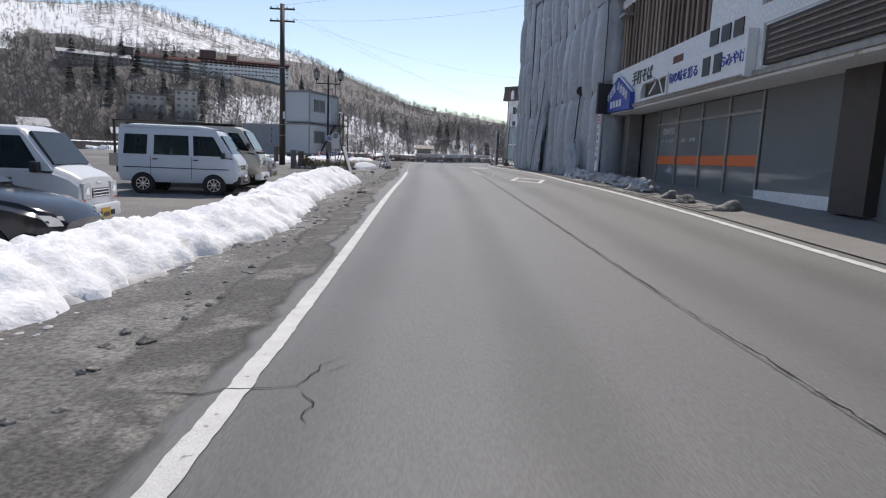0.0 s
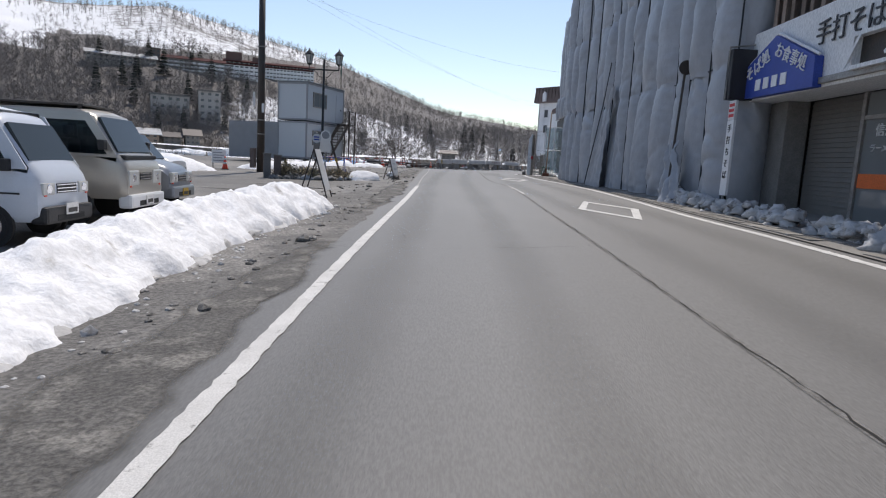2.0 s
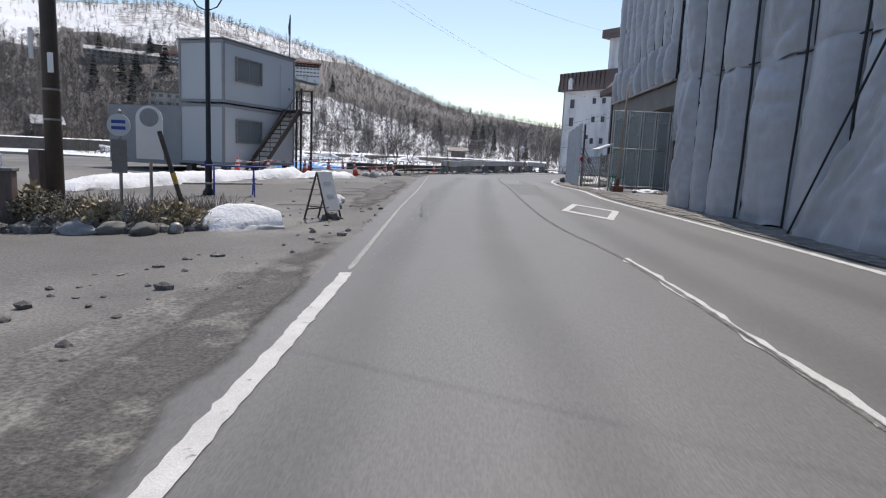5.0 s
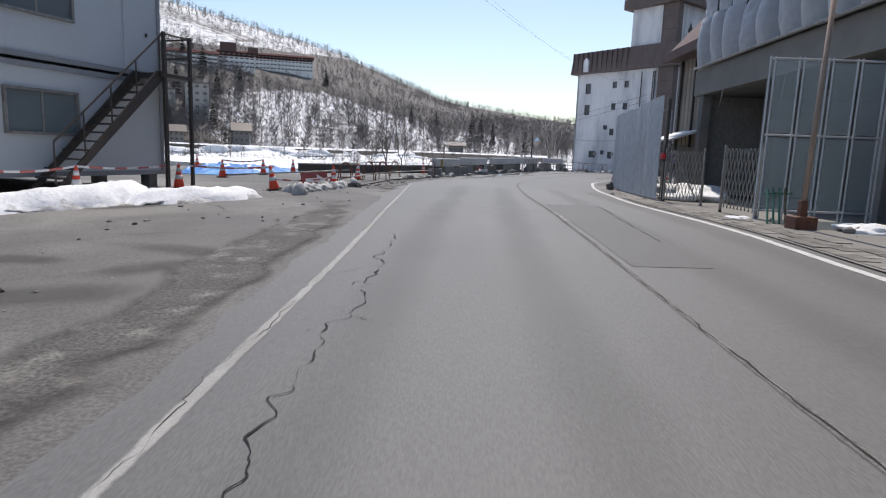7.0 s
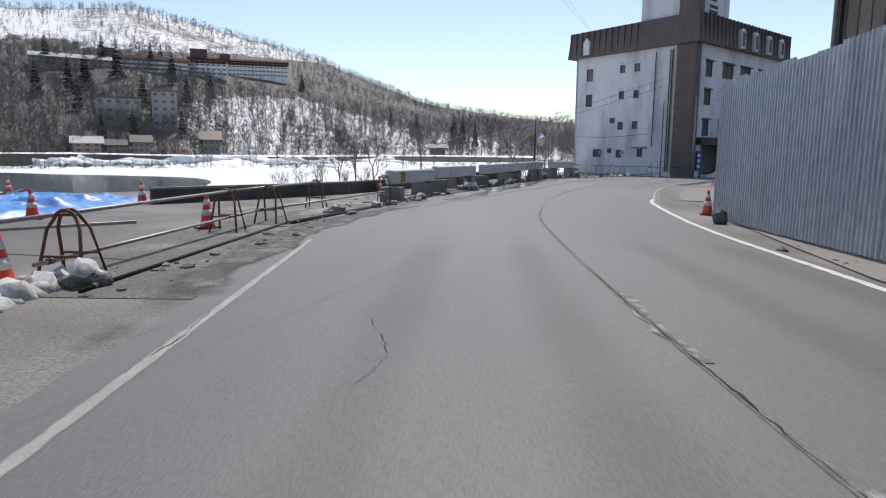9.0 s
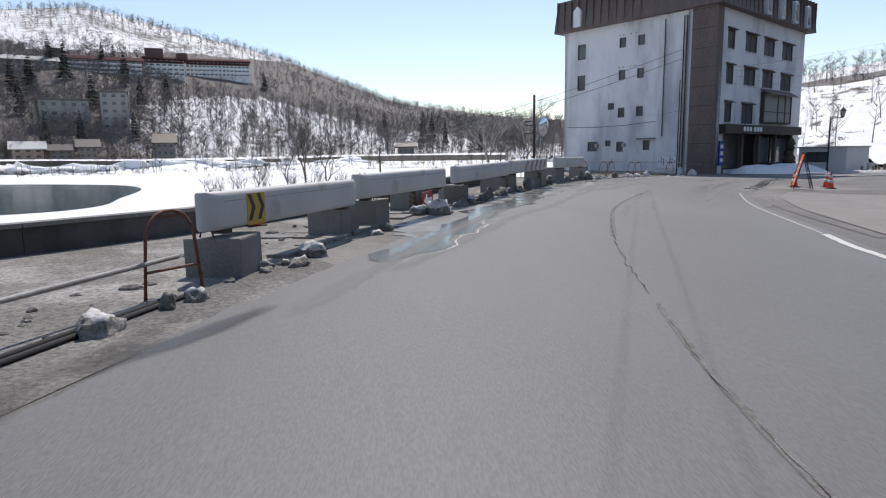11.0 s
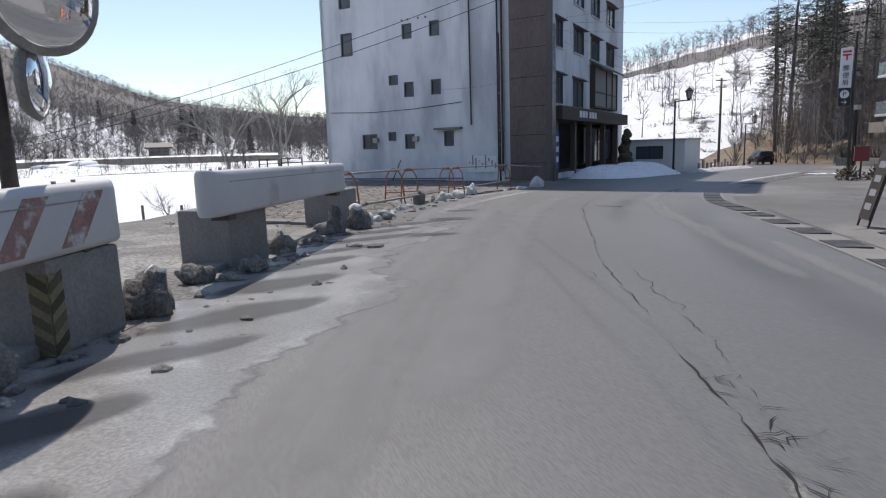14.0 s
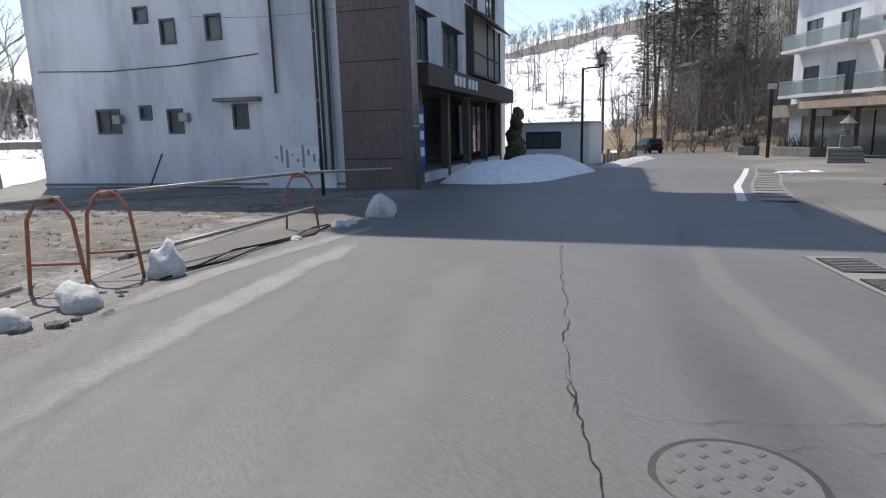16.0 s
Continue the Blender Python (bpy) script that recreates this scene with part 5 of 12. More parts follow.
def tall_tree(at, h, seed, green, label):
    """A tall pine or larch: bent trunk, bare lower snags, and limbs feathered with sprays or fine twigs."""
    r = random.Random(seed)
    t = thing("conifer", pose(*at), label, "tree", "conifers")
    lean = Vector((r.gauss(0, 0.02), r.gauss(0, 0.02), 0)) * h
    spine = [Vector((0, 0, -0.4)), lean * 0.3 + Vector((r.gauss(0, 0.1), r.gauss(0, 0.1), h * 0.35)), lean * 0.7 + Vector((r.gauss(0, 0.12), r.gauss(0, 0.12), h * 0.7)), lean + Vector((0, 0, h))]
    bm = bmesh.new()
    rad = h * 0.011 + 0.04
    for a, b, ra, rb in zip(spine, spine[1:], (rad, rad * 0.75, rad * 0.45), (rad * 0.75, rad * 0.45, 0.02)):
        add_tube(bm, a, b, ra, rb, 7)
    part("trunk", bm, BARK, t)
    v, f = [], []

    def on(u):
        q = min(max(u, 0), 0.999) * 3
        return spine[int(q)].lerp(spine[int(q) + 1], q - int(q))

    low = r.uniform(0.2, 0.4) if green else r.uniform(0.12, 0.3)
    n = int(h * (5.4 if green else 6.2))
    gap = r.uniform(0, 6.28)
    for k in range(n):
        u = low + (0.99 - low) * (k + r.random()) / n
        ang = r.uniform(0, 6.283)
        thin = 0.55 + 0.45 * math.sin(ang * 2 + gap + u * 9)
        reach = h * (0.21 if green else 0.17) * (1.02 - u) ** 0.62 * r.uniform(0.45, 1.1) * (0.6 + 0.5 * thin) + 0.3
        d = Vector((math.cos(ang), math.sin(ang), r.uniform(-0.28, 0.2) if green else r.uniform(-0.05, 0.5))).normalized()
        o = on(u)
        e = o + d * reach + Vector((0, 0, 0.12 * reach if green else 0))
        side = Vector((-d.y, d.x, 0))
        blade(v, f, o, e, 0.03, Vector((0, 0, 1)))
        for q in range(5 + int(reach * 2.4)):
            w = r.uniform(0.2, 1.0)
            c = o.lerp(e, w)
            tw = (d * r.uniform(0.2, 0.9) + side * r.uniform(-1, 1) + Vector((0, 0, r.uniform(-0.35, 0.25) if green else r.uniform(-0.3, 0.6)))).normalized()
            ln = r.uniform(0.3, 0.85) * (1.15 - 0.4 * w)
            blade(v, f, c, c + tw * ln, r.uniform(0.06, 0.13) if green else r.uniform(0.018, 0.04), Vector((r.uniform(-1, 1), r.uniform(-1, 1), r.uniform(-0.4, 0.4))).normalized())
    for k in range(7):
        u = r.uniform(0.06, low)
        a = r.uniform(0, 6.283)
        o = on(u)
        blade(v, f, o, o + Vector((math.cos(a), math.sin(a), r.uniform(-0.3, 0.2))) * r.uniform(0.5, 1.6), 0.03, Vector((0, 0, 1)))
    me = bpy.data.meshes.new("crown")
    me.from_pydata(v, [], f)
    me.materials.append(NEEDLES if green else LARCH)
    new("crown", me).parent = t
    return t


rnd = random.Random(77)
for k in range(29):
    if k < 12:
        az, r = rnd.uniform(52.3, 58.5), rnd.uniform(78, 112)
    else:
        az, r = rnd.uniform(54.5, 66), rnd.uniform(74, 124)
    green = k < 10 or k % 4 == 0
    x, y = 14 + r * math.sin(radians(az)), 63 + r * math.cos(radians(az))
    tall_tree((x, y, bank_z(az, r) - 0.3), rnd.uniform(17, 26) if green else rnd.uniform(11, 23), 200 + k, green, "tall dark pine with ragged feathery branches" if green else "tall larch with brown winter twigs")


def slope_bank():
    """The dry grassy bank under the conifers."""
    bm = bmesh.new()
    rows = []
    for i in range(22):
        az = 40 + i * 1.4
        row = []
        for j in range(10):
            r = 62 + j * 7 + 3 * math.sin(i * 0.7) + (8 if az < 47 else 0)
            x, y = 14 + r * math.sin(radians(az)), 63 + r * math.cos(radians(az))
            z = bank_z(az, 62 + j * 7) + 0.7 * noise.noise((x * 0.15, y * 0.15, 0)) + 0.3 * noise.noise((x * 0.5, y * 0.5, 2)) - (0.5 if az < 47 else 0)
            row.append(bm.verts.new((x, y, z if j else -2.2)))
        rows.append(row)
    for a, b in zip(rows, rows[1:]):
        for k in range(9):
            bm.faces.new((a[k], a[k + 1], b[k + 1], b[k]))
    bmesh.ops.recalc_face_normals(bm, faces=bm.faces)
    tagged(part("grassy_bank", bm, DRY_GRASS, smooth=True), "dry brown grass bank with snow patches", "bank", kind="structure")
    v, f = [], []
    r2 = random.Random(8)
    for k in range(430):
        az, r = r2.uniform(50, 69), r2.uniform(66, 112)
        if az < 54 and r2.random() < 0.7:
            continue
        if k % 2:
            x, y = 14 + r * math.sin(radians(az)), 63 + r * math.cos(radians(az))
            p = Vector((x, y, bank_z(az, r) - 0.2))
            h = r2.uniform(3, 11)
            blade(v, f, p, p + Vector((r2.gauss(0, 0.5), r2.gauss(0, 0.5), h)), 0.05, Vector((0.7, -0.7, 0)))
            for _ in range(150):
                w = r2.uniform(0.12, 1) ** 0.8
                c = p + Vector((r2.gauss(0, 0.5) * w, r2.gauss(0, 0.5) * w, h * w))
                blade(v, f, c, c + Vector((r2.gauss(0, 0.6), r2.gauss(0, 0.6), r2.uniform(0.0, 0.9))), r2.uniform(0.014, 0.034), Vector((r2.uniform(-1, 1), r2.uniform(-1, 1), 0.2)).normalized())
            continue
        x, y = 14 + r * math.sin(radians(az)), 63 + r * math.cos(radians(az))
        p = Vector((x, y, bank_z(az, r) - 0.1))
        if k % 4:
            bare_tree(v, f, p, r2.uniform(6, 13), r2, 16, 0.06, 0.5, 3, 0.4)
        else:
            for _ in range(12):
                stick(v, f, p, p + Vector((r2.uniform(-1.5, 1.5), r2.uniform(-1.5, 1.5), r2.uniform(0.8, 3.4))), 0.035, 0.01)
    soup("roadside_thicket", v, f, LARCH, "brown leafless thicket and saplings on the bank", "scrub")


slope_bank()

# crazed asphalt beside the bend's long crack
r6 = random.Random(26)
for k in range(70):
    u, o = r6.random(), r6.uniform(0.02, 0.2)
    x, y = 7.75 + 1.95 * u + o * 0.86, 50.55 + 3.9 * u - o * 0.5
    pts = [(x, y)]
    a = r6.choice((1.05, 2.5, 0.2)) + r6.gauss(0, 0.35)
    for _ in range(3):
        a += r6.gauss(0, 0.5)
        x, y = x + 0.075 * math.cos(a), y + 0.075 * math.sin(a)
        pts.append((x, y))
    crack(pts, r6.uniform(0.005, 0.011), 0.012)


# ---- buildings: shared pieces ----
def window_mesh(w, h, frame=0.06, depth=0.14):
    """A window frame about the opening's centre, facing -y."""
    bm = bmesh.new()
    for x0, x1, z0, z1 in ((-w / 2 - frame, -w / 2 + frame * 0.3, -h / 2 - frame, h / 2 + frame), (w / 2 - frame * 0.3, w / 2 + frame, -h / 2 - frame, h / 2 + frame), (-w / 2, w / 2, h / 2 - frame * 0.3, h / 2 + frame), (-w / 2, w / 2, -h / 2 - frame, -h / 2 + frame * 0.3)):
        add_box(bm, x0, x1, -0.035, depth, z0, z1)
    if w > 0.9:
        add_box(bm, -0.025, 0.025, 0.02, depth * 0.7, -h / 2, h / 2)
    return bm


def window(parent, m, w, h, mat=WINDOW_GREY, sill=True, label="dark framed window"):
    """A framed pane set into a wall that faces -y in the pose m."""
    fr = part("window", window_mesh(w, h), mat, parent, label)
    fr.matrix_basis = m
    part("pane", box(-w / 2, w / 2, 0.06, 0.075, -h / 2, h / 2), GLASS, fr)
    if sill:
        part("sill", box(-w / 2 - 0.1, w / 2 + 0.1, -0.09, 0.02, -h / 2 - 0.13, -h / 2 - 0.06, 0.012), WHITE_WALL, fr)
    return fr


def holes_for(ws):
    return [(x - w / 2, x + w / 2, z - h / 2, z + h / 2) for x, z, w, h in ws]


# ---- the tall white hotel at the bend ----
def hotel():
    base = -0.55
    t = thing("hotel", pose(24.45, 80.35, base, 0, 0, 39.45), "white rendered hotel with brown mansard roof", "hotel")
    depth, front = 14.6, 19.2
    eave, top = 13.4, 16.2
    # side towards the lake road: faces -x; its own x runs from the far corner to the near one
    side = [(depth - y, z - base, w, h) for y, z, w, h in ((12.67, 10.9, 0.72, 1.25), (12.67, 8.08, 0.72, 1.25), (8.3, 11.17, 0.52, 0.72), (6.47, 11.14, 0.52, 0.72), (4.53, 11.2, 0.32, 0.36), (8.3, 8.4, 0.52, 0.72), (6.47, 8.37, 0.52, 0.72), (4.53, 8.42, 0.32, 0.36), (9.36, 5.71, 0.5, 0.46), (8.3, 5.1, 0.52, 0.74), (6.47, 5.12, 0.52, 0.74), (11.27, 2.14, 0.95, 0.78), (9.6, 2.4, 0.42, 0.42), (8.36, 2.07, 0.55, 0.76), (5.71, 2.15, 0.5, 0.74))]
    ms = Matrix.Translation((0, depth, 0)) @ Matrix.Rotation(radians(-90), 4, "Z")
    wl = part("wall", wall_with_holes(depth, eave, 0.3, holes_for(side)), WHITE_WALL, t, "white render with grey water stains")
    wl.matrix_basis = ms
    for x, z, w, h in side:
        window(t, ms @ Matrix.Translation((x, 0, z)), w, h, sill=False)
    fr = [(x, z - base, w, h) for x, z, w, h in ((2.8, 10.55, 1.1, 1.4), (6.7, 10.6, 2.1, 1.35), (10.6, 10.6, 2.1, 1.35), (14.9, 10.6, 2.3, 1.35), (2.8, 7.75, 1.1, 1.4), (6.7, 7.8, 2.1, 1.35), (10.6, 7.8, 2.1, 1.35), (14.9, 7.8, 2.3, 1.35), (2.8, 4.7, 1.1, 1.5), (6.6, 4.65, 2.1, 1.55))]
    bay = (9.4, 15.8, 3.95 - base, 6.6 - base)
    ent = (2.2, 17.6, 0.5, 3.0 - base)
    wf = part("wall", wall_with_holes(front, eave, 0.3, holes_for(fr) + [bay, ent]), WHITE_WALL, t, "white rendered front wall")
    wf.matrix_basis = Matrix.Translation((0, 0, 0))
    for x, z, w, h in fr:
        wi = window(t, Matrix.Translation((x, 0, z)), w, h)
        part("hood", prism([(-0.35, 0.0), (0.02, 0.22), (0.02, 0.0)], -w / 2 - 0.2, w / 2 + 0.2, "x"), BROWN_METAL, wi).matrix_basis = Matrix.Translation((0, 0, h / 2 + 0.06))
    by = part("bay_window", box(bay[0], bay[1], -0.35, -0.29, bay[2], bay[2] + 0.14), DARK_STEEL, t, "large dark bay window with awning")
    part("pane", box(bay[0] + 0.1, bay[1] - 0.1, -0.3, -0.27, bay[2] + 0.14, bay[3]), glass_material("pale_bay_glass", (0.34, 0.35, 0.34)), by, "pane of pale grey glass")
    part("bay_rail", box(bay[0], bay[1], -0.36, -0.301, bay[2] + 1.0, bay[2] + 1.07), DARK_STEEL, by)
    for x in (bay[0], bay[0] + 3.2, bay[0] + 4.9, bay[1]):
        part("mullion", box(x - 0.06, x + 0.06, -0.36, -0.28, bay[2], bay[3]), DARK_STEEL, by)
    for x in (bay[0], bay[1]):
        part("bay_side", box(x - 0.05, x + 0.05, -0.275, 0.2, bay[2], bay[3]), DARK_STEEL, by)
    part("awning", prism([(-0.9, 0), (0.02, 0.55), (0.02, 0.45), (-0.88, -0.08)], bay[0] - 0.2, bay[1] + 0.2, "x"), BROWN_METAL, by).matrix_basis = Matrix.Translation((0, 0, bay[3] - 0.1))
    # ground floor: dark recessed entrance under a sign board
    part("entrance_back", box(2.2, 17.6, 2.6, 2.7, 0.0, 3.6), INSIDE, t)
    part("entrance_floor", box(2.2, 17.6, 0.3, 2.6, 0.42, 0.5), DARK_CONCRETE, t)
    part("entrance_ceiling", box(2.2, 17.6, 0.3, 2.6, 3.55, 3.65), DARK_CONCRETE, t)
    for x in (2.3, 6.0, 9.6, 13.4, 17.5):
        part("pillar", box(x - 0.16, x + 0.16, -0.05, 0.28, 0.0, 3.5, 0.02), BROWN_METAL, t)
    for x0, x1 in ((9.8, 13.2), (13.6, 17.3)):
        part("shopfront_pane", box(x0, x1, 0.5, 0.53, 0.9, 3.2), GLASS, t)
    sg = part("sign_board", box(1.0, 17.8, -0.75, -0.02, 3.5, 4.25, 0.03), DARK_STEEL, t, "dark brown sign board above the entrance")
    for k in range(6):
        part("sign_letter", box(4.3 + k * 0.62 + (0.3 if k > 2 else 0), 4.7 + k * 0.62 + (0.3 if k > 2 else 0), -0.79, -0.752, 3.7, 4.08), SIGN_WHITE, sg)
    part("side_sign", box(1.0, 1.8, -0.3, -0.18, 0.9, 2.9, 0.02), SIGN_BLUE, t, "upright dark blue sign with white bars")
    for k in range(3):
        part("sign_bar", box(1.15, 1.65, -0.32, -0.302, 1.2 + k * 0.55, 1.5 + k * 0.55), SIGN_WHITE, t)
    # remaining walls, roof and tower
    part("wall", box(0.0, front, depth - 0.3, depth, 0, eave), WHITE_WALL, t).location.y = 0.003
    part("wall", box(front - 0.3, front, 0.303, depth - 0.3, 0, eave), WHITE_WALL, t)
    for z in (2.9, 5.8, 8.6, 11.4):
        part("floor_slab", box(0.31, front - 0.31, 2.8, depth - 0.31, z, z + 0.12), INSIDE, t)
    part("core_wall", box(0.9, front - 1, 3.0, 3.12, 3.7, eave - 0.05), INSIDE, t)
    part("core_wall", box(1.2, 1.32, 3.2, depth - 0.4, 0.0, eave - 0.05), INSIDE, t)
    o = 0.75
    bm = bmesh.new()
    lo = [bm.verts.new(p) for p in ((-o, -o, eave), (front + o, -o, eave), (front + o, depth + o, eave), (-o, depth + o, eave))]
    hi = [bm.verts.new(p) for p in ((-o + 0.25, -o + 0.25, top), (front + o - 0.25, -o + 0.25, top), (front + o - 0.25, depth + o - 0.25, top), (-o + 0.25, depth + o - 0.25, top))]
    for k in range(4):
        bm.faces.new((lo[k], lo[(k + 1) % 4], hi[(k + 1) % 4], hi[k]))
    bm.faces.new(lo[::-1]), bm.faces.new(hi)
    bmesh.ops.recalc_face_normals(bm, faces=bm.faces)
    roof = part("mansard_roof", bm, BROWN_METAL, t, "dark brown metal mansard roof")
    for x in np.arange(-0.4, front + 0.7, 0.8):
        part("roof_seam", box(x - 0.02, x + 0.02, -o - 0.02, -o + 0.3, eave + 0.02, top - 0.02), BROWN_METAL, roof)
    for y in np.arange(6.2, depth + 0.6, 0.8):
        part("roof_seam", box(-o - 0.02, -o + 0.3, y - 0.02, y + 0.02, eave + 0.02, top - 0.02), BROWN_METAL, roof)
    for x in (7.6, 10.6, 13.8, 16.9):
        d = part("dormer", prism([(-0.45, 0), (0.45, 0), (0.45, 1.5), (0.3, 1.85), (0, 2.0), (-0.3, 1.85), (-0.45, 1.5)], -o - 0.28, -0.1, "y"), WHITE_WALL, t, "arched white dormer window")
        d.location = (x, 0, eave + 0.1)
        part("pane", box(-0.28, 0.28, -o - 0.3, -o - 0.282, 0.25, 1.6), GLASS, d)
    d = part("dormer", prism([(-0.4, 0), (0.4, 0), (0.4, 1.4), (0, 1.8), (-0.4, 1.4)], -o - 0.2, -0.1, "x"), WHITE_WALL, t, "arched white dormer window")
    d.location = (0, 12.6, eave + 0.2)
    tw = part("tower", box(-0.12, 6.0, -0.06, 6.2, eave - 0.02, 21.0), WHITE_WALL, t, "white stair tower rising above the roof")
    part("tower_cap", prism([(-0.9, -0.9), (6.9, -0.9), (6.9, 7.1), (-0.9, 7.1)], 20.7, 21.9, "z"), BROWN_METAL, tw)
    part("tower_pier", box(-0.14, -0.003, 2.2, 4.75, 0.0, eave - 0.03), WHITE_WALL, t)
    part("rooftop_mark", prism([(2.2, 17.6), (3.4, 17.6), (2.8, 18.8)], -0.1, -0.065, "y"), SIGN_BLACK, tw)
    for k in range(2):
        part("rooftop_mark", box(2.0, 3.6, -0.1, -0.065, 16.4 + k * 0.55, 16.75 + k * 0.5), SIGN_BLACK, tw)
    part("brown_column", box(-0.42, 0.6, -0.35, 1.75, 0.0, 21.3, 0.03), BROWN_METAL, t, "brown clad column up the corner")
    for z in np.arange(1.2, 21, 1.5):
        part("column_joint", box(-0.435, -0.425, -0.3, 1.7, z, z + 0.03), BLACK_STEEL, t)
    # pipes, wires and stains' drains on the side wall
    for y, r in ((2.25, 0.06), (2.5, 0.05), (4.15, 0.045)):
        part("drain_pipe", pipe([(-0.24, y, 0.8), (-0.24, y, 13.0)] if y < 4 else [(-0.24, y, 3.4), (-0.24, y, 13.0)], r), DARK_STEEL, t)
    part("ledge", box(-0.42, -0.003, 4.76, 6.5, 3.2, 3.32, 0.02), CONCRETE, t)
    for y, z in ((10.75, 2.75), (7.9, 2.75)):
        part("vent_cover", box(-0.22, -0.003, y - 0.17, y + 0.17, z - 0.15, z + 0.15, 0.02), PIPE, t, "grey vent cover")
    for z in (12.35, 9.6):
        for y in (7.0, 7.5, 8.2, 8.6):
            part("vent_cap", lathe([(0.05, 0), (0.06, 0.06), (0.02, 0.1)], 8, m=Matrix.Translation((-0.003, y, z)) @ Matrix.Rotation(radians(-90), 4, "Y")), PIPE, t)
    part("plinth", box(-0.06, -0.004, 1.8, depth - 0.01, -0.9, 0.42), WHITE_WALL, t, "low stained white plinth")
    part("plinth_lip", box(-0.1, -0.061, 1.8, depth - 0.01, 0.36, 0.44), CONCRETE, t)
    # dark slab laid on the plinth for the shade of a recess
    part("basement_opening", box(-0.09, -0.062, 5.9, 12.2, -0.3, 0.3), DARK_STEEL, t, "dark panel standing in for a shaded plinth gap")
    part("leaning_bar", tube((-0.35, 9.6, 0.1), (-0.12, 9.0, 1.5), 0.03), DARK_STEEL, t)
    part("wall_cable", pipe([(-0.03, 14.2, 4.6), (-0.05, 11, 4.45), (-0.05, 8, 4.5), (-0.03, 4.3, 4.75), (-0.05, 2.6, 4.7)], 0.02, 5), BLACK_STEEL, t)
    mural = part("mural_board", box(-0.2, -0.145, 2.6, 4.5, 0.75, 1.65), SIGN_WHITE, t, "white board with dark scrawled strokes")
    for k in range(9):
        part("stroke", box(-0.208, -0.201, 2.68 + k * 0.2, 2.77 + k * 0.2, 0.95 + 0.2 * (k % 3), 1.25 + 0.15 * (k % 4)), UNIT_FRAME, mural)
    return t


hotel()


# ---- the closed noodle shop ----
def shop():
    t = thing("noodle_shop", pose(0, 0, 0), "closed two-storey noodle shop with white fascia", "shop")
    y0, y1 = -36.0, -11.55
    g0 = -0.15
    part("floor", box(8.2, 16, y0, y1, -0.9, 0.02), DARK_CONCRETE, t)
    part("back_wall", box(13.5, 13.7, y0, y1, 0.02, 7.2), INSIDE, t)
    part("end_wall", box(7.72, 13.5, y1 - 0.25, y1, 0.02, 7.2), DARK_CONCRETE, t)
    part("end_wall", box(7.72, 13.5, y0, y0 + 0.25, 0.02, 7.2), DARK_CONCRETE, t)
    part("first_floor", box(7.75, 13.5, y0 + 0.25, y1 - 0.25, 2.75, 2.95), DARK_CONCRETE, t)
    part("roof", box(7.0, 14, y0 - 0.2, y1 + 0.2, 7.2, 7.5, 0.02), DARK_CONCRETE, t)
    fa = part("fascia", box(7.2, 7.7, y0, y1, 2.85, 4.28, 0.02), WHITE_PANEL, t, "white fascia with flaking paint")
    part("fascia_edge", box(7.12, 7.199, y0, y1, 2.78, 2.9, 0.01), PIPE, t)
    part("soffit", box(7.2, 8.24, y0, y1, 2.72, 2.845), WHITE_PANEL, t)
    # vertical louvres above
    for a, b in ((y1 - 8.6, y1 - 0.35), (y0 + 0.5, y1 - 11.2)):
        part("louvre_back", box(7.7, 7.74, a, b, 4.28, 6.7), DARK_STEEL, t)
        part("louvre_rail", box(7.4, 7.72, a, b, 6.7, 7.0, 0.02), WHITE_PANEL, t)
        me = None
        n = int((b - a) / 0.36)
        for k in range(n):
            y = a + (k + 0.5) * (b - a) / n
            if me is None:
                ob = part("louvre", box(-0.14, 0.14, -0.045, 0.045, 0, 2.42, 0.01), WOOD, t, "weathered brown wooden louvre")
                me = ob.data
            else:
                ob = shared("louvre", me, Matrix(), t)
            ob.matrix_basis = pose(7.54, y, 4.285, 0, 0, 25 + 8 * math.sin(k * 2.3))
    part("upper_panel", box(7.42, 7.72, y1 - 11.2, y1 - 8.6, 4.285, 7.1), WHITE_PANEL, t)
    part("green_mark", box(7.4, 7.418, y1 - 9.8, y1 - 9.5, 4.9, 5.5), material("faded_green", (0.12, 0.26, 0.2), 0.7), t)
    # blue gabled sign
    s = part("gable_sign", prism([(-15.12, 2.72), (-12.1, 2.78), (-12.15, 3.42), (-13.5, 3.98), (-15.08, 3.3)], 7.02, 7.19, "x"), SIGN_BLUE, t, "blue house-shaped sign with white lettering")
    part("sign_edge", pipe([(7.08, -12.12, 3.46), (7.08, -13.5, 4.03), (7.08, -15.12, 3.33)], 0.03), SIGN_WHITE, s)
    def face(y, z, x=7.005):
        return Matrix.Translation((x, y, z)) @ Matrix.Rotation(radians(-90), 4, "Z") @ Matrix.Rotation(radians(90), 4, "X")
    text_part("lettering", "そば処", 0.36, SIGN_WHITE, face(-12.85, 3.42) @ Matrix.Rotation(radians(22), 4, "Z"), s)
    text_part("lettering", "お食事処", 0.34, SIGN_WHITE, face(-14.2, 3.42) @ Matrix.Rotation(radians(-22), 4, "Z"), s)
    for k in range(4):
        part("sign_bar", box(7.0, 7.018, -13.05 - k * 0.36, -12.83 - k * 0.36, 2.9, 3.14), SIGN_WHITE, s)
    text_part("lettering", "手打そば", 0.5, SIGN_BLACK, face(-15.75, 3.72, 7.17), fa)
    for k in range(3):
        part("sign_bar", box(7.17, 7.198, -21.25 - k * 0.62, -20.8 - k * 0.62, 3.82, 4.2), SIGN_BLACK if k < 2 else DARK_STEEL, fa)
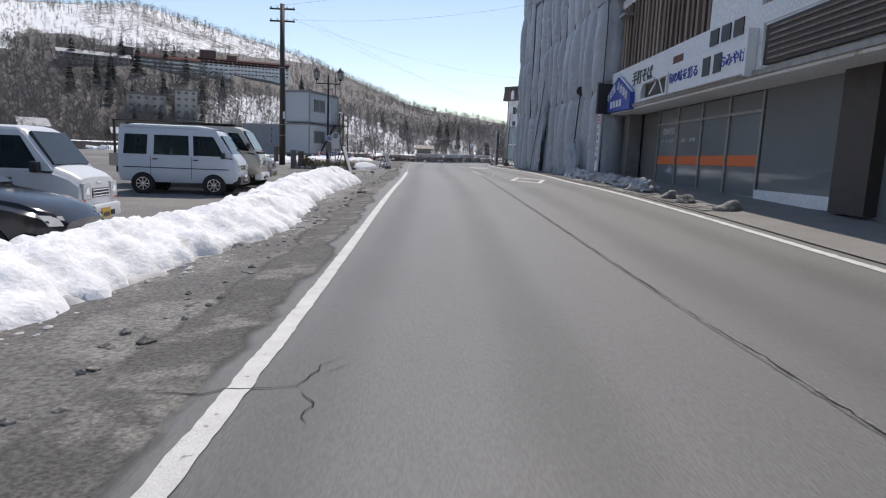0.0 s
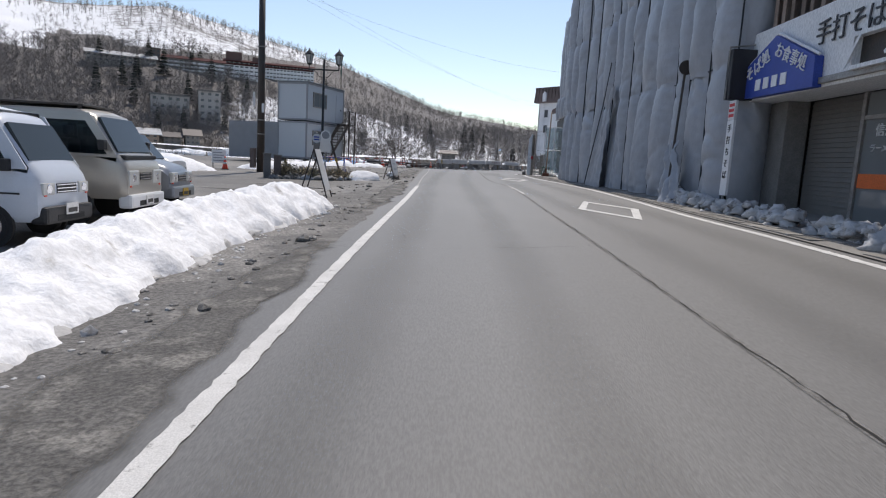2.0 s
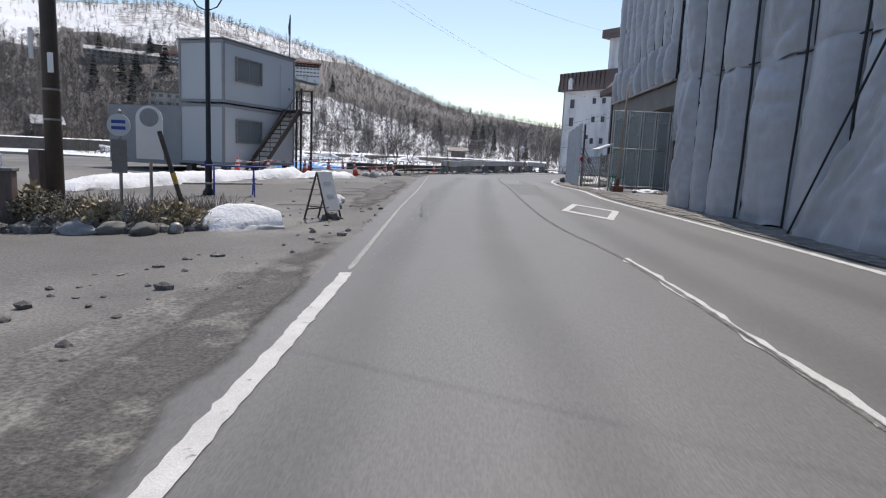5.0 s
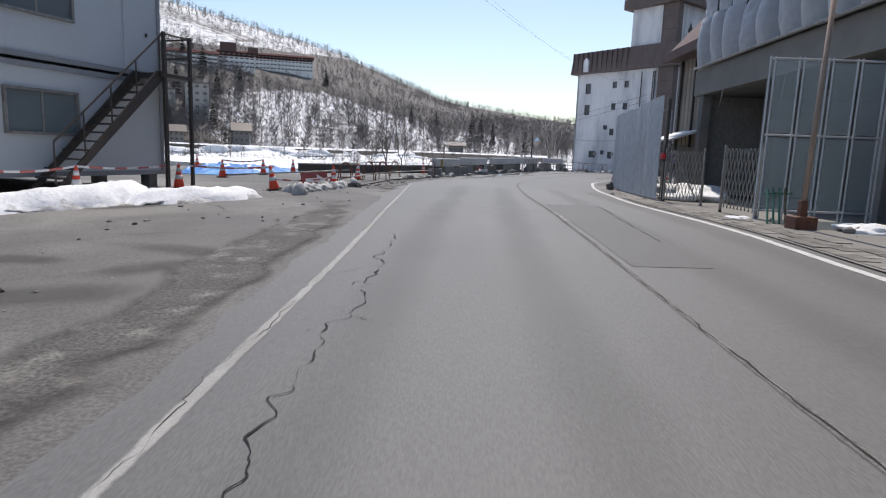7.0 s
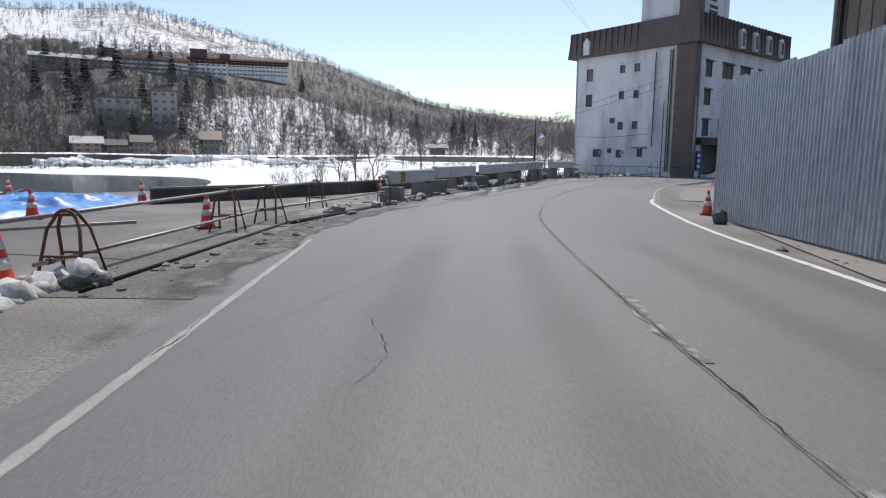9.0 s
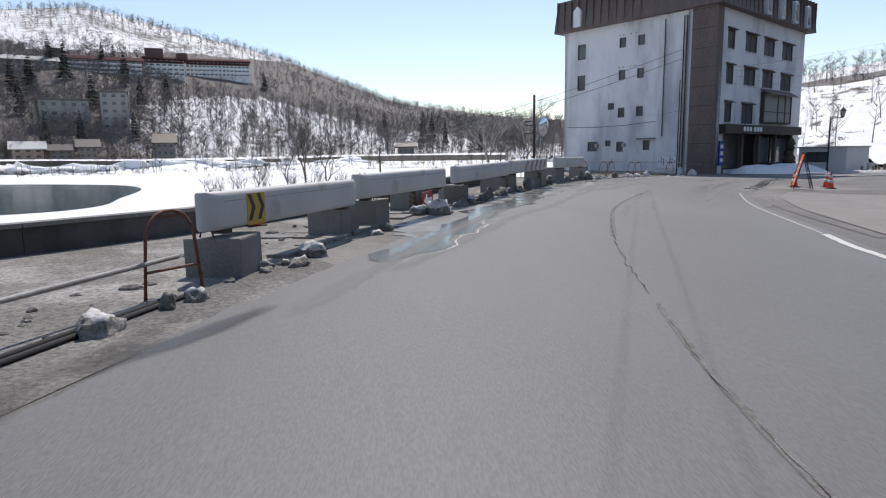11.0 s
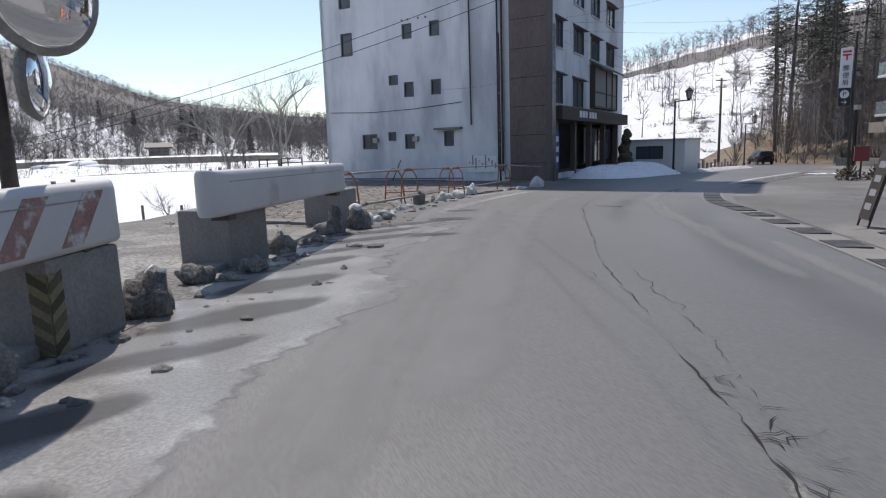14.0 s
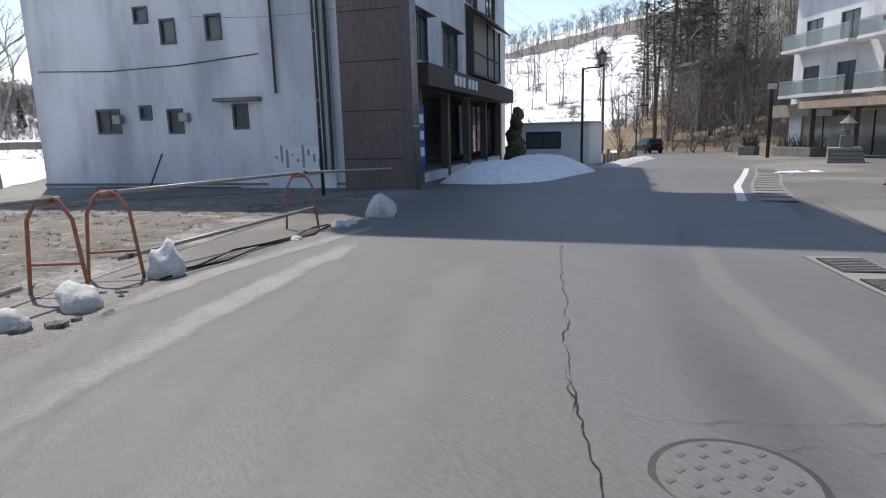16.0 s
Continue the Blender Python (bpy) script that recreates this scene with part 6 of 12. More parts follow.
    part("rust_stain", box(7.185, 7.198, -19.1, -18.4, 3.75, 3.95), RUSTY, fa)
    # broken sign box and long white board
    bx = part("broken_sign_box", wall_with_holes(2.3, 0.62, 0.2, [(0.08, 2.22, 0.07, 0.55)]), WHITE_PANEL, t, "empty broken sign box with torn strips")
    bx.matrix_basis = Matrix.Translation((7.04, -16.1, 2.88)) @ Matrix.Rotation(radians(-90), 4, "Z")
    part("box_back", box(0.08, 2.22, 0.15, 0.19, 0.07, 0.55), DARK_STEEL, bx)
    for k, (x, a) in enumerate(((0.1, 35), (1.9, -40), (1.2, 60))):
        q = part("torn_strip", box(-0.03, 0.03, 0.02, 0.04, -0.3, 0.3), SIGN_WHITE, bx)
        q.matrix_basis = Matrix.Translation((x, -0.05, 0.3)) @ Matrix.Rotation(radians(a), 4, "Y")
    lb = part("long_sign", box(7.0, 7.19, -23.1, -18.7, 2.86, 3.62, 0.02), SIGN_WHITE, t, "long white sign board with dark lettering")
    text_part("lettering", "旬の味を彩る", 0.33, SIGN_BLUE, face(-19.7, 3.25, 6.99), lb)
    for k in range(2):
        part("sign_bar", box(6.98, 6.998, -21.35 - k * 0.62, -20.95 - k * 0.62, 3.05, 3.5), SIGN_BLACK, lb)
    text_part("lettering", "おみやげ", 0.32, SIGN_BLUE, face(-22.5, 3.25, 6.99), lb)
    part("sign_cap", box(6.96, 7.19, -23.2, -23.1, 2.8, 3.8), SIGN_WHITE, lb)
    rb = part("dark_sign_recess", box(7.08, 7.195, -29.5, -23.7, 2.95, 3.75), DARK_STEEL, t, "dark open sign recess with bare strips")
    for k in range(6):
        part("bare_strip", box(7.05, 7.078, -29.3, -23.9, 3.03 + k * 0.12, 3.07 + k * 0.12), WOOD, rb)
    part("recess_frame", pipe([(7.04, -23.72, 2.9), (7.04, -23.72, 3.8), (7.04, -29.5, 3.8)], 0.03), SIGN_WHITE, rb)
    # shop front: roller shutter, glass bays, dark wall
    part("shutter_frame", box(8.2, 8.3, -12.0, -11.82, 0.02, 2.72), CONCRETE, t)
    part("pier", box(7.78, 8.3, -12.85, -12.0, 0.02, 2.72, 0.02), CONCRETE, t)
    sh = part("roller_shutter", box(8.36, 8.4, -14.75, -12.85, 0.02, 2.72), material("shutter_grey", (0.2, 0.19, 0.175), 0.6, 0.2, scale=1, amount=0.6), t, "closed grey-brown roller shutter")
    me = None
    for k in range(26):
        if me is None:
            ob = part("slat", prism([(8.33, 0.0), (8.345, 0.05), (8.36, 0.1), (8.36, 0.0)], -14.74, -12.86, "y"), sh.data.materials[0], sh)
            me = ob.data
        else:
            ob = shared("slat", me, Matrix(), sh)
        ob.matrix_basis = Matrix.Translation((0, 0, 0.03 + k * 0.103))
    posts = (-14.85, -16.55, -18.35, -20.05, -21.75)
    for y in posts:
        part("glazing_post", box(8.22, 8.34, y - 0.05, y + 0.05, 0.06, 2.72), PIPE, t)
    part("glazing_rail", box(8.225, 8.335, -21.75, -14.85, 2.18, 2.26), PIPE, t)
    part("glazing_sill", box(8.2, 8.36, -21.8, -14.8, 0.02, 0.12), PIPE, t)
    for a, b in zip(posts, posts[1:]):
        p = part("shop_window", box(8.27, 8.29, b + 0.05, a - 0.05, 0.12, 2.18), SHOP_GLASS, t, "large dark shop window")
        part("orange_strip", box(8.255, 8.266, b + 0.06, a - 0.06, 0.86, 1.14), SIGN_ORANGE, p, "orange strip across the glass") if a > -17 or b < -20 else None
        part("fanlight", box(8.27, 8.29, b + 0.05, a - 0.05, 2.26, 2.7), SHOP_GLASS, t)
    text_part("window_lettering", "信州そば", 0.26, SIGN_WHITE, face(-15.75, 1.95, 8.26), t)
    text_part("window_lettering", "ラーメン うどん", 0.17, SIGN_WHITE, face(-15.75, 1.62, 8.26), t)
    text_part("window_lettering", "カレー カツ丼", 0.17, SIGN_WHITE, face(-17.4, 1.62, 8.26), t)
    part("dark_window_wall", box(8.25, 8.3, -25.0, -21.85, 0.3, 2.9), SHOP_GLASS, t)
    part("window_base", box(8.2, 8.32, -25.0, -21.8, 0.0, 0.3), WHITE_PANEL, t)
    part("window_pier", box(8.0, 8.5, -26.0, -25.0, 0.02, 2.9), DARK_STEEL, t)
    part("dark_window_wall", box(8.25, 8.3, -36.0, -26.0, 0.02, 2.72), SHOP_GLASS, t)
    part("roof_sign", box(7.05, 7.4, -13.6, -12.9, 6.2, 6.3), PIPE, t)
    return t


shop()

post = thing("projecting_sign", pose(7.0, -12.2, 2.75), "dark projecting sign box on a thin arm", "sign")
part("sign_box", box(-0.36, 0.36, -0.14, 0.14, 0, 1.15, 0.02), SIGN_BLACK, post)
part("sign_rim", pipe([(-0.38, 0, 0.0), (-0.38, 0, 1.2), (0.7, 0, 1.35)], 0.025), PIPE, post)
ns = thing("narrow_sign", put(6.72, -12.5), "tall narrow white upright sign", "sign")
part("board", box(-0.03, 0.03, -0.17, 0.17, 0.35, 2.1, 0.01), SIGN_WHITE, ns)
part("head", box(-0.032, 0.032, -0.17, 0.17, 2.105, 2.55, 0.01), CONE_WHITE, ns)
for k, ch in enumerate("手打ちそば"):
    text_part("lettering", ch, 0.2, SIGN_BLACK, Matrix.Translation((-0.032, 0, 1.9 - k * 0.27)) @ Matrix.Rotation(radians(-90), 4, "Z") @ Matrix.Rotation(radians(90), 4, "X"), ns)
for k in range(3):
    part("sign_bar", box(-0.038, -0.0325, -0.13, 0.13, 2.17 + k * 0.12, 2.24 + k * 0.12), SIGN_RED, ns)
part("stake", tube((0, 0, 0), (0, 0, 0.4), 0.03), PIPE, ns)
rs = thing("road_sign", put(6.3, -9.8), "round road sign seen from behind on a dark pole", "road sign")
part("pole", tube((0, 0, 0), (0.35, 0.5, 3.95), 0.035), DARK_STEEL, rs)
part("disc", lathe([(0.2, -0.01), (0.2, 0.01)], 24, m=Matrix.Translation((0.33, 0.42, 3.75)) @ Matrix.Rotation(radians(90), 4, "X")), DARK_STEEL, rs)


# ---- building wrapped in grey sheets ----
def seam_sway(i, z):
    """How far a seam wanders along the wall at a height."""
    return 0.17 * noise.noise((z * 0.23, i * 3.1, 0.5)) + 0.05 * noise.noise((z * 0.9, i * 5.3, 4))


def sheet_mesh(p0, p1, z0, z1, bulge, seed, sway=None, nu=14, nv=None, hem=0.0):
    """A padded sheet between two plan points, bulging to the left of p0-p1's way, gathered at its ends and creased."""
    verts, faces = [], []
    a, b = Vector((*p0, 0)), Vector((*p1, 0))
    d = (b - a).normalized()
    out = Vector((-d.y, d.x, 0))
    nv = nv or max(16, int((z1 - z0) * 15))
    lean = noise.noise((seed * 2.7, 1, 1))
    for j in range(nv + 1):
        v = j / nv
        z = z0 + (z1 - z0) * v
        s0, s1 = (seam_sway(sway, z), seam_sway(sway + 1, z)) if sway is not None else (0, 0)
        full = 0.72 + 0.28 * math.sin(math.pi * min(max(v * 1.06 - 0.03, 0), 1)) ** 0.45 + 0.16 * noise.noise((z * 0.5, seed * 3.3, 2))
        for i in range(nu + 1):
            u = i / nu
            peak = min(max(u + 0.16 * lean * math.sin(math.pi * u), 0), 1)
            prof = (1 - abs(2 * peak - 1) ** 2.6)
            o = bulge * prof * full
            # creases that run in from the seams, and slack folds lower down
            near = math.exp(-5 * min(u, 1 - u))
            patch = min(max(0.35 + 1.5 * noise.noise((z * 0.42 + seed, seed * 1.3, 3)), 0.0), 1.0)
            o -= 0.085 * near * prof ** 0.4 * (1 - abs(noise.noise((u * 1.6 + seed, z * 3.4 + u * (1.2 if seed % 2 < 1 else -1.2), 3)))) ** 5
            o -= 0.12 * patch * prof * (1 - abs(noise.noise((u * 1.9 + seed, z * 1.5 + u * 2.2 * math.sin(seed), 7)))) ** 6
            o += 0.08 * prof * noise.noise((u * 1.4 + seed, z * 0.8, seed * 0.37)) + 0.012 * prof * noise.noise((u * 6 + seed, z * 6, 4))
            if hem:
                o += hem * max(0, 0.3 - v) * 3.4 * (0.5 + noise.noise((u * 3 + seed, 1, 2)) + 0.4 * noise.noise((u * 9 + seed, z * 2, 2)))
            p = a + (b - a) * u + d * (s0 * (1 - u) + s1 * u) + out * o
            dz = 0.09 * noise.noise((u * 3, seed, 5)) - 0.05 * prof if j == 0 else 0
            verts.append((p.x, p.y, z + dz))
    w = nu + 1
    me = bpy.data.meshes.new("sheet")
    me.from_pydata(verts, [], [(j * w + i, j * w + i + 1, (j + 1) * w + i + 1, (j + 1) * w + i) for j in range(nv) for i in range(nu)])
    for f in me.polygons:
        f.use_smooth = True
    me.materials.append(TARP)
    return me


def loose_flap(t, top, foot, w_top, w_foot, seed, label, folds=1.0):
    """A torn sheet that has come away and hangs in crumpled folds before the wall."""
    verts, nu, nv = [], 22, 46
    top, foot = Vector(top), Vector(foot)
    for j in range(nv + 1):
        v = j / nv
        c = top.lerp(foot, v)
        w = w_top + (w_foot - w_top) * v ** 1.4
        for i in range(nu + 1):
            u = i / nu - 0.5
            fold = 0.12 * folds * math.sin(u * 17 + 2.5 * noise.noise((v * 2, seed, 1))) * (0.35 + v) + 0.16 * min(1, folds) * noise.noise((u * 3 + seed, v * 4, 2)) + 0.05 * noise.noise((u * 9, v * 13, seed)) - 0.06 * (1 - abs(noise.noise((u * 3 + v * 5, v * 6 - u * 4, seed)))) ** 4
            verts.append((c.x - 0.08 - max(0, fold + 0.08), c.y + u * w + 0.1 * noise.noise((v * 3, u * 2, seed)), c.z + 0.12 * noise.noise((u * 4, seed, 9)) * (v > 0.95)))
    k = nu + 1
    me = bpy.data.meshes.new("loose_sheet")
    me.from_pydata(verts, [], [(j * k + i, j * k + i + 1, (j + 1) * k + i + 1, (j + 1) * k + i) for j in range(nv) for i in range(nu)])
    for f in me.polygons:
        f.use_smooth = True
    me.materials.append(TARP)
    ob = new("loose_sheet", me)
    ob.parent = t
    tagged(ob, label)


def wrapped_building():
    t = thing("wrapped_building", pose(0, 0, 0), "tall building wrapped in grey padded sheets on scaffolding", "building")
    part("core", prism([(7.6, -11.3), (6.9, 8.7), (9.6, 9.2), (9.6, 29.5), (22, 29.5), (22, -11.3)], 4.4, 13.4, "z"), DARK_CONCRETE, t, "bare concrete storeys behind the sheets")
    part("core_base", prism([(7.6, -11.3), (6.9, 8.7), (9.4, 9.0), (22, 9.0), (22, -11.3)], -0.6, 4.395, "z"), DARK_CONCRETE, t)

    def sheet(p0, p1, z0, z1, bulge, seed, sway=None, hem=0.0):
        ob = new("sheet", sheet_mesh(p0, p1, z0, z1, bulge, seed, sway, hem=hem))
        ob.parent = t

    r = random.Random(4)
    marks = np.cumsum([0] + [r.choice((0.85, 1.0, 1.1, 1.3, 1.45)) for _ in range(14)])
    marks = -12.0 + marks * 20.4 / marks[-1]
    line = [(float(np.interp(y, [-12, -5, 1, 8.4], [6.98, 7.0, 6.85, 6.45])), float(y)) for y in marks]
    tiers = (0.25, 3.75, 7.2, 10.6, 13.6)
    for i in range(14):
        for k in range(4):
            a, b = line[i], line[i + 1]
            dx = r.uniform(-0.04, 0.04)
            z0 = tiers[k] + 0.012 * a[1] if k else ground_z(7.0, a[1]) + 0.04
            sheet((a[0] + dx, a[1] + 0.012), (b[0] + dx, b[1] - 0.012), z0, tiers[k + 1] + 0.012 * a[1] + 0.05, r.uniform(0.26, 0.44) * min(1.0, 0.55 + 0.4 * (b[1] - a[1])) * (1.1 if k == 0 else 1), i * 5 + k * 1.7, i, 0.12 if k == 0 else 0)
        part("lacing", pipe([(line[i][0] - 0.12, line[i][1] - 0.01 + seam_sway(i, z), z) for z in np.linspace(0.1, 13.5, 40)], r.uniform(0.018, 0.032), 5), TARP_SEAM, t)
    for z in tiers[1:4]:
        part("tier_rope", pipe([(p[0] - 0.06 - 0.05 * (k % 2), p[1], z + 0.012 * p[1] + 0.05 * math.sin(k * 1.7)) for k, p in enumerate(line)], 0.02, 5), TARP_SEAM, t)
    # sheets that have come loose, with the dark slits that they leave open
    loose_flap(t, (6.62, -9.5, 1.9), (6.3, -10.3, -0.36), 0.5, 1.7, 3.3, "crumpled torn sheet hanging loose at the foot")
    loose_flap(t, (6.62, -1.6, 4.3), (6.42, 0.0, 0.0), 0.5, 2.9, 8.1, "loose sheet pulled aside at the foot", 0.25)
    part("open_slit", pipe([(6.42, -1.35, 5.3), (6.38, -0.6, 3.6), (6.32, 0.6, 1.6), (6.28, 1.5, 0.1)], 0.022, 6), TARP_SEAM, t)
    for k in range(4):
        sheet((7.85, -12.06), (7.0, -12.04), tiers[k] if k else -0.3, tiers[k + 1] + 0.05, 0.2, 61 + k * 2.3)
    # return at the open end, then the hanging sheets over the entrance
    sheet((6.45, 8.45), (9.4, 9.3), 0.3, 13.6, 0.25, 91)
    hang = resample([(9.35, 9.4), (9.3, 17.8)], 7)
    for i in range(6):
        a, b = (hang[i][0], hang[i][1] + 0.02), (hang[i + 1][0], hang[i + 1][1] - 0.02)
        sheet(a, b, 2.7 + 0.15 * math.sin(i * 2), 5.6, 0.3, 120 + i * 3)
        sheet(a, b, 5.6, 13.6, 0.24, 140 + i * 3)
        part("lacing", tube((a[0] - 0.03, a[1], 2.8), (a[0] - 0.03, a[1], 13.5), 0.03, n=5), TARP_SEAM, t)
    hang = resample([(9.25, 17.9), (9.3, 29.3)], 10)
    for i in range(9):
        a, b = (hang[i][0], hang[i][1] + 0.02), (hang[i + 1][0], hang[i + 1][1] - 0.02)
        sheet(a, b, 5.25 + 0.1 * math.sin(i * 3.1), 6.9 + 0.1 * math.sin(i), 0.46, 150 + i * 3)
        sheet(a, b, 6.9, 13.6, 0.24, 170 + i * 3)
        part("lacing", tube((a[0] - 0.04, a[1], 5.3), (a[0] - 0.04, a[1], 13.5), 0.03, n=5), TARP_SEAM, t)
    part("hem_pole", tube((9.0, 17.6, 5.2), (9.05, 29.4, 5.2), 0.06), PIPE, t)
    part("canopy_beam", box(9.2, 9.6, 17.4, 29.6, 4.15, 5.15, 0.02), PALE_CONCRETE, t, "grey concrete beam over the open hall")
    part("canopy_slab", box(9.6, 22, 9.2, 29.6, 4.2, 4.38), DARK_CONCRETE, t)
    part("hall_floor", box(8.6, 22, 9.05, 29.6, -0.3, 0.22), DARK_CONCRETE, t)
    part("hall_back", box(16.5, 16.7, 9.0, 29.6, 0.22, 4.2), INSIDE, t)
    part("hall_end", box(9.6, 16.5, 29.4, 29.6, 0.22, 4.15), INSIDE, t)
    for y, w in ((17.9, 0.2), (23.6, 0.09), (29.0, 0.2)):
        part("column", box(9.3, 9.65, y - w, y + w, 0.22, 4.15, 0.02), DARK_CONCRETE, t)
    for y in (20.5, 26.5):
        part("inner_column", box(12.6, 13.0, y - 0.2, y + 0.2, 0.22, 4.2), INSIDE, t)
    for y, ln in ((22.1, 0.9), (26.4, 0.6)):
        part("hanging_wire", tube((9.1, y, 4.15), (9.05, y + 0.1, 4.15 - ln), 0.02), PIPE, t)
    return t


wrapped_building()


def brown_house():
    t = thing("boarded_house", pose(0, 0, 0), "old house with red-brown roof and pale boards", "house")
    part("wall", box(10.4, 20, 30.2, 34.6, -0.3, 6.6), DARK_CONCRETE, t)
    me = None
    for k in range(9):
        if me is None:
            ob = part("board", box(-0.03, 0.03, -0.21, 0.21, 0, 4.2, 0.008), PALE_WOOD, t, "weathered pale wall board")
            me = ob.data
        else:
            ob = shared("board", me, Matrix(), t)
        ob.matrix_basis = pose(10.33, 30.6 + k * 0.48, 2.3)
    for k in range(3):
        part("board_post", box(10.2, 10.3, 30.7 + k * 1.8, 30.85 + k * 1.8, 2.2, 6.5), DARK_STEEL, t)
    part("roof", prism([(9.5, 6.5), (9.55, 6.25), (20.5, 6.4), (20.5, 10.6), (14, 10.6), (11.6, 8.8)], 29.9, 34.9, "y"), RED_BROWN, t, "red-brown sloping metal roof")
    part("eave_trim", box(9.42, 9.56, 29.8, 35.0, 6.18, 6.6, 0.02), RED_BROWN, t)
    part("awning", prism([(9.0, 2.5), (10.4, 3.0), (10.4, 2.9), (9.0, 2.42)], 31.4, 34.4, "y"), SIGN_WHITE, t, "small white awning")
    part("corner_pipe", tube((10.2, 34.5, 0), (10.2, 34.5, 6.4), 0.06), PIPE, t)
    return t


brown_house()


# ---- two stacked site offices with an outside stair ----
def site_office():
    c1, c2 = Vector((-10.33, 16.2)), Vector((-8.72, 21.32))
    d = (c2 - c1).normalized()
    ang = math.degrees(math.atan2(d.y, d.x))
    t = thing("site_office", pose(c1.x, c1.y, 0.0, 0, 0, ang), "two stacked grey site office containers with black stair", "site office")
    L, W = 5.4, 2.4
    for k, z in enumerate((0.62, 3.3)):
        u = part("container_unit", box(0.04, L - 0.04, 0.04, W - 0.04, z + 0.05, z + 2.55), UNIT_GREY, t, "grey panelled container unit")
        fr = bmesh.new()
        for x in (0, L - 0.1):
            for y in (0, W - 0.1):
                add_box(fr, x, x + 0.1, y, y + 0.1, z, z + 2.6)
        for zz in (z - 0.001, z + 2.48):
            add_box(fr, 0.1, L - 0.1, -0.003, 0.1, zz, zz + 0.12)
            add_box(fr, 0.1, L - 0.1, W - 0.1, W + 0.003, zz, zz + 0.12)
            add_box(fr, -0.003, 0.1, 0.1, W - 0.1, zz, zz + 0.12)
            add_box(fr, L - 0.1, L + 0.003, 0.1, W - 0.1, zz, zz + 0.12)
        part("frame", fr, UNIT_FRAME, u)
        w = part("window", window_mesh(1.75, 0.95, 0.05, 0.06), PIPE, u, "wide sliding window")
        w.location = (1.75, 0.0, z + 1.5)
        part("pane", box(-0.87, 0.87, 0.03, 0.038, -0.47, 0.47), glass_material("blind_glass", (0.16, 0.19, 0.2)), w)
        if k:
            dr = part("door", box(4.15, 4.95, 0.012, 0.036, z + 0.14, z + 2.15), UNIT_GREY, u, "grey steel door")
            part("door_handle", box(4.85, 4.9, -0.03, 0.011, z + 1.05, z + 1.15), DARK_STEEL, dr)
    part("roof_sheet", box(-0.05, L + 0.05, -0.05, W + 0.05, 5.92, 5.98), UNIT_FRAME, t)
    for x in (0.3, L - 0.5):
        for y in (0.1, W - 0.4):
            part("footing", box(x, x + 0.3, y, y + 0.3, -0.25, 0.62), DARK_CONCRETE, t)
    an = part("annex_unit", box(0.1, L - 0.6, W + 0.06, W + 4.2, 0.5, 3.12), UNIT_FRAME, t, "dark grey ribbed container behind")
    for k in range(3):
        part("blue_strip", box(0.08, 0.098, W + 1.26, W + 1.35, 1.5 + k * 0.5, 1.8 + k * 0.5), SIGN_BLUE, an)
    # stair along the road side, up to a landing at the far end
    st = part("stair", bmesh.new(), DARK_STEEL, t, "black steel outside stair")
    bm = bmesh.new()
    y0, y1 = -0.95, -0.15
    p0, p1 = (1.2, 0.5), (4.35, 3.3)
    for y in (y0, y1):
        add_prism(bm, [(p0[0], p0[1] - 0.1), (p0[0] + 0.2, p0[1] - 0.1), (p1[0] + 0.1, p1[1] - 0.12), (p1[0] + 0.1, p1[1] + 0.08), (p1[0] - 0.1, p1[1] + 0.08)], y - 0.03, y + 0.03, "y")
    part("stringer", bm, DARK_STEEL, st)
    me = None
    for k in range(13):
        u = (k + 0.6) / 13
        if me is None:
            ob = part("tread", box(-0.13, 0.13, y0, y1, -0.02, 0.02), DARK_STEEL, st)
            me = ob.data
        else:
            ob = shared("tread", me, Matrix(), st)
        ob.location = (p0[0] + (p1[0] - p0[0]) * u + 0.1, 0, p0[1] + (p1[1] - p0[1]) * u)
    part("landing", box(4.3, 5.45, y0 - 0.1, -0.02, 3.24, 3.34), DARK_STEEL, st)
    for x, y in ((5.4, y0 - 0.05), (5.4, -0.12), (4.45, y0 - 0.05)):
        part("landing_post", box(x - 0.04, x + 0.04, y - 0.04, y + 0.04, 0.1, 4.4), DARK_STEEL, st)
    bm = bmesh.new()
    for z in (3.85, 4.35):
        add_path(bm, [(4.45, y0 - 0.05, z), (5.4, y0 - 0.05, z), (5.4, -0.08, z)], 0.025, 6)
    for y in (y0,):
        add_path(bm, [(p0[0], y, p0[1] + 0.95), (p1[0], y, p1[1] + 0.95), (4.45, y, 4.35)], 0.025, 6)
        for k in range(5):
            u = k / 4
            add_tube(bm, (p0[0] + (p1[0] - p0[0]) * u, y, p0[1] + (p1[1] - p0[1]) * u), (p0[0] + (p1[0] - p0[0]) * u, y, p0[1] + (p1[1] - p0[1]) * u + 0.95), 0.02, n=6)
    part("handrail", bm, DARK_STEEL, st)
    fl = part("flagpole", tube((5.35, 0.3, 5.9), (5.35, 0.3, 8.1), 0.03), DARK_STEEL, t)
    part("flag", prism([(5.35, 7.0), (5.2, 7.1), (5.16, 7.5), (5.3, 8.0), (5.36, 8.0)], 0.26, 0.28, "y"), material("dark_green_flag", (0.03, 0.09, 0.07), 0.8), fl, "limp dark green flag")
    return t


site_office()


# ---- vehicles on the lot ----
def sharp(ob, deg=38):
    for p in ob.data.polygons:
        p.use_smooth = True
    ob.data.set_sharp_from_angle(angle=radians(deg))
    return ob


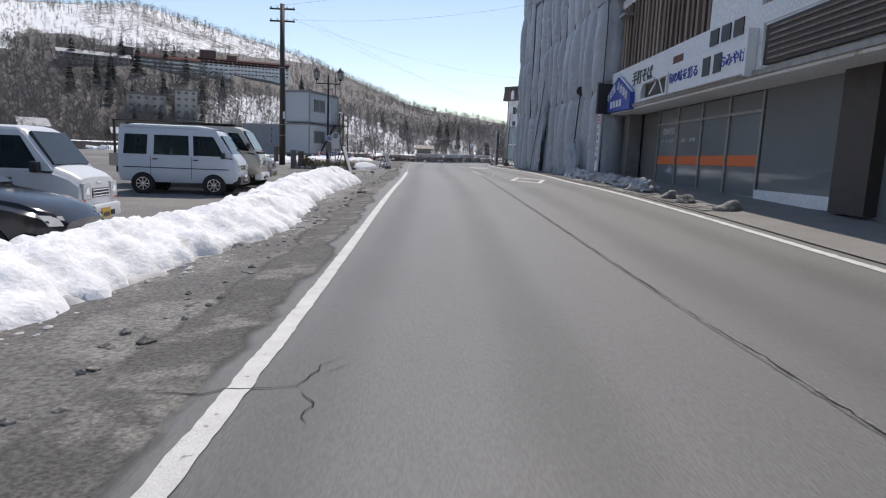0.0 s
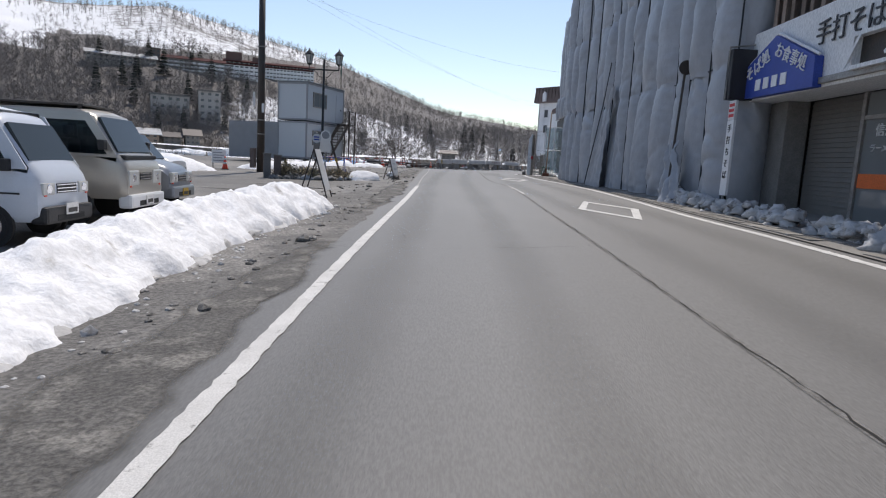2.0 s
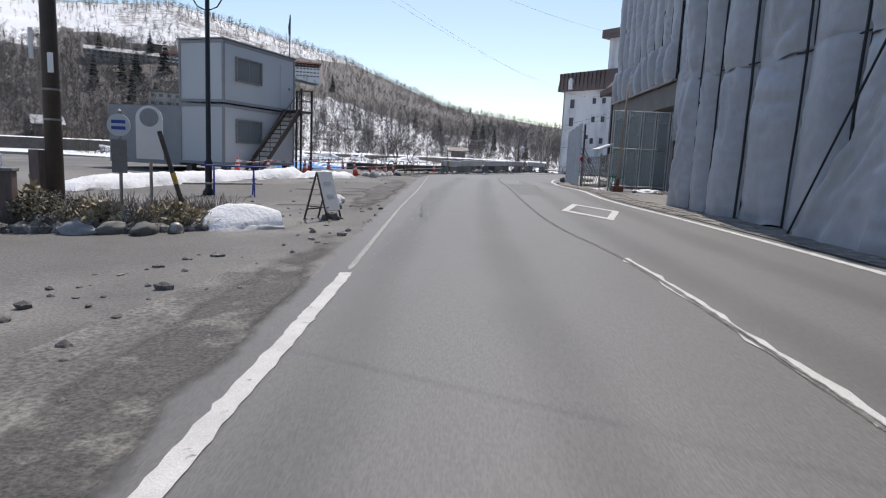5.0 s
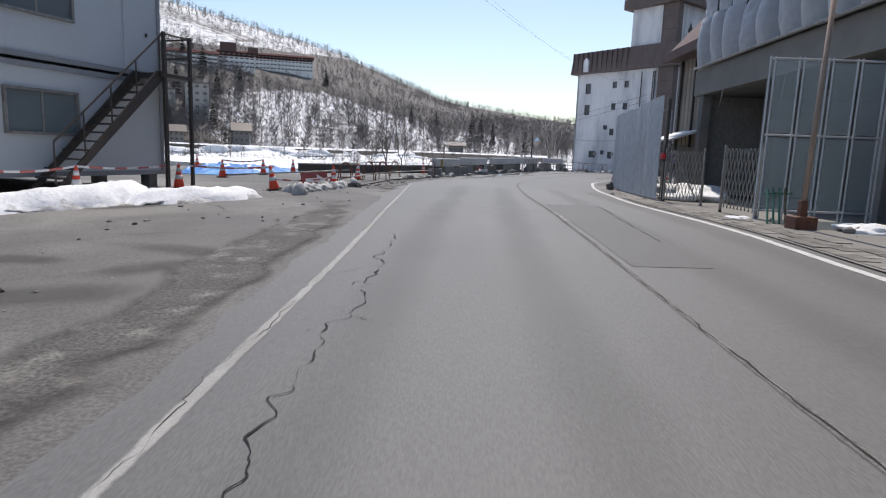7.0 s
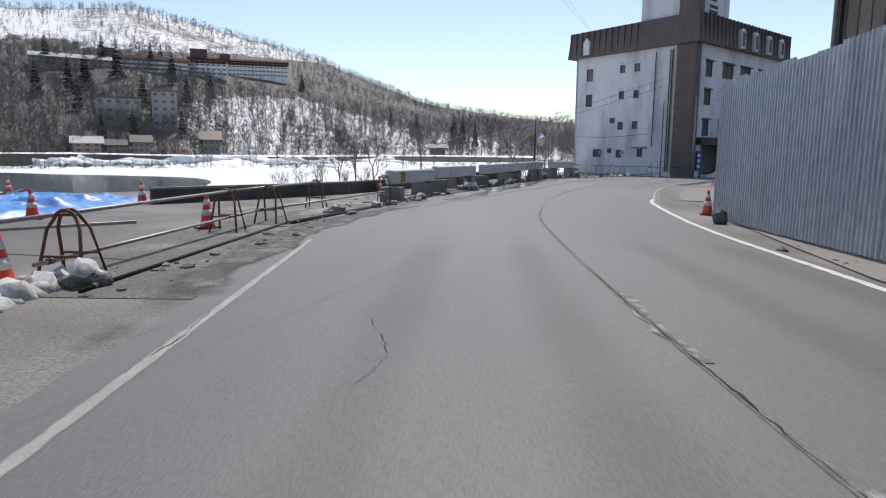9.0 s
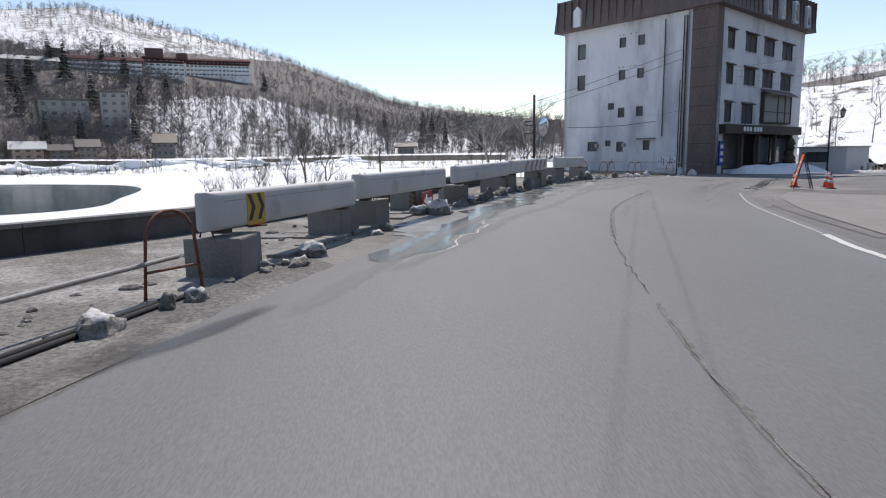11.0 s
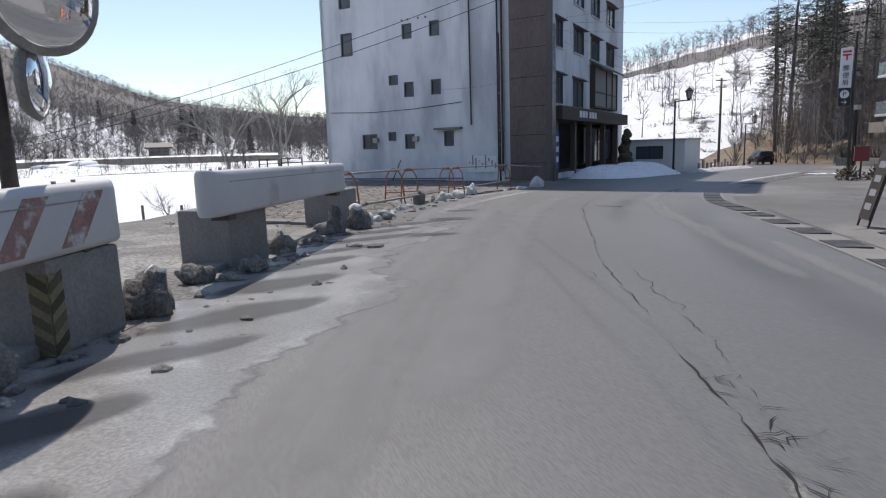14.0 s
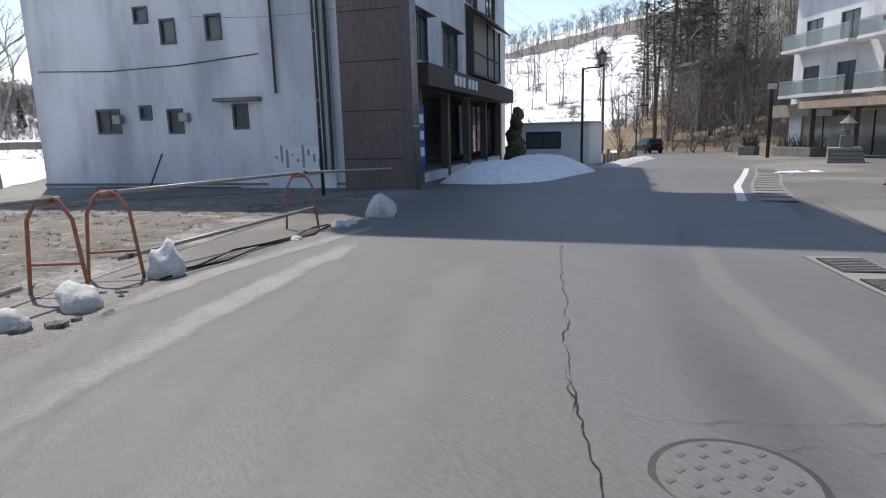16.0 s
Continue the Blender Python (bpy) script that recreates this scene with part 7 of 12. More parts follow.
def loft_body(stations, glazed=None):
    """Car body from stations (x, bottom, belt, top, half width at belt, half width at top), with tumblehome."""
    bm = bmesh.new()
    rings = []
    for x, zb, zm, zt, wb, wt in stations:
        half = [(wb - 0.07, zb), (wb - 0.01, zb + 0.09), (wb, zb + (zm - zb) * 0.55), (wb - 0.012, zm), (wt, zt - 0.07), (wt - 0.035, zt - 0.02), (wt - 0.12, zt), (wt * 0.4, zt + 0.018)]
        ring = [bm.verts.new((x, -y, z)) for y, z in half] + [bm.verts.new((x, y, z)) for y, z in half[::-1]]
        rings.append(ring)
    n = len(rings[0])
    for a, b in zip(rings, rings[1:]):
        i = rings.index(a)
        for k in range(n):
            if glazed and glazed[0] <= i < glazed[1] and k in (3, n - 5):
                continue
            bm.faces.new((a[k], a[(k + 1) % n], b[(k + 1) % n], b[k]))
    bm.faces.new(rings[0])
    bm.faces.new(rings[-1][::-1])
    bmesh.ops.recalc_face_normals(bm, faces=bm.faces)
    return bm


def slab(corners, out, thick=0.012):
    """A thin pane through corner points, set proud along a direction."""
    bm = bmesh.new()
    o = Vector(out).normalized()
    a = [bm.verts.new(Vector(c) + o * thick) for c in corners]
    b = [bm.verts.new(Vector(c) - o * thick) for c in corners]
    k = len(a)
    bm.faces.new(a)
    bm.faces.new(b[::-1])
    for i in range(k):
        bm.faces.new((a[i], b[i], b[(i + 1) % k], a[(i + 1) % k]))
    bmesh.ops.recalc_face_normals(bm, faces=bm.faces)
    return bm


def wheels(car, xs, half, r, alloy=True):
    side = Matrix.Rotation(radians(90), 4, "X")
    for x in xs:
        for s in (-1, 1):
            at = Matrix.Translation((x, s * (half - 0.075), r)) @ (side if s < 0 else Matrix.Rotation(radians(-90), 4, "X"))
            part("wheel_arch", lathe([(r * 1.2, 0.02), (r * 1.2, 0.084)], 22, m=at), BLACK_RUBBER, car)
            ty = part("wheel", lathe([(r * 0.62, -0.06), (r * 0.93, -0.06), (r, -0.03), (r, 0.06), (r * 0.93, 0.095), (r * 0.66, 0.1), (r * 0.62, 0.07)], 22, m=at), BLACK_RUBBER, car, "black tyre on a spoked rim")
            rim = bmesh.new()
            add_lathe(rim, [(r * 0.68, 0.03), (r * 0.68, 0.1), (r * 0.62, 0.101), (r * 0.6, 0.05), (r * 0.1, 0.05)], 20)
            for k in range(8 if alloy else 5):
                a = 6.283 * k / (8 if alloy else 5)
                add_box(rim, r * 0.08, r * 0.64, -0.014, 0.014, 0.05, 0.085, m=Matrix.Rotation(a, 4, "Z"))
            add_lathe(rim, [(r * 0.16, 0.05), (r * 0.16, 0.095), (r * 0.1, 0.1)], 12)
            bmesh.ops.transform(rim, matrix=at, verts=rim.verts)
            part("rim", rim, CHROME if alloy else PIPE, ty)


def plate(car, x, z, mat, w=0.165):
    p = part("number_plate", box(x, x + 0.012, -w, w, z - 0.082, z + 0.082), mat, car, "plain licence plate")
    bars = box(x + 0.012, x + 0.0145, -w * 0.75, w * 0.75, z - 0.055, z + 0.012)
    part("plate_bar", bars, SIGN_BLACK if mat is YELLOW else GRATE, p)


def side_windows(car, spans, zs, wb, wt, zm, zt, frame_mat=None, ends=None):
    """Side panes: spans of (x low rear, x low front, x high rear, x high front)."""
    def y_at(z):
        u = (z - zm) / (zt - 0.07 - zm)
        return wb - 0.012 + (wt - wb + 0.012) * u
    for xa, xb, xc, xd in spans:
        for s in (-1, 1):
            z0, z1 = zs
            c = [(xa, s * y_at(z0), z0), (xb, s * y_at(z0), z0), (xd, s * y_at(z1), z1), (xc, s * y_at(z1), z1)]
            part("side_window", slab(c, (0, s, 0.15), 0.008), CLEAR_GLASS if frame_mat else CAR_GLASS, car, "clear side window" if frame_mat else "tinted side window")
    if not frame_mat:
        return
    # pillars between the panes, the sill and the roof rail of an open greenhouse
    (r_lo, r_hi), (f_lo, f_hi) = ends
    z0, z1 = zs
    top = zt - 0.06
    edges = [(r_lo, r_hi)] + [e for xa, xb, xc, xd in spans for e in ((xa, xc), (xb, xd))] + [(f_lo, f_hi)]
    for s in (-1, 1):
        for (a, c), (b, d) in zip(edges[::2], edges[1::2]):
            part("pillar", slab([(a, s * y_at(z0), z0), (b, s * y_at(z0), z0), (d, s * y_at(z1), z1), (c, s * y_at(z1), z1)], (0, s, 0.15), 0.012), frame_mat, car)
        part("roof_rail", slab([(r_hi, s * y_at(z1), z1), (f_hi, s * y_at(z1), z1), (f_hi - 0.1, s * y_at(top), top), (r_hi, s * y_at(top), top)], (0, s, 0.15), 0.012), frame_mat, car)
        part("window_sill", slab([(r_lo, s * y_at(zm - 0.01), zm - 0.01), (f_lo, s * y_at(zm - 0.01), zm - 0.01), (f_lo, s * y_at(z0), z0), (r_lo, s * y_at(z0), z0)], (0, s, 0.15), 0.012), frame_mat, car)


def seats(car, rows, half, z):
    for x in rows:
        for y in (-half * 0.5, half * 0.5):
            st = part("seat", box(x - 0.25, x + 0.25, y - 0.23, y + 0.23, z - 0.3, z, 0.04), BLACK_RUBBER, car, "dark cloth seat")
            part("seat_back", box(x - 0.32, x - 0.2, y - 0.23, y + 0.23, z, z + 0.5, 0.04), BLACK_RUBBER, st)
            part("headrest", box(x - 0.33, x - 0.24, y - 0.12, y + 0.12, z + 0.55, z + 0.72, 0.03), BLACK_RUBBER, st)


def seams(car, xs, half, z0, z1):
    for x in xs:
        for s in (-1, 1):
            y = s * (half - 0.002)
            part("door_gap", box(x - 0.006, x + 0.006, min(y, y + s * 0.004), max(y, y + s * 0.004), z0, z1), BLACK_STEEL, car)
            part("door_handle", box(x + 0.06, x + 0.2, min(y, y + s * 0.03), max(y, y + s * 0.03), z1 - 0.1, z1 - 0.065, 0.006), BLACK_STEEL, car)


def mirrors(car, x, half, z):
    for s in (-1, 1):
        bm = bmesh.new()
        add_box(bm, x - 0.05, x + 0.06, s * (half + 0.1) - 0.07, s * (half + 0.1) + 0.07, z - 0.08, z + 0.09, 0.02)
        add_tube(bm, (x, s * (half - 0.03), z - 0.05), (x, s * (half + 0.08), z - 0.02), 0.018)
        part("wing_mirror", bm, BLACK_STEEL, car)


def front_set(car, x, half, z_lamp, z_grille, mat, lamp_h=0.17, lamp_w=0.3, bumper=True, dark=False):
    for s in (-1, 1):
        y0, y1 = sorted((s * (half - 0.05), s * (half - 0.05 - lamp_w)))
        lp = part("headlight", box(x - 0.06, x + 0.012, y0, y1, z_lamp - lamp_h / 2, z_lamp + lamp_h / 2, 0.02), LAMP_GLASS, car, "clear headlight")
        yc = (y0 + y1) / 2
        part("reflector", lathe([(0.075, 0), (0.06, 0.012)], 14, m=Matrix.Translation((x + 0.006, yc, z_lamp)) @ Matrix.Rotation(radians(90), 4, "Y")), CHROME, lp)
        part("indicator", box(x - 0.05, x + 0.006, yc + s * lamp_w * 0.3 - 0.03, yc + s * lamp_w * 0.3 + 0.03, z_lamp - lamp_h * 0.62, z_lamp - lamp_h * 0.4, 0.005), ORANGE, lp)
    gw = half - 0.12 - lamp_w
    g = part("grille", box(x - 0.02, x + 0.004, -gw, gw, z_grille - 0.07, z_grille + 0.07), BLACK_STEEL, car, "dark front grille")
    for k in range(3):
        part("grille_bar", box(x, x + 0.014, -gw, gw, z_grille - 0.055 + k * 0.05, z_grille - 0.04 + k * 0.05), CHROME, g)
    if bumper:
        b = part("bumper", box(x - 0.18, x + 0.06, -half + 0.02, half - 0.02, 0.3, 0.55, 0.05), BLACK_STEEL if dark else mat, car)
        part("air_intake", box(x + 0.055, x + 0.066, -half * 0.55, half * 0.55, 0.34, 0.43, 0.004), BLACK_RUBBER, b)


def kei_van():
    car = thing("minivan", put(-7.08, -18.32, 5), "pale blue-white boxy minivan with alloy wheels", "van")
    hb, ht, zm = 0.7, 0.61, 1.08
    st = [(-1.66, 0.42, zm, 1.74, 0.66, 0.57), (-1.6, 0.34, zm, 1.84, hb - 0.01, ht), (-0.8, 0.32, zm, 1.9, hb, ht), (0.6, 0.32, zm, 1.9, hb, ht), (1.02, 0.32, zm, 1.82, hb, ht - 0.01), (1.12, 0.32, zm, 1.72, hb, ht - 0.02), (1.5, 0.33, 1.02, 1.16, hb - 0.01, 0.63), (1.62, 0.36, 0.86, 1.0, hb - 0.03, 0.62), (1.66, 0.42, 0.6, 0.82, 0.62, 0.58)]
    sharp(part("body", loft_body(st, (1, 6)), CAR_BLUEWHITE, car, "pale blue-white painted body"))
    sharp(part("roof", loft_body([(-1.6, 1.82, 1.85, 1.9, ht - 0.02, ht - 0.06), (-1.3, 1.84, 1.88, 1.95, ht - 0.01, ht - 0.05), (0.5, 1.84, 1.88, 1.95, ht - 0.01, ht - 0.05), (0.98, 1.79, 1.81, 1.86, ht - 0.02, ht - 0.08)]), CAR_WHITE, car, "white raised roof"))
    side_windows(car, [(-1.5, -0.86, -1.46, -0.84), (-0.68, 0.3, -0.66, 0.28), (0.42, 1.28, 0.4, 0.96)], (1.1, 1.66), hb, ht, zm, 1.9, CAR_BLUEWHITE, ((-1.62, -1.62), (1.5, 1.14)))
    seats(car, (-0.9, 0.55), 0.6, 0.85)
    part("interior_floor", box(-1.5, 1.3, -0.6, 0.6, 0.5, 0.56), BLACK_RUBBER, car)
    part("windscreen", slab([(1.44, -0.58, 1.17), (1.44, 0.58, 1.17), (1.14, 0.54, 1.68), (1.14, -0.54, 1.68)], (0.86, 0, 0.5), 0.055), CAR_GLASS, car, "windscreen")
    part("rear_window", slab([(-1.655, -0.55, 1.15), (-1.655, 0.55, 1.15), (-1.635, 0.5, 1.62), (-1.635, -0.5, 1.62)], (-1, 0, 0)), CAR_GLASS, car)
    wheels(car, (0.98, -0.98), hb, 0.27)
    seams(car, (-0.76, 0.36), hb, 0.42, 1.06)
    part("side_moulding", box(-1.5, 1.4, -hb - 0.008, -hb + 0.006, 0.72, 0.745), BLACK_STEEL, car)
    mirrors(car, 1.25, hb - 0.04, 1.12)
    front_set(car, 1.668, 0.66, 0.8, 0.8, CAR_BLUEWHITE, 0.17, 0.28, dark=True)
    plate(car, 1.735, 0.5, CONE_WHITE)
    part("wiper", pipe([(1.47, -0.3, 1.16), (1.4, 0.1, 1.25)], 0.008, 5), BLACK_STEEL, car)


def pickup():
    car = thing("small_pickup_truck", put(-6.95, -26.6, 6), "white small pickup truck with a short nose", "truck")
    hb, ht, zm = 0.73, 0.62, 1.1
    st = [(0.28, 0.38, zm, 1.74, hb - 0.01, ht), (0.34, 0.34, zm, 1.77, hb, ht), (0.72, 0.32, zm, 1.77, hb, ht), (0.84, 0.32, zm, 1.72, hb, ht - 0.01), (1.26, 0.32, 1.05, 1.16, hb, 0.66), (1.5, 0.34, 0.96, 1.07, hb - 0.01, 0.66), (1.63, 0.36, 0.85, 0.98, hb - 0.03, 0.64), (1.67, 0.42, 0.6, 0.84, 0.65, 0.6)]
    sharp(part("cab", loft_body(st, (1, 4)), CAR_WHITE, car, "white cab"))
    side_windows(car, [(0.4, 1.12, 0.42, 0.8)], (1.12, 1.62), hb, ht, zm, 1.77, CAR_WHITE, ((0.33, 0.33), (1.27, 0.88)))
    seats(car, (0.72,), 0.6, 0.85)
    part("cab_back", box(0.3, 0.33, -0.62, 0.62, 0.9, 1.7), CAR_GREY, car)
    part("windscreen", slab([(1.22, -0.6, 1.17), (1.22, 0.6, 1.17), (0.87, 0.54, 1.67), (0.87, -0.54, 1.67)], (0.82, 0, 0.57), 0.055), CAR_GLASS, car, "windscreen")
    bed = part("load_bed", box(-1.68, 0.24, -0.7, 0.7, 0.6, 0.68), CAR_WHITE, car)
    for s in (-1, 1):
        part("drop_side", box(-1.68, 0.24, s * 0.7 - 0.015, s * 0.7 + 0.015, 0.68, 0.96, 0.006), CAR_WHITE, bed)
    part("tailgate", box(-1.7, -1.67, -0.68, 0.68, 0.68, 0.96, 0.006), CAR_WHITE, bed)
    part("chassis", box(-1.6, 0.4, -0.36, 0.36, 0.36, 0.6), BLACK_STEEL, car)
    wheels(car, (1.0, -0.9), hb, 0.27, False)
    seams(car, (0.42,), hb, 0.44, 1.06)
    mirrors(car, 1.06, hb - 0.03, 1.15)
    front_set(car, 1.678, 0.7, 0.78, 0.74, CAR_WHITE, 0.27, 0.27)
    plate(car, 1.745, 0.4, YELLOW)
    part("bonnet_badge", box(1.645, 1.668, -0.1, 0.1, 0.9, 0.93, 0.004), CHROME, car)


def cab_truck():
    car = thing("light_truck", put(-7.75, -16.0, 6), "champagne forward-cab light truck with a long cab", "truck")
    hb, ht, zm = 0.84, 0.74, 1.2
    st = [(-0.3, 0.5, zm, 1.96, hb - 0.01, ht), (0.4, 0.46, zm, 2.0, hb, ht), (1.5, 0.46, zm, 2.0, hb, ht), (1.72, 0.46, zm, 1.92, hb, ht - 0.01), (2.12, 0.46, 1.12, 1.26, hb - 0.01, 0.78), (2.26, 0.46, 0.9, 1.1, hb - 0.03, 0.78), (2.3, 0.48, 0.7, 0.95, hb - 0.05, 0.76)]
    sharp(part("cab", loft_body(st, (0, 4)), CAR_SILVER, car, "champagne coloured cab"))
    side_windows(car, [(-0.2, 0.55, -0.2, 0.55), (0.72, 1.98, 0.72, 1.6)], (1.24, 1.8), hb, ht, zm, 2.0, CAR_SILVER, ((-0.3, -0.3), (2.13, 1.76)))
    seats(car, (0.3, 1.4), 0.7, 1.0)
    part("windscreen", slab([(2.08, -0.72, 1.27), (2.08, 0.72, 1.27), (1.75, 0.66, 1.86), (1.75, -0.66, 1.86)], (0.87, 0, 0.49), 0.055), CAR_GLASS, car, "large windscreen")
    part("cowl_strip", box(2.1, 2.24, -0.7, 0.7, 1.16, 1.24, 0.02), BLACK_STEEL, car)
    part("roof_rack", box(-2.3, 1.5, -0.62, 0.62, 2.05, 2.09, 0.01), DARK_STEEL, car, "dark flat load frame over the cab")
    part("rack_post", box(-2.28, -2.22, -0.6, -0.54, 0.8, 2.05), DARK_STEEL, car)
    part("rack_post", box(-2.28, -2.22, 0.54, 0.6, 0.8, 2.05), DARK_STEEL, car)
    part("rack_post", box(1.4, 1.46, -0.6, -0.56, 1.96, 2.05), DARK_STEEL, car)
    part("load_bed", box(-2.35, -0.36, -0.82, 0.82, 0.62, 1.02, 0.01), CAR_SILVER, car)
    part("chassis", box(-2.3, 1.0, -0.4, 0.4, 0.4, 0.62), BLACK_STEEL, car)
    wheels(car, (1.35, -1.3), hb, 0.3, False)
    seams(car, (0.64,), hb, 0.56, 1.18)
    mirrors(car, 1.95, hb, 1.4)
    front_set(car, 2.308, 0.8, 0.84, 0.86, CAR_WHITE, 0.27, 0.42)
    plate(car, 2.375, 0.43, CONE_WHITE)
    for y in (-0.4, 0.0, 0.4):
        part("wiper", pipe([(2.1, y - 0.15, 1.27), (2.0, y + 0.25, 1.42)], 0.009, 5), BLACK_STEEL, car)


def wagon():
    car = thing("compact_wagon", put(-7.35, -13.93, 6), "grey-blue compact wagon with chrome grille", "car")
    hb, ht, zm = 0.73, 0.63, 1.0
    st = [(-1.68, 0.42, zm, 1.5, 0.69, 0.58), (-1.6, 0.32, zm, 1.68, hb - 0.01, ht), (-0.5, 0.3, zm, 1.72, hb, ht), (0.4, 0.3, zm, 1.7, hb, ht), (0.62, 0.3, zm, 1.62, hb, ht - 0.01), (1.1, 0.3, 0.96, 1.08, hb, 0.66), (1.5, 0.32, 0.88, 0.98, hb - 0.02, 0.64), (1.64, 0.34, 0.76, 0.86, hb - 0.05, 0.6), (1.68, 0.4, 0.55, 0.7, 0.62, 0.56)]
    sharp(part("body", loft_body(st), CAR_GREY, car, "metallic grey-blue body"))
    side_windows(car, [(-1.45, -0.6, -1.4, -0.6), (-0.48, 0.3, -0.48, 0.3), (0.42, 0.92, 0.42, 0.56)], (1.02, 1.52), hb, ht, zm, 1.72)
    part("windscreen", slab([(1.06, -0.6, 1.08), (1.06, 0.6, 1.08), (0.65, 0.54, 1.58), (0.65, -0.54, 1.58)], (0.77, 0, 0.63), 0.055), CAR_GLASS, car, "windscreen")
    wheels(car, (1.05, -1.05), hb, 0.28)
    seams(car, (-0.54, 0.36), hb, 0.42, 0.98)
    mirrors(car, 0.85, hb - 0.02, 1.05)
    front_set(car, 1.69, 0.7, 0.74, 0.72, CAR_GREY, 0.22, 0.36)
    plate(car, 1.757, 0.42, YELLOW)


def boxy_suv():
    car = thing("small_suv", put(-8.2, -12.1, 8), "small boxy white four-wheel-drive car", "car")
    hb, ht, zm = 0.72, 0.64, 1.08
    st = [(-1.6, 0.46, zm, 1.62, 0.7, 0.6), (-1.54, 0.42, zm, 1.68, hb, ht), (0.1, 0.4, zm, 1.7, hb, ht), (0.3, 0.4, zm, 1.64, hb, ht - 0.01), (0.62, 0.4, 1.02, 1.12, hb, 0.68), (1.5, 0.42, 0.94, 1.06, hb - 0.01, 0.68), (1.6, 0.44, 0.85, 0.98, hb - 0.03, 0.66)]
    sharp(part("body", loft_body(st), CAR_WHITE, car, "white body"))
    side_windows(car, [(-1.4, -0.3, -1.4, -0.3), (-0.18, 0.5, -0.18, 0.24)], (1.1, 1.56), hb, ht, zm, 1.7)
    part("windscreen", slab([(0.6, -0.6, 1.12), (0.6, 0.6, 1.12), (0.32, 0.56, 1.6), (0.32, -0.56, 1.6)], (0.86, 0, 0.5), 0.055), CAR_GLASS, car)
    wheels(car, (1.05, -0.98), hb, 0.33)
    mirrors(car, 0.5, hb - 0.02, 1.14)
    front_set(car, 1.608, 0.7, 0.78, 0.78, CAR_WHITE, 0.18, 0.2, dark=True)
    plate(car, 1.675, 0.45, YELLOW)


def sedan():
    car = thing("black_sedan", put(-6.4, -29.05, 6), "glossy black sedan parked behind the snow bank", "car")
    hb, ht, zm = 0.86, 0.6, 0.92
    st = [(-2.2, 0.4, 0.84, 0.98, 0.74, 0.66), (-2.1, 0.3, 0.88, 1.04, 0.82, 0.7), (-1.55, 0.28, zm, 1.08, hb, 0.7), (-0.9, 0.26, zm, 1.44, hb, ht), (0.0, 0.26, zm, 1.46, hb, ht), (0.3, 0.26, zm, 1.42, hb, ht), (1.05, 0.26, 0.9, 1.0, hb, 0.7), (1.75, 0.28, 0.78, 0.88, hb - 0.03, 0.68), (2.08, 0.3, 0.66, 0.75, hb - 0.12, 0.62), (2.2, 0.36, 0.5, 0.62, 0.62, 0.52)]
    sharp(part("body", loft_body(st), CAR_BLACK, car, "glossy black body"))
    side_windows(car, [(-1.2, -0.25, -0.9, -0.25), (-0.15, 0.85, -0.15, 0.35)], (0.95, 1.34), hb, ht, zm, 1.46)
    part("windscreen", slab([(1.0, -0.62, 1.0), (1.0, 0.62, 1.0), (0.35, 0.53, 1.39), (0.35, -0.53, 1.39)], (0.52, 0, 0.85), 0.055), CAR_GLASS, car)
    wheels(car, (1.35, -1.35), hb, 0.31)
    mirrors(car, 0.75, hb - 0.02, 1.0)
    for s in (-1, 1):
        part("headlight", slab([(2.1, s * 0.72, 0.6), (2.18, s * 0.46, 0.58), (2.12, s * 0.46, 0.7), (1.98, s * 0.74, 0.73)], (0.9, s * 0.4, 0.2), 0.02), LAMP_GLASS, car, "clear headlight")
    part("grille", box(2.17, 2.206, -0.38, 0.38, 0.4, 0.52, 0.01), BLACK_STEEL, car)
    plate(car, 2.215, 0.46, CONE_WHITE)


kei_van()
pickup()
cab_truck()
wagon()
boxy_suv()
sedan()


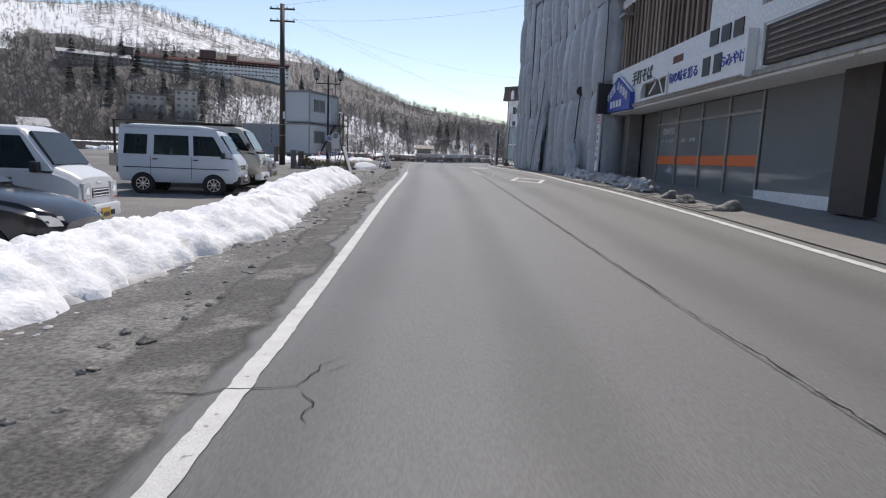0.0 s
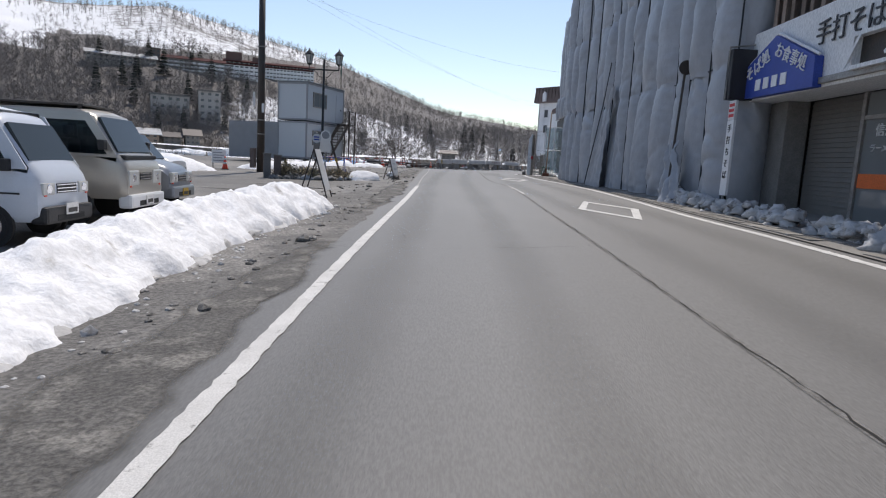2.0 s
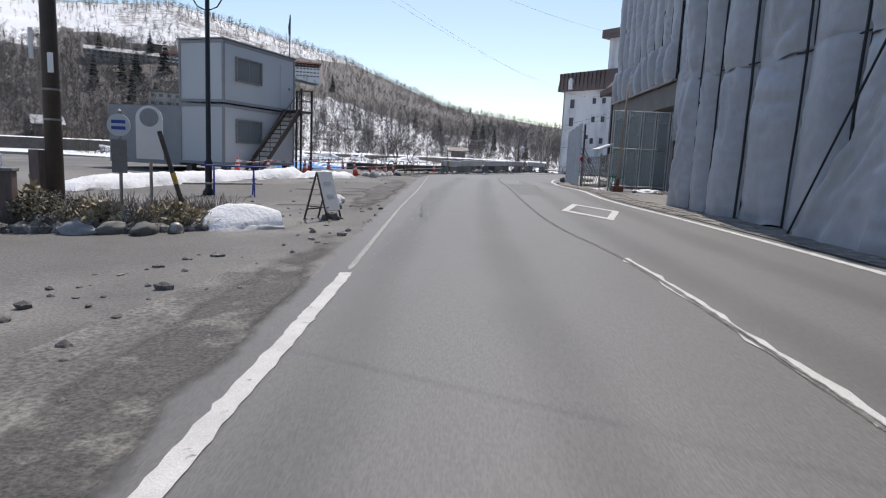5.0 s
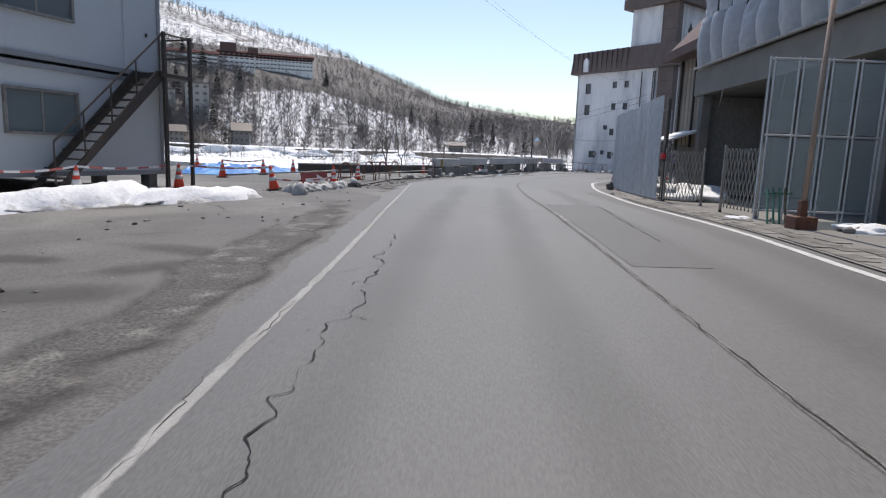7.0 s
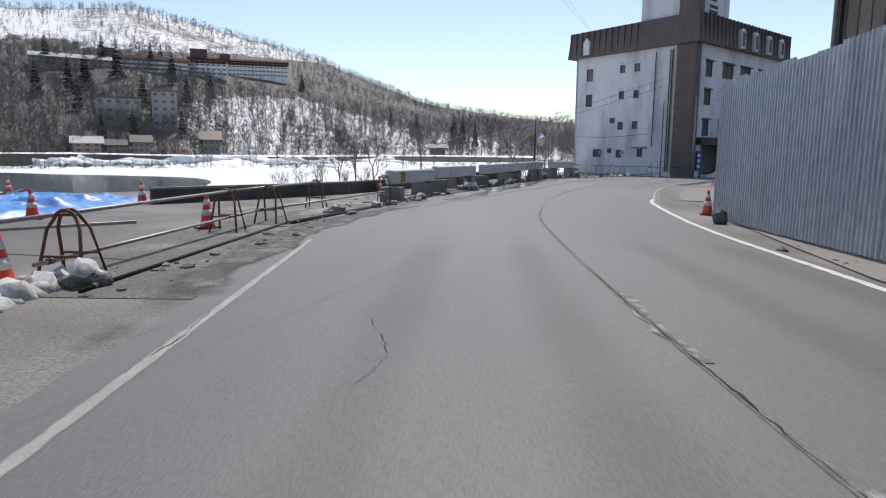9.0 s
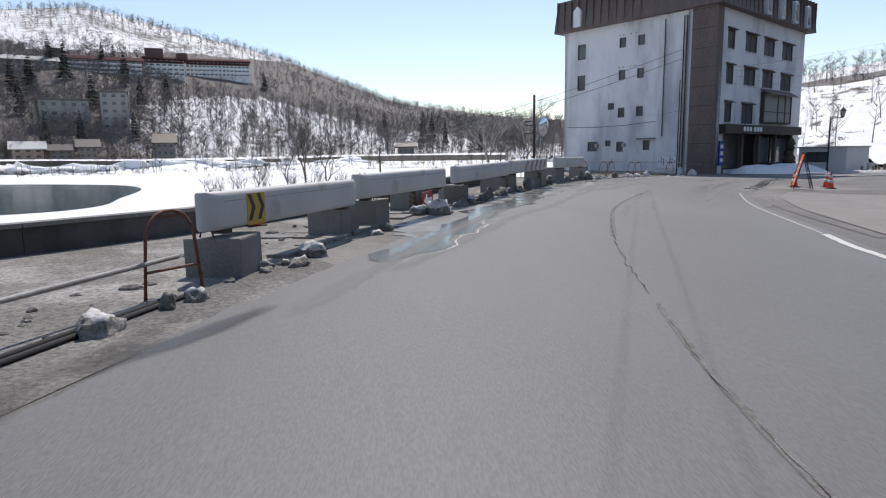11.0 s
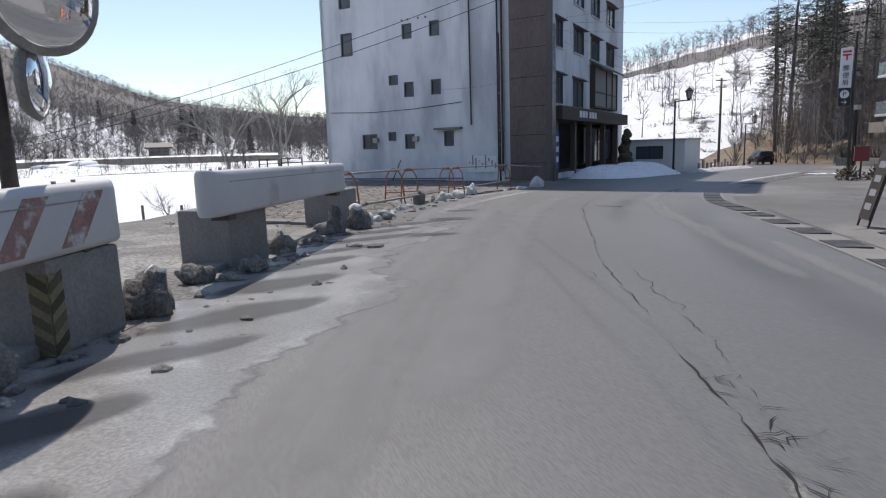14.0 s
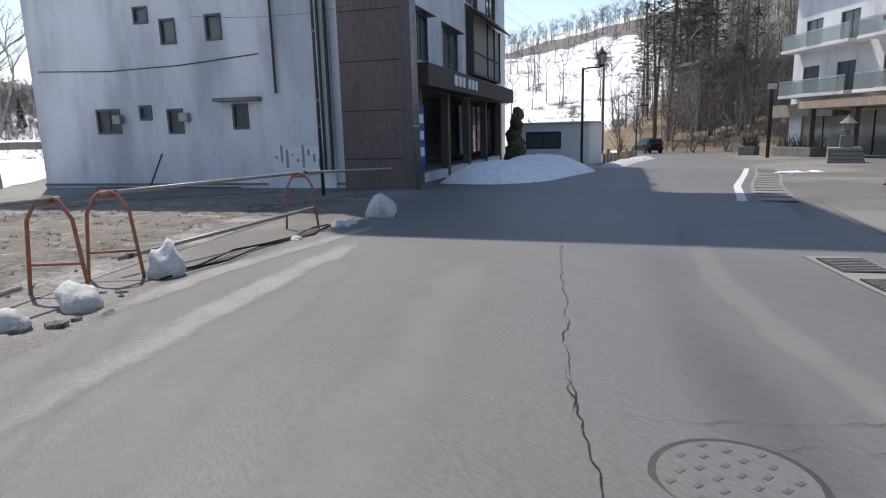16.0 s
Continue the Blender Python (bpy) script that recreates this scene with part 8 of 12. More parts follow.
# ---- snow ----
def snow_ridge(name, foot, width, height, label, seed, inner=-1, cols=16, step=0.22, ends=1.6, mat=SNOW, steep=0.35, bumpy=1.0, parent=None, dirty=True, rise=1.0):
    """A ploughed ridge of snow along a foot line; the other foot lies width to its left (inner -1) or right."""
    pts = smooth_line(foot, step)
    bm = bmesh.new()
    rows = []
    total = len(pts) * step
    for i, (x, y) in enumerate(pts):
        a, b = pts[max(i - 1, 0)], pts[min(i + 1, len(pts) - 1)]
        d = Vector((b[0] - a[0], b[1] - a[1], 0)).normalized()
        nrm = Vector((-d.y, d.x, 0)) * -inner
        s = i * step
        e = min(1.0, min(s, total - s) / ends)
        e = math.sqrt(max(0.0, 1 - (1 - e) ** 2))
        h = height * e * (0.86 + 0.22 * noise.noise((s * 0.3, seed, 0)) + 0.07 * noise.noise((s * 1.3, seed, 5))) * float(np.interp(s / total, [0.0, 0.65, 0.9], [rise, rise, 1.0]))
        row = []
        for j in range(cols + 1):
            u = j / cols
            w = width * (0.45 + 0.55 * e)
            jag = (0.26 * noise.noise((s * 1.1, seed, u * 2)) + 0.16 * noise.noise((s * 3.7, seed, u * 3))) * (1 - u) ** 5
            p = Vector((x, y, 0)) + nrm * (u * w + jag)
            prof = (u / steep) ** 0.75 if u < steep else max(0.0, 1 - ((u - steep) / (1 - steep)) ** 1.8)
            z = ground_z(p.x, p.y) + h * prof
            if 0 < j < cols:
                z += bumpy * (0.07 * noise.noise((p.x * 2.2, p.y * 2.2, seed)) + 0.045 * noise.noise((p.x * 6, p.y * 6, seed)) - 0.04 * max(0, noise.noise((p.x * 11, p.y * 11, seed))) ) * min(1, prof * 2)
            row.append(bm.verts.new((p.x, p.y, z - (0.04 if j in (0, cols) else 0))))
        rows.append(row)
    for a, b in zip(rows, rows[1:]):
        for k in range(cols):
            bm.faces.new((a[k], a[k + 1], b[k + 1], b[k]))
    bmesh.ops.recalc_face_normals(bm, faces=bm.faces)
    if sum(f.normal.z for f in bm.faces) < 0:
        bmesh.ops.reverse_faces(bm, faces=bm.faces)
    if parent:
        return part(name, bm, mat, parent, label, smooth=True)
    bank = tagged(part(name, bm, mat, smooth=True), label, "snow bank")
    if dirty:
        snow_ridge("dirty_foot", foot, width * 0.17, 0.09, "grey dirty crust along the foot", seed + 4, inner, 8, 0.1, 0.8, DIRTY_SNOW, 0.4, 1.1, bank)
    return bank


snow_ridge("snow_bank", [(-4.5, -41), (-3.6, -35), (-2.9, -29.4), (-2.3, -26), (-2.5, -23), (-2.7, -20.8), (-2.8, -17.5), (-2.5, -13.4), (-2.9, -11.9)], 2.35, 0.74, "long ploughed bank of bright melting snow beside the lot", 3.1, cols=34, step=0.09, bumpy=1.7, rise=0.8)
snow_ridge("snow_mound", [(-13.6, -3.5), (-12.9, -0.5), (-12.2, 1.5), (-11.6, 3.2)], 3.6, 0.92, "heaped snow pile at the back of the lot", 7.7, ends=2.4)
snow_ridge("snow_bank", [(-10.6, 6.5), (-9.4, 10.3), (-8.5, 12.9), (-7.2, 15.2), (-7.0, 17.0), (-7.4, 18.4)], 2.0, 0.42, "low melting snow bank before the site office", 11.3, ends=1.2, steep=0.25)
snow_ridge("snow_bank", [(-6.6, 15.9), (-5.6, 17.4), (-5.0, 18.9)], 1.5, 0.34, "small melting snow ridge on the lot", 13.9, ends=0.9, steep=0.3)
snow_ridge("snow_mound", [(-4.9, 0.6), (-4.0, 0.55), (-3.1, 1.0)], 1.5, 0.5, "rounded mound of old snow by the planting bed", 17.2, ends=0.9, inner=-1)


def clods(name, spots, seed, mat, label, category, lo=0.03, hi=0.12):
    rnd = random.Random(seed)
    bm = bmesh.new()
    for x, y in spots:
        s = rnd.uniform(lo, hi) * (1.9 if rnd.random() < 0.1 else 1)
        lump(bm, (x, y, ground_z(x, y) - s * 0.15), (s * rnd.uniform(0.8, 1.4), s * rnd.uniform(0.8, 1.3), s * rnd.uniform(0.5, 1.0)), rnd.random() * 90, 0.5, 1)
    return tagged(part(name, bm, mat, kind="stuff"), label, category, kind="stuff")


rnd4 = random.Random(44)
spots = []
for k in range(330):
    y = rnd4.uniform(-36, -11)
    x = np.interp(y, [-41, -35, -29.4, -26, -20.8, -17.5, -13.4, -11.9], [-4.5, -3.6, -2.9, -2.3, -2.7, -2.8, -2.5, -2.9])
    spots.append((x + rnd4.gauss(0.12, 0.16), y))
clods("dirty_snow_clods", spots, 5, DIRTY_SNOW, "dirty snow clods along the foot of the bank", "snow", 0.012, 0.04)
spots = [(rnd4.uniform(-4.2, -1.75) if y > -11 else rnd4.uniform(-2.2, -1.75), y) for y in [rnd4.uniform(-34, 6) for _ in range(330)]]
spots += [(rnd4.uniform(-6.0, -2.6), rnd4.uniform(6, 23)) for _ in range(55)]
spots += [(rnd4.uniform(5.9, 6.9), rnd4.uniform(-24, 30)) for _ in range(160)]
clods("loose_stones", spots, 6, ROCK, "loose stones and grit on the road shoulder", "gravel", 0.012, 0.05)
spots = [(np.interp(y, [24, 31, 41, 46.7, 52, 57, 62, 70], [-3.5, -2.9, -2.6, -0.6, 3.6, 6.7, 9.4, 14.6]) + rnd4.gauss(0.1, 0.35), y) for y in [rnd4.uniform(24, 70) for _ in range(320)]]
clods("loose_rubble", spots, 9, ROCK, "loose rubble along the broken road edge", "gravel", 0.015, 0.07)


def stone(x, y, size, seed, label, mat=ROCK, cap=0.0, group="edge stones"):
    b = bmesh.new()
    rough, facet = (0.25, 0.0) if mat is SNOW else (0.42, 0.06) if mat is PALE_STONE else (0.6, 0.1)
    lump(b, (0, 0, 0), size, seed, rough, 3, 0.3, facet)
    t = thing("stone", put(x, y, seed * 50, -0.02), label, "stone", group)
    part("rock", b, ROCK if mat is SNOW else mat, t, smooth=True)
    if cap:
        c = bmesh.new()
        lump(c, (0, 0, 0), size, seed, rough, 3, 0.3, facet)
        top = max(v.co.z for v in c.verts)
        for v in c.verts:
            lift = (v.co.z / top - (1.1 - cap * 0.75)) * 4 + 0.8 * noise.noise(v.co * 7 + Vector((seed, 0, 0)))
            k = 0.9 + 0.15 / (1 + math.exp(-3 * lift))
            v.co = Vector((v.co.x * k, v.co.y * k, v.co.z * k))
        part("snow_cap", c, SNOW if mat is SNOW else DIRTY_SNOW, t, "crust of old snow", smooth=True)
    return t


stone(-2.6, 2.62, (0.16, 0.16, 0.14), 1.3, "round grey stone on the lot", cap=0)
stone(-3.0, 4.95, (0.16, 0.16, 0.24), 2.3, "upright lump of old snow with a dirty foot", SNOW, 1.2)
stone(-3.28, 6.57, (0.19, 0.17, 0.19), 3.1, "round lump of old snow with a dirty foot", SNOW, 1.2)
stone(-4.42, 20.15, (0.19, 0.18, 0.24), 4.4, "large rounded boulder with snow on top", PALE_STONE, 0.5)
stone(-3.75, 24.6, (0.22, 0.2, 0.2), 5.9, "stone crusted with old snow", cap=0.9)
# stones set along the kerb
for k, (x, y, w, h, c) in enumerate([(-2.75, 34.3, 0.24, 0.2, 0.6), (-1.9, 36.3, 0.2, 0.19, 0.5), (-1.63, 37.15, 0.08, 0.15, 0), (-1.5, 37.52, 0.13, 0.14, 0.5), (-1.26, 39.35, 0.13, 0.12, 0.6), (-1.16, 39.1, 0.1, 0.09, 0), (-1.0, 39.6, 0.09, 0.08, 0.5), (-1.42, 38.45, 0.07, 0.06, 0), (-0.75, 40.36, 0.2, 0.2, 0.9), (-0.8, 39.5, 0.15, 0.13, 0.5), (0.17, 43.44, 0.15, 0.16, 0), (0.03, 42.87, 0.16, 0.1, 0.7), (0.34, 43.8, 0.1, 0.07, 0), (1.38, 46.5, 0.33, 0.34, 0.85), (0.83, 46.43, 0.2, 0.22, 0.6), (1.98, 48.34, 0.2, 0.14, 0), (2.1, 48.61, 0.17, 0.22, 0), (2.37, 48.95, 0.15, 0.26, 0.6), (2.88, 50.34, 0.16, 0.16, 0), (2.82, 49.99, 0.17, 0.24, 0), (2.6, 49.4, 0.22, 0.07, 0), (2.3, 49.3, 0.2, 0.14, 0.5), (3.09, 51.0, 0.22, 0.3, 0), (3.72, 52.19, 0.22, 0.22, 0), (3.52, 51.99, 0.2, 0.12, 0), (4.08, 53.09, 0.18, 0.16, 0.4), (4.56, 54.11, 0.2, 0.16, 0), (4.62, 53.56, 0.2, 0.12, 0.3), (5.03, 54.56, 0.19, 0.4, 0), (5.56, 55.72, 0.15, 0.34, 0), (5.24, 55.3, 0.12, 0.15, 0), (6.35, 57.2, 0.22, 0.36, 0.3), (6.02, 56.83, 0.1, 0.08, 0), (6.76, 58.22, 0.15, 0.2, 0), (7.35, 58.7, 0.16, 0.17, 0), (7.04, 58.31, 0.2, 0.08, 0), (7.81, 59.82, 0.17, 0.26, 0), (8.2, 60.4, 0.11, 0.1, 0), (8.7, 61.46, 0.18, 0.18, 0), (8.96, 61.58, 0.15, 0.4, 0), (9.46, 62.08, 0.2, 0.34, 0.5), (10.12, 63.6, 0.1, 0.1, 0), (10.33, 63.49, 0.16, 0.16, 0.5)]):
    stone(x, y, (w, w * 0.85, h * 0.85), k * 1.7 + 0.4, "rough stone with old snow at the broken kerb" if c else "rough dark stone at the broken kerb", cap=c)
for k, (x, y, w, h) in enumerate([(9.75, 62.75, 0.17, 0.3), (10.1, 63.2, 0.12, 0.16), (10.65, 64.0, 0.13, 0.14), (10.95, 64.8, 0.1, 0.1), (11.4, 65.6, 0.12, 0.12), (11.9, 66.4, 0.1, 0.1), (13.63, 68.4, 0.17, 0.3), (14.08, 69.0, 0.14, 0.2), (14.6, 69.4, 0.2, 0.3), (15.53, 70.4, 0.18, 0.42), (17.6, 71.9, 0.1, 0.1), (18.8, 72.9, 0.18, 0.16), (19.1, 73.1, 0.14, 0.12), (20.0, 73.6, 0.26, 0.5)]):
    stone(x, y, (w, w * 0.85, h * 0.68), k * 2.3 + 9, "pale stone lining the road edge", PALE_STONE, 0.0, "pale edge stones")
stone(12.48, 67.2, (0.17, 0.15, 0.3), 7.7, "dark pointed stone between pale ones", ROCK, 0.0, "pale edge stones")
# heap of dirty snow against the arrow board
b = bmesh.new()
for k in range(70):
    u = rnd4.random()
    s = rnd4.uniform(0.06, 0.22)
    lump(b, (-4.75 + u * 0.7 + rnd4.gauss(0, 0.11), 21.0 + u * 3.6 + rnd4.gauss(0, 0.1), 0.2), (s * 1.2, s, s * 0.95), k * 1.9, 0.9, 2)
tagged(part("snow_rubble", b, DIRTY_SNOW, smooth=True), "lumpy dirty snow heaped before the arrow board", "snow")
b = bmesh.new()
for k in range(320):
    y = rnd4.choice((-18.9, -18.5, -17.6, -15.4, -14.8, -13.4, -12.0, -10.9, -10.2)) + rnd4.gauss(0, 0.45)
    s = rnd4.uniform(0.04, 0.14)
    x = 6.5 + rnd4.gauss(0, 0.14)
    lump(b, (x, y, ground_z(6.5, y) - 0.03 + max(0, 0.3 - abs(x - 6.5)) * rnd4.random()), (s * 1.1, s * 1.1, s), k * 1.3, 0.7, 2, 0.3, 0.35)
tagged(part("snow_rubble", b, DIRTY_SNOW, smooth=True), "broken dirty snow lumps along the kerb", "snow")
for k, (x, y) in enumerate([(6.2, -22.6), (6.45, -24.2), (6.3, -21.4)]):
    stone(x, y, (0.24, 0.2, 0.16), k + 31.5, "rough stone at the shop kerb", group="kerb stones")
stone(6.9, 32.9, (0.16, 0.16, 0.26), 51.2, "pointed stone by the sheet fence", group="kerb stones")


# ---- lot furniture ----
def a_board(m, w, h, label, lines, mat=SIGN_WHITE, lean=17):
    t = thing("sandwich_board", m, label, "sign board", "sandwich boards")
    for s in (-1, 1):
        r = Matrix.Translation((0, 0, h)) @ Matrix.Rotation(radians(lean * s), 4, "X") @ Matrix.Translation((0, 0, -h))
        fr = bmesh.new()
        for x in (-w / 2, w / 2 - 0.03):
            add_box(fr, x, x + 0.03, -0.015, 0.015, -0.06, h, m=r)
        for z in (0.16, h - 0.03):
            add_box(fr, -w / 2 + 0.03, w / 2 - 0.03, -0.012, 0.012, z, z + 0.03, m=r)
        f = part("frame", fr, DARK_STEEL, t)
        if s < 0:
            pn = bmesh.new()
            add_box(pn, -w / 2 + 0.01, w / 2 - 0.01, -0.03, -0.017, 0.16, h - 0.01, 0.004, r)
            p = part("panel", pn, mat, t, "weathered white panel")
            for k in range(lines):
                ln = bmesh.new()
                z = 0.3 + (h - 0.45) * (k + 0.5) / lines
                add_box(ln, -w * 0.22 - 0.02 * (k % 3), w * 0.24, -0.034, -0.031, z, z + 0.07, m=r)
                part("writing_bar", ln, UNIT_GREY, p)
    tie = bmesh.new()
    add_box(tie, -w / 2 + 0.04, -w / 2 + 0.07, -0.28, 0.28, 0.26, 0.28)
    part("stay", tie, DARK_STEEL, t)
    return t


a_board(put(-3.75, -9.2, 82), 0.46, 1.4, "plain white sandwich board leaning on a steel stand", 0)
a_board(put(-2.8, 2.75, 66), 0.5, 1.0, "worn white sandwich board with torn sheet", 2)


def utility_pole(x, y, h, label, arms=True, r=0.17, mat=DARK_STEEL):
    t = thing("utility_pole", put(x, y, 0, -0.3), label, "utility pole", "utility poles")
    part("mast", tube((0, 0, 0), (0, 0, h), r, r * 0.72, 14), mat, t, smooth=True)
    bands = bmesh.new()
    for z in (2.2, 2.9, h * 0.62):
        add_lathe(bands, [(r * 1.04, z), (r * 1.04, z + 0.05)], 14)
    part("bands", bands, PIPE, t)
    if arms:
        for z in (h - 0.35, h - 1.1):
            part("crossarm", box(-0.8, 0.8, -0.05, 0.05, z, z + 0.09), DARK_STEEL, t)
            for x2 in (-0.72, -0.3, 0.3, 0.72):
                part("insulator", lathe([(0.03, z + 0.09), (0.055, z + 0.12), (0.03, z + 0.15), (0.055, z + 0.18), (0.02, z + 0.22)], 8, (x2, 0, 0)), CONE_WHITE, t)
        if h > 10.6:
            part("transformer", lathe([(0.24, h - 2.6), (0.26, h - 2.55), (0.26, h - 1.85), (0.2, h - 1.78)], 14, (0.42, 0, 0)), UNIT_FRAME, t)
    return t


up = utility_pole(-9.75, 4.35, 10.5, "dark tall utility pole beside the lot", True, 0.2)
part("notice_plate", box(0.1, 0.22, -0.24, -0.2, 3.3, 3.75), SIGN_WHITE, up, "small white notice plate")
part("tilted_notice", box(-0.35, -0.25, -0.22, -0.19, 3.6, 4.3), CONE_WHITE, up, "white strip notice")
part("meter_box", box(-0.5, -0.25, -0.2, 0.1, 0.5, 1.5, 0.01), BROWN_METAL, up, "brown box at the foot")


def lantern(t, x, z):
    cage = bmesh.new()
    for k in range(6):
        a = k * math.pi / 3
        add_tube(cage, (x + 0.13 * math.cos(a), 0.13 * math.sin(a), z), (x + 0.22 * math.cos(a), 0.22 * math.sin(a), z + 0.46), 0.014, n=5)
    add_lathe(cage, [(0.03, z - 0.12), (0.14, z - 0.04), (0.14, z)], 6, (x, 0, 0))
    add_lathe(cage, [(0.28, z + 0.45), (0.25, z + 0.5), (0.1, z + 0.66), (0.05, z + 0.7), (0.03, z + 0.8)], 6, (x, 0, 0))
    ln = part("lantern", cage, BLACK_STEEL, t, "black six-sided lantern")
    part("lantern_glass", lathe([(0.12, z + 0.005), (0.205, z + 0.445)], 6, (x, 0, 0)), LAMP_GLASS, ln, "frosted lantern glass")


def street_lamp(x, y, h, turn, label, double=True):
    t = thing("street_lamp", put(x, y, turn, -0.02), label, "street lamp", "street lamps")
    part("post", lathe([(0.17, 0), (0.17, 0.12), (0.1, 0.2), (0.1, 0.9), (0.12, 0.95), (0.075, 1.05), (0.06, h), (0.03, h + 0.05), (0.06, h + 0.14), (0.03, h + 0.22), (0.0, h + 0.42)], 12), BLACK_STEEL, t, smooth=True)
    if double:
        arm = bmesh.new()
        add_path(arm, [(-0.85, 0, h - 0.3), (0.85, 0, h - 0.3)], 0.04)
        for s in (-1, 1):
            add_path(arm, [(s * 0.06, 0, h - 0.75), (s * 0.28, 0, h - 0.66), (s * 0.42, 0, h - 0.45), (s * 0.6, 0, h - 0.34)], 0.018, 6)
            add_path(arm, [(s * 0.82, 0, h - 0.3), (s * 0.82, 0, h - 0.1)], 0.03)
        part("arm", arm, BLACK_STEEL, t)
        lantern(t, -0.82, h + 0.02)
        lantern(t, 0.82, h + 0.02)
    else:
        lantern(t, 0.0, h + 0.15)
    return t


street_lamp(-7.28, 7.45, 5.95, 0, "black ornamental street lamp with two lanterns")

# planting bed between lot and road
b = bmesh.new()
for k in range(30):
    u = k / 29
    x, y = -7.7 + 3.1 * u, -0.75 + 1.35 * u
    s = rnd4.uniform(0.1, 0.2)
    lump(b, (x + rnd4.gauss(0, 0.06), y + rnd4.gauss(0, 0.06), ground_z(x, y) - 0.03), (s * 1.3, s, s), k * 1.37, 0.4, 1)
tagged(part("bed_edging", b, ROCK), "low rough stone edging of the planting bed", "edging", kind="structure")
v, f = [], []
for k in range(330):
    u, w = rnd4.random(), rnd4.random()
    x, y = -7.6 + 3.3 * u - 0.5 * w, -0.6 + 1.3 * u + 2.4 * w
    p = Vector((x, y, ground_z(x, y) - 0.02))
    for _ in range(10):
        a = rnd4.uniform(0, 6.283)
        r = rnd4.uniform(0.05, 0.4)
        stick(v, f, p, p + Vector((math.cos(a) * r, math.sin(a) * r, rnd4.uniform(0.08, 0.3) + 0.35 * rnd4.random() ** 3)), 0.008, 0.004)
for nm, mt, lb, ct, n, sd in (("bed_rubble", ROCK, "loose brown rubble in the planting bed", "rubble", 46, 3.1), ("bed_snow", SNOW, "lumps of old snow in the planting bed", "snow", 14, 8.3)):
    b = bmesh.new()
    for k in range(n):
        u, w = rnd4.random(), rnd4.random()
        x, y = -7.5 + 3.3 * u - 0.5 * w, -0.5 + 1.3 * u + 2.2 * w
        q = rnd4.uniform(0.1, 0.26)
        lump(b, (x, y, ground_z(x, y) + rnd4.uniform(0.0, 0.12)), (q * 1.3, q, q * 0.8), k * 1.7 + sd, 0.5, 1)
    tagged(part(nm, b, mt), lb, ct, kind="stuff")
soup("planting_bed", v, f, LARCH, "dry winter shrubs and twigs in a bed", "shrub")
v, f = [], []
for k in range(900):
    a, r = rnd4.uniform(0, 6.283), rnd4.random() ** 0.5
    p = Vector((-7.0 + 0.55 * r * math.cos(a), 0.0 + 0.5 * r * math.sin(a), 0.0 + rnd4.uniform(0, 0.6) * (1 - r * 0.5)))
    d = Vector((rnd4.gauss(0, 1), rnd4.gauss(0, 1), rnd4.gauss(0.4, 0.6))).normalized() * 0.06
    s = d.cross(Vector((rnd4.random(), 0.3, 1))).normalized() * 0.02
    n = len(v)
    v += [p, p + d * 0.5 + s, p + d, p + d * 0.5 - s]
    f.append((n, n + 1, n + 2, n + 3))
soup("evergreen_shrub", v, f, NEEDLES, "small dark evergreen shrub in the bed", "shrub")
DRY_LEAF = material("pale_dry_leaves", (0.44, 0.39, 0.27), 0.9, color2=(0.27, 0.21, 0.13), scale=6, amount=0.9, island=0.4)
for cx, cy, rx, hz, n, lb in ((-6.3, 0.4, 0.8, 0.5, 900, "pale dry leafy shrub in the bed"), (-7.3, 0.2, 0.5, 0.7, 600, "straggling pale shrub beside the pole"), (-5.1, 0.9, 0.7, 0.45, 900, "pale withered grasses in the bed")):
    v, f = [], []
    for k in range(n):
        a, r = rnd4.uniform(0, 6.283), rnd4.random() ** 0.6
        p = Vector((cx + rx * r * math.cos(a), cy + rx * 0.7 * r * math.sin(a), ground_z(cx, cy) + hz * rnd4.random() ** 0.8 * (1.15 - r * 0.7)))
        d = Vector((rnd4.gauss(0, 1), rnd4.gauss(0, 1), rnd4.gauss(0.3, 0.7))).normalized() * rnd4.uniform(0.1, 0.2)
        blade(v, f, p, p + d, 0.04, Vector((rnd4.uniform(-1, 1), rnd4.uniform(-1, 1), 0.3)).normalized())
    soup("dry_shrub", v, f, DRY_LEAF, lb, "shrub")
for k, (x, y, sx) in enumerate([(-6.2, -0.35, 0.3), (-5.75, -0.1, 0.26), (-5.2, 0.0, 0.32), (-4.8, 0.25, 0.22)]):
    b = bmesh.new()
    lump(b, (0, 0, 0), (sx, sx * 0.6, 0.15), k * 3.3 + 2, 0.4, 3, 0.3)
    t = thing("sandbag", put(x, y, 20 + k * 31), "limp grey-blue sack at the bed's edge", "sack", "sacks")
    part("sack", b, (UNIT_FRAME, CONCRETE, DARK_CONCRETE, PIPE)[k], t, smooth=True)
for x, y, h, w in ((-7.95, -0.35, 1.05, 0.3), (-7.55, -0.15, 1.0, 0.3)):
    t = thing("gate_pillar", put(x, y, 20, -0.03), "weathered brown pillar with a stone cap", "pillar", "bed pillars")
    part("shaft", box(-w / 2, w / 2, -w / 2, w / 2, 0, h, 0.02), BROWN_METAL if x > -7.7 else DARK_CONCRETE, t)
    part("cap", box(-w / 2 - 0.03, w / 2 + 0.03, -w / 2 - 0.03, w / 2 + 0.03, h, h + 0.06, 0.015), CONCRETE, t)


